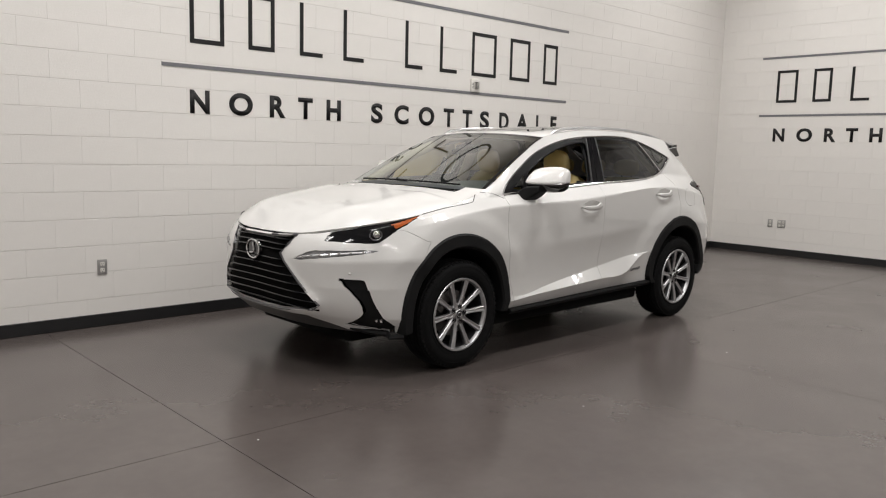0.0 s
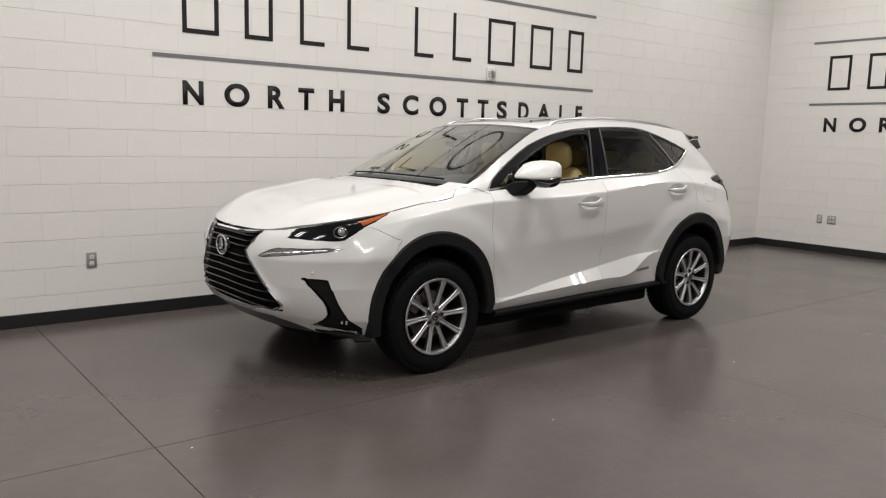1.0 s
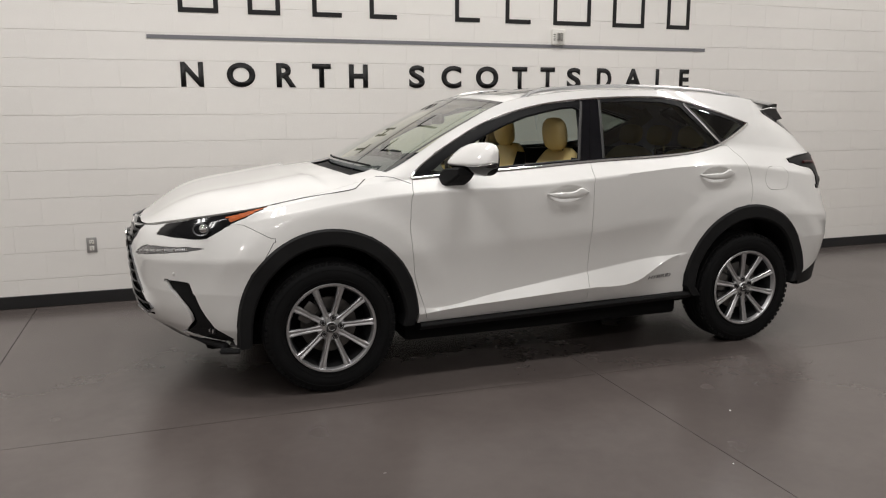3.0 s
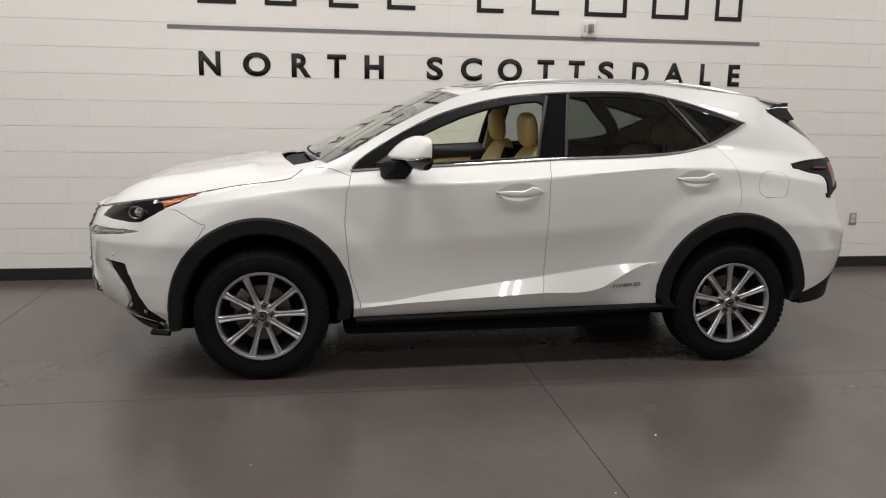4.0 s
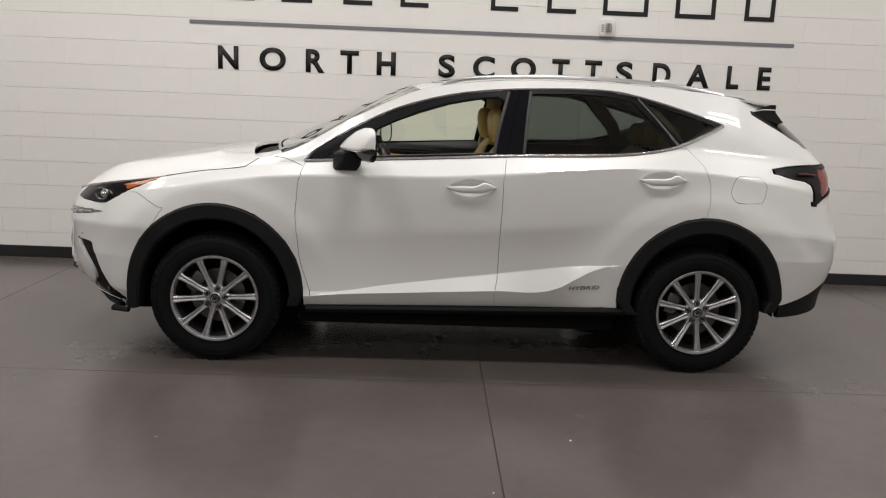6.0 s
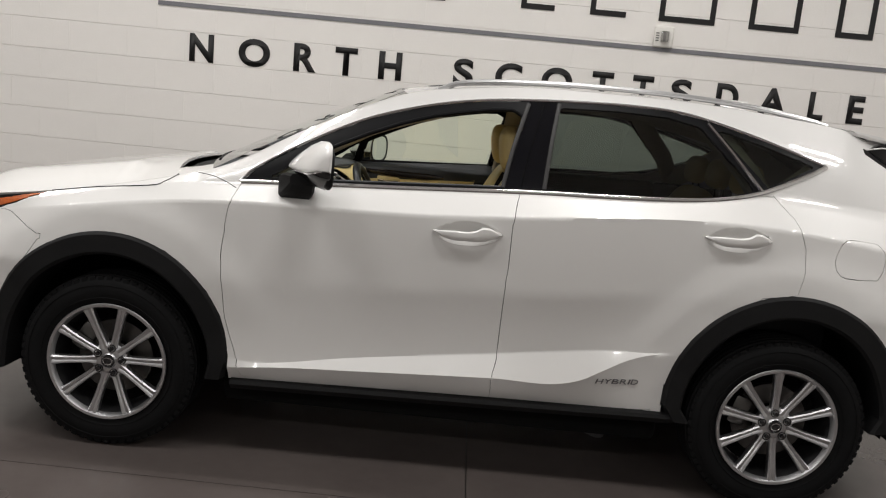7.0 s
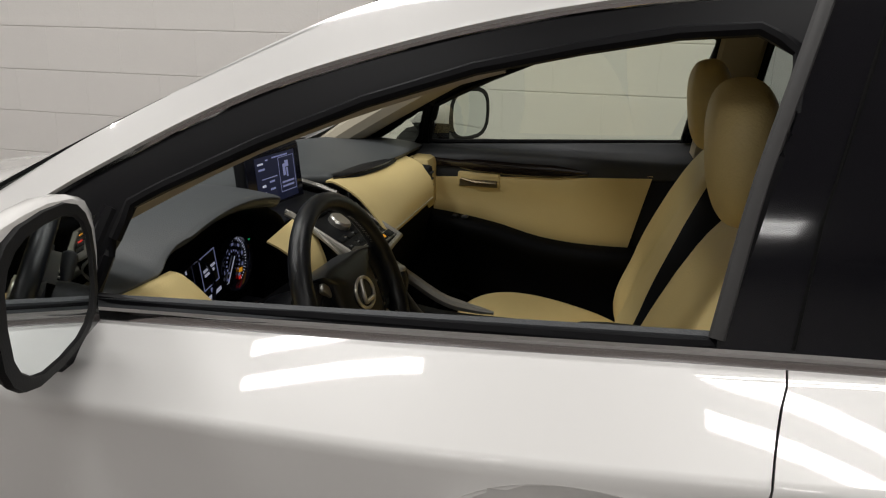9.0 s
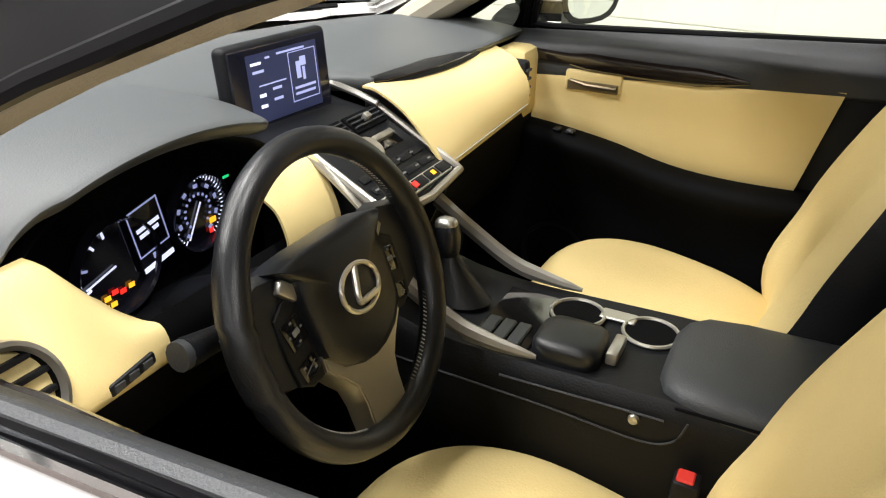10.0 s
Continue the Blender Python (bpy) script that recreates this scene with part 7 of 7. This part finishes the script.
def front_seat(y0, dx=0.0, name="front_seat", low=0.0):
    seat = new(name)
    seat.parent = car
    seat["label"] = "beige leather front seat with headrest"
    cushion("seat_cushion", M_BEIGE, seat, -0.09 + dx + low, y0, 0.668 - low, 0.270, 0.245, 0.090, m=Matrix.Rotation(radians(11), 4, "Y"), e=2.45, dip=0.10, label="beige leather seat cushion", n=28)
    seat_back("backrest", M_BEIGE, seat, y0, 0.126 + dx, 0.66, 16, 0.60, [(0, 0.20), (0.12, 0.235), (0.45, 0.245), (0.7, 0.238), (0.88, 0.21), (0.96, 0.175), (1, 0.12)], [(0, 0.06), (0.1, 0.105), (0.4, 0.11), (0.7, 0.085), (0.92, 0.055), (1, 0.02)], "beige leather backrest")
    cushion("headrest", M_BEIGE, seat, 0.238 + dx, y0, 1.320, 0.050, 0.120, 0.102, m=Matrix.Rotation(radians(-7), 4, "Y"), e=2.7, label="beige headrest", n=20)
    for s in (-1, 1):
        bm = bm_new()
        tube(bm, [(0.285 + dx, y0 + s * 0.055, 1.17), (0.25 + dx, y0 + s * 0.055, 1.30)], 0.0065, 8)
        part("headrest_post", bm, M_CHROME, seat, "chrome post")
    bm = bm_new()
    box(bm, -0.24 + dx, 0.20 + dx, y0 - 0.20, y0 + 0.20, 0.38, 0.61, 0.03, 2)
    part("seat_base", bm, M_CARPET, seat, "black seat base")
    bm = bm_new()
    tube(bm, [(-0.045 + dx + low, y0 + q, 0.748 - low - 0.35 * max(0.0, abs(q) - 0.10) ** 1.5) for q in np.linspace(-0.215, -0.11, 9)], 0.0013, 5)
    part("seat_seam", bm, M_BEIGE, seat, "fine cross seam")
    return seat


front_seat(-0.385, -0.035, low=0.004)
front_seat(0.365, -0.04)
bm = bm_new()
box(bm, -0.022, 0.012, -0.195, -0.160, 0.70, 0.782, 0.006, 2)
bk = part("belt_buckle", bm, M_CABIN, car, "black seat belt buckle")
bm = bm_new()
box(bm, -0.018, 0.004, -0.190, -0.166, 0.780, 0.7855, 0.002, 1)
part("buckle_button", bm, M_BUCKLE, bk, "red release button")

# rear bench
bench = new("rear_seat")
bench.parent = car
bench["label"] = "beige leather rear bench with three headrests"
for y in (-0.34, 0.34):
    cushion("seat_cushion", M_BEIGE, bench, 0.88, y, 0.70, 0.25, 0.30, 0.085, m=Matrix.Rotation(radians(6), 4, "Y"), e=3.2, dip=0.2)
    cushion("backrest", M_BEIGE, bench, 1.17, y, 0.94, 0.07, 0.30, 0.27, m=Matrix.Rotation(radians(20), 4, "Y"), e=3.4)
for y in (-0.36, 0.0, 0.36):
    cushion("headrest", M_BEIGE, bench, 1.245, y, 1.285, 0.045, 0.125, 0.072, m=Matrix.Rotation(radians(10), 4, "Y"), e=2.8, n=16)
    for s in (-1, 1):
        bm = bm_new()
        tube(bm, [(1.255, y + s * 0.05, 1.14), (1.25, y + s * 0.05, 1.26)], 0.006, 8)
        part("headrest_post", bm, M_CHROME, bench, "chrome post")
bm = bm_new()
box(bm, 0.70, 1.10, -0.62, 0.62, 0.40, 0.64, 0.03, 2)
part("bench_base", bm, M_CARPET, bench)

# rear view mirror
rvm = new("rear_view_mirror")
rvm.parent = car
rvm["label"] = "black interior mirror below the headlining"
cushion("mirror_body", M_CABIN, rvm, -0.44, 0.0, 1.415, 0.022, 0.12, 0.036, e=3.0, n=14)
bm = bm_new()
tube(bm, [(-0.45, 0, 1.415), (-0.52, 0, 1.415)], 0.012, 8)
part("mirror_stem", bm, M_CABIN, rvm)
bm = bm_new()
box(bm, -0.565, -0.485, -0.05, 0.05, 1.372, 1.408, 0.012, 2)
part("sensor_box", bm, M_CABIN, rvm)


# ---------------------------------------------------------------- wall sign
def letter_mesh(ch, u0, u1, z0, z1, bold, depth=0.004):
    """One letter of the built-in font, fitted to the box, in the xz plane."""
    cu = bpy.data.curves.new("letter", "FONT")
    cu.body = ch
    cu.size = 1.0
    cu.offset = bold
    cu.extrude = 0.0
    cu.resolution_u = 6
    ob = new("letter", cu)
    dg = bpy.context.evaluated_depsgraph_get()
    me = bpy.data.meshes.new_from_object(ob.evaluated_get(dg))
    bpy.data.objects.remove(ob)
    bpy.data.curves.remove(cu)
    bm = bm_new()
    bm.from_mesh(me)
    bpy.data.meshes.remove(me)
    xs = [v.co.x for v in bm.verts]
    ys = [v.co.y for v in bm.verts]
    for v in bm.verts:
        v.co = Vector((u0 + (v.co.x - min(xs)) / (max(xs) - min(xs)) * (u1 - u0), 0, z0 + (v.co.y - min(ys)) / (max(ys) - min(ys)) * (z1 - z0)))
    bmesh.ops.recalc_face_normals(bm, faces=bm.faces[:])
    r = bmesh.ops.extrude_face_region(bm, geom=bm.faces[:])
    for v in r["geom"]:
        if isinstance(v, bmesh.types.BMVert):
            v.co.y += -depth
    fix_normals(bm)
    return bm


def outline_mark(u0, u1, z0, z1, s):
    """A plain frame of strokes in place of a trade name's letter."""
    bm = bm_new()
    for a in ((u0, u0 + s, z0, z1), (u0 + s, u1, z0, z0 + s)):
        box(bm, a[0], a[1], -0.004, 0, a[2], a[3])
    if u1 - u0 > 0.24:
        box(bm, u1 - s, u1, -0.004, 0, z0 + s, z1)
        box(bm, u0 + s, u1 - s, -0.004, 0, z1 - s, z1)
    return bm


WORDS = [("N", -1.953, -1.785), ("O", -1.612, -1.394), ("R", -1.230, -1.075), ("T", -0.945, -0.792), ("H", -0.643, -0.485),
         ("S", -0.130, 0.008), ("C", 0.157, 0.338), ("O", 0.473, 0.683), ("T", 0.815, 0.960), ("T", 1.090, 1.232), ("S", 1.354, 1.494),
         ("D", 1.660, 1.812), ("A", 1.945, 2.140), ("L", 2.287, 2.389), ("E", 2.549, 2.658)]
MARKS = [(-1.945, -1.650), (-1.430, -1.181), (-0.928, -0.690), (-0.460, -0.229), (0.281, 0.507), (0.745, 0.985), (1.205, 1.578), (1.804, 2.137), (2.381, 2.630)]


def wall_sign():
    sign = empty("wall_sign")
    for z in (2.002, 2.825):
        bm = bm_new()
        box(bm, -2.18, 2.82, -0.005, 0, z, z + 0.029)
        part("rule", bm, M_RULE, sign, "long thin grey rule", smooth=False)
    for ch, a, b in WORDS:
        part("letter", letter_mesh(ch, a, b, 1.646, 1.834, 0.034), M_INK, sign, smooth=False)
    for a, b in MARKS:
        part("mark", outline_mark(a, b, 2.20, 2.655, 0.036), M_INK, sign, "thin black stroke shape", smooth=False)
    bm = bm_new()
    ring = [(0.33 + 0.52 * math.cos(2 * PI * k / 64), -0.002, 3.45 + 0.36 * math.sin(2 * PI * k / 64)) for k in range(64)]
    tube(bm, ring, 0.03, 6, closed=True, flat=0.12, up=(0, 1, 0))
    part("ring", bm, M_INK, sign, "thin black oval ring")
    return tagged(sign, "black and grey lettering with thin rules on the wall", "wall sign", "wall signs")


sign = wall_sign()
sign.matrix_basis = pose(0, WALL_Y, 0)
# the same lettering on the side wall
copy_thing(sign, pose(WALL_X, -1.165, 0, 0, 0, -90))


def outlet(wide=False):
    """Flush plate with two sockets, front towards -y."""
    o = empty("wall_outlet")
    w = 0.058 if wide else 0.036
    bm = bm_new()
    box(bm, -w, w, -0.007, 0, -0.058, 0.058, 0.003, 2)
    part("cover_plate", bm, M_PLATE, o, "brushed steel cover plate")
    for c in ((-0.024, 0.024) if wide else (0,)):
        for zz in (-0.024, 0.024):
            bm = bm_new()
            box(bm, c - 0.016, c + 0.016, -0.010, -0.006, zz - 0.016, zz + 0.016, 0.004, 2)
            s = part("socket", bm, M_PLASTIC_W, o, "pale plastic socket")
            bm = bm_new()
            for dx in (-0.006, 0.006):
                box(bm, c + dx - 0.0012, c + dx + 0.0012, -0.0105, -0.0098, zz - 0.002, zz + 0.009)
            box(bm, c - 0.003, c + 0.003, -0.0105, -0.0098, zz - 0.012, zz - 0.007)
            part("slots", bm, M_SLOT, s, smooth=False)
    return tagged(o, "steel duplex power outlet low on the white wall", "power outlet", "power outlets")


o1 = outlet()
o1.matrix_basis = pose(-2.674, WALL_Y, 0.457)
copy_thing(o1, pose(3.923, WALL_Y, 0.457))
copy_thing(o1, pose(WALL_X, 0.727, 0.457, 0, 0, -90))
o2 = outlet(True)
o2.matrix_basis = pose(WALL_X, 0.56, 0.457, 0, 0, -90)


def alarm():
    """White strobe unit on the block wall."""
    a = empty("fire_alarm_strobe")
    bm = bm_new()
    box(bm, -0.065, 0.065, -0.028, 0, -0.07, 0.07, 0.012, 3)
    part("housing", bm, M_PLASTIC_W, a)
    bm = bm_new()
    box(bm, -0.022, 0.030, -0.052, -0.027, -0.035, 0.035, 0.008, 3)
    part("strobe_lens", bm, glass("clear_lens", (0.85, 0.85, 0.85)), a, "clear strobe lens")
    bm = bm_new()
    box(bm, -0.006, 0.012, -0.036, -0.0275, -0.028, 0.028, 0.002, 1)
    part("flash_tube", bm, M_PLATE, a)
    for k in range(4):
        bm = bm_new()
        box(bm, -0.054, -0.034, -0.0295, -0.0275, -0.03 + 0.016 * k, -0.024 + 0.016 * k)
        part("sounder_slot", bm, M_SLOT, a, smooth=False)
    return tagged(a, "small white fire alarm strobe on the wall", "fire alarm")


alarm().matrix_basis = pose(1.252, WALL_Y, 2.097)

# specks of grit on the floor
for sx, sy, r in ((0.488, -1.775, 0.006), (0.109, -2.263, 0.004), (-2.95, -1.18, 0.006)):
    bm = bm_new()
    bmesh.ops.create_icosphere(bm, subdivisions=1, radius=r)
    for v in bm.verts:
        v.co.z *= 0.35
    ob = tagged(part("paper_speck", bm, M_SPECK), "tiny white scrap lying on the concrete floor", "scrap", "scraps on the floor")
    ob.matrix_basis = pose(sx, sy, r * 0.35)



# ---------------------------------------------------------------- lettering on the rear door
def side_lettering():
    x0, step = 0.598, 0.0325
    grp = RDOOR[-1]
    for k, ch in enumerate("HYBRID"):
        wide = 0.006 if ch == "I" else 0.0275
        a = x0 + step * k - (0.021 if ch == "D" else 0.0)
        zb = 0.462 + 0.0009 * k
        bmx = letter_mesh(ch, a, a + wide, zb, zb + 0.021, 0.0, 0.0025)
        for v in bmx.verts:
            z = v.co.z
            v.co.x += (z - zb) * 0.25
            v.co.y = -(side_y(v.co.x, z) + 0.001) + v.co.y
        part("badge_letter", bmx, M_EDGE, grp, smooth=False)


side_lettering()


# ---------------------------------------------------------------- block faces
def block_mesh(w, h, d):
    """A block face with softened edges."""
    bm = bm_new()
    e, g = 0.0025, 0.0004      # softened edge along the beds, filled upright joints
    outer = [(-w / 2, -h / 2), (w / 2, -h / 2), (w / 2, h / 2), (-w / 2, h / 2)]
    inner = [(-w / 2 + g, -h / 2 + e), (w / 2 - g, -h / 2 + e), (w / 2 - g, h / 2 - e), (-w / 2 + g, h / 2 - e)]
    a = [bm.verts.new((u, 0.0, v)) for u, v in outer]
    b = [bm.verts.new((u, -d * 0.85, v)) for u, v in outer]
    c = [bm.verts.new((u, -d, v)) for u, v in inner]
    for p, q in ((a, b), (b, c)):
        for i in range(4):
            bm.faces.new((p[i], p[(i + 1) % 4], q[(i + 1) % 4], q[i]))
    bm.faces.new(c)
    return bm


BW, BH, GAP, GAPX, BD = 0.4064, 0.2032, 0.0025, 0.0004, 0.005
full_block = mesh_from(block_mesh(BW - GAPX, BH - GAP, BD), "block")
full_block.materials.append(M_WALL)


def lay_blocks(wall, length, near, place, shift):
    """Courses in running bond; the blocks within 'near' are single pieces, the rest one mesh."""
    rest = bm_new()
    count = 0
    for row in range(int(CEIL / BH)):
        z = 0.012 + (row + 0.5) * BH
        n = int(length / BW) + 2
        for k in range(-1, n):
            u = (k + 0.5 * (row % 2)) * BW + shift
            lo, hi = max(0.0, u - BW / 2), min(length, u + BW / 2)
            if hi - lo < 0.03:
                continue
            whole = hi - lo > BW - 0.001
            if whole and near(u, z) and count < 300:
                ob = new("block", full_block)
                ob.parent = wall
                ob.matrix_basis = place(u, z)
                count += 1
            else:
                t = block_mesh(hi - lo - GAPX, BH - GAP, BD)
                bmesh.ops.transform(t, matrix=place((lo + hi) / 2, z), verts=t.verts[:])
                tmp = mesh_from(t, "tmp")
                rest.from_mesh(tmp)
                bpy.data.meshes.remove(tmp)
    tagged(part("block_courses", rest, M_WALL, wall, smooth=False), kind="stuff")


lay_blocks(wall_north, WALL_X - X0, lambda u, z: -4.0 < u + X0 < 3.9 and z < 3.05, lambda u, z: pose(X0 + u, WALL_Y + 0.005, z), 0.328)
lay_blocks(wall_east, WALL_Y - Y0, lambda u, z: u < 3.2 and z < 3.2, lambda u, z: pose(WALL_X + 0.005, WALL_Y - u, z, 0, 0, -90), 0.203)
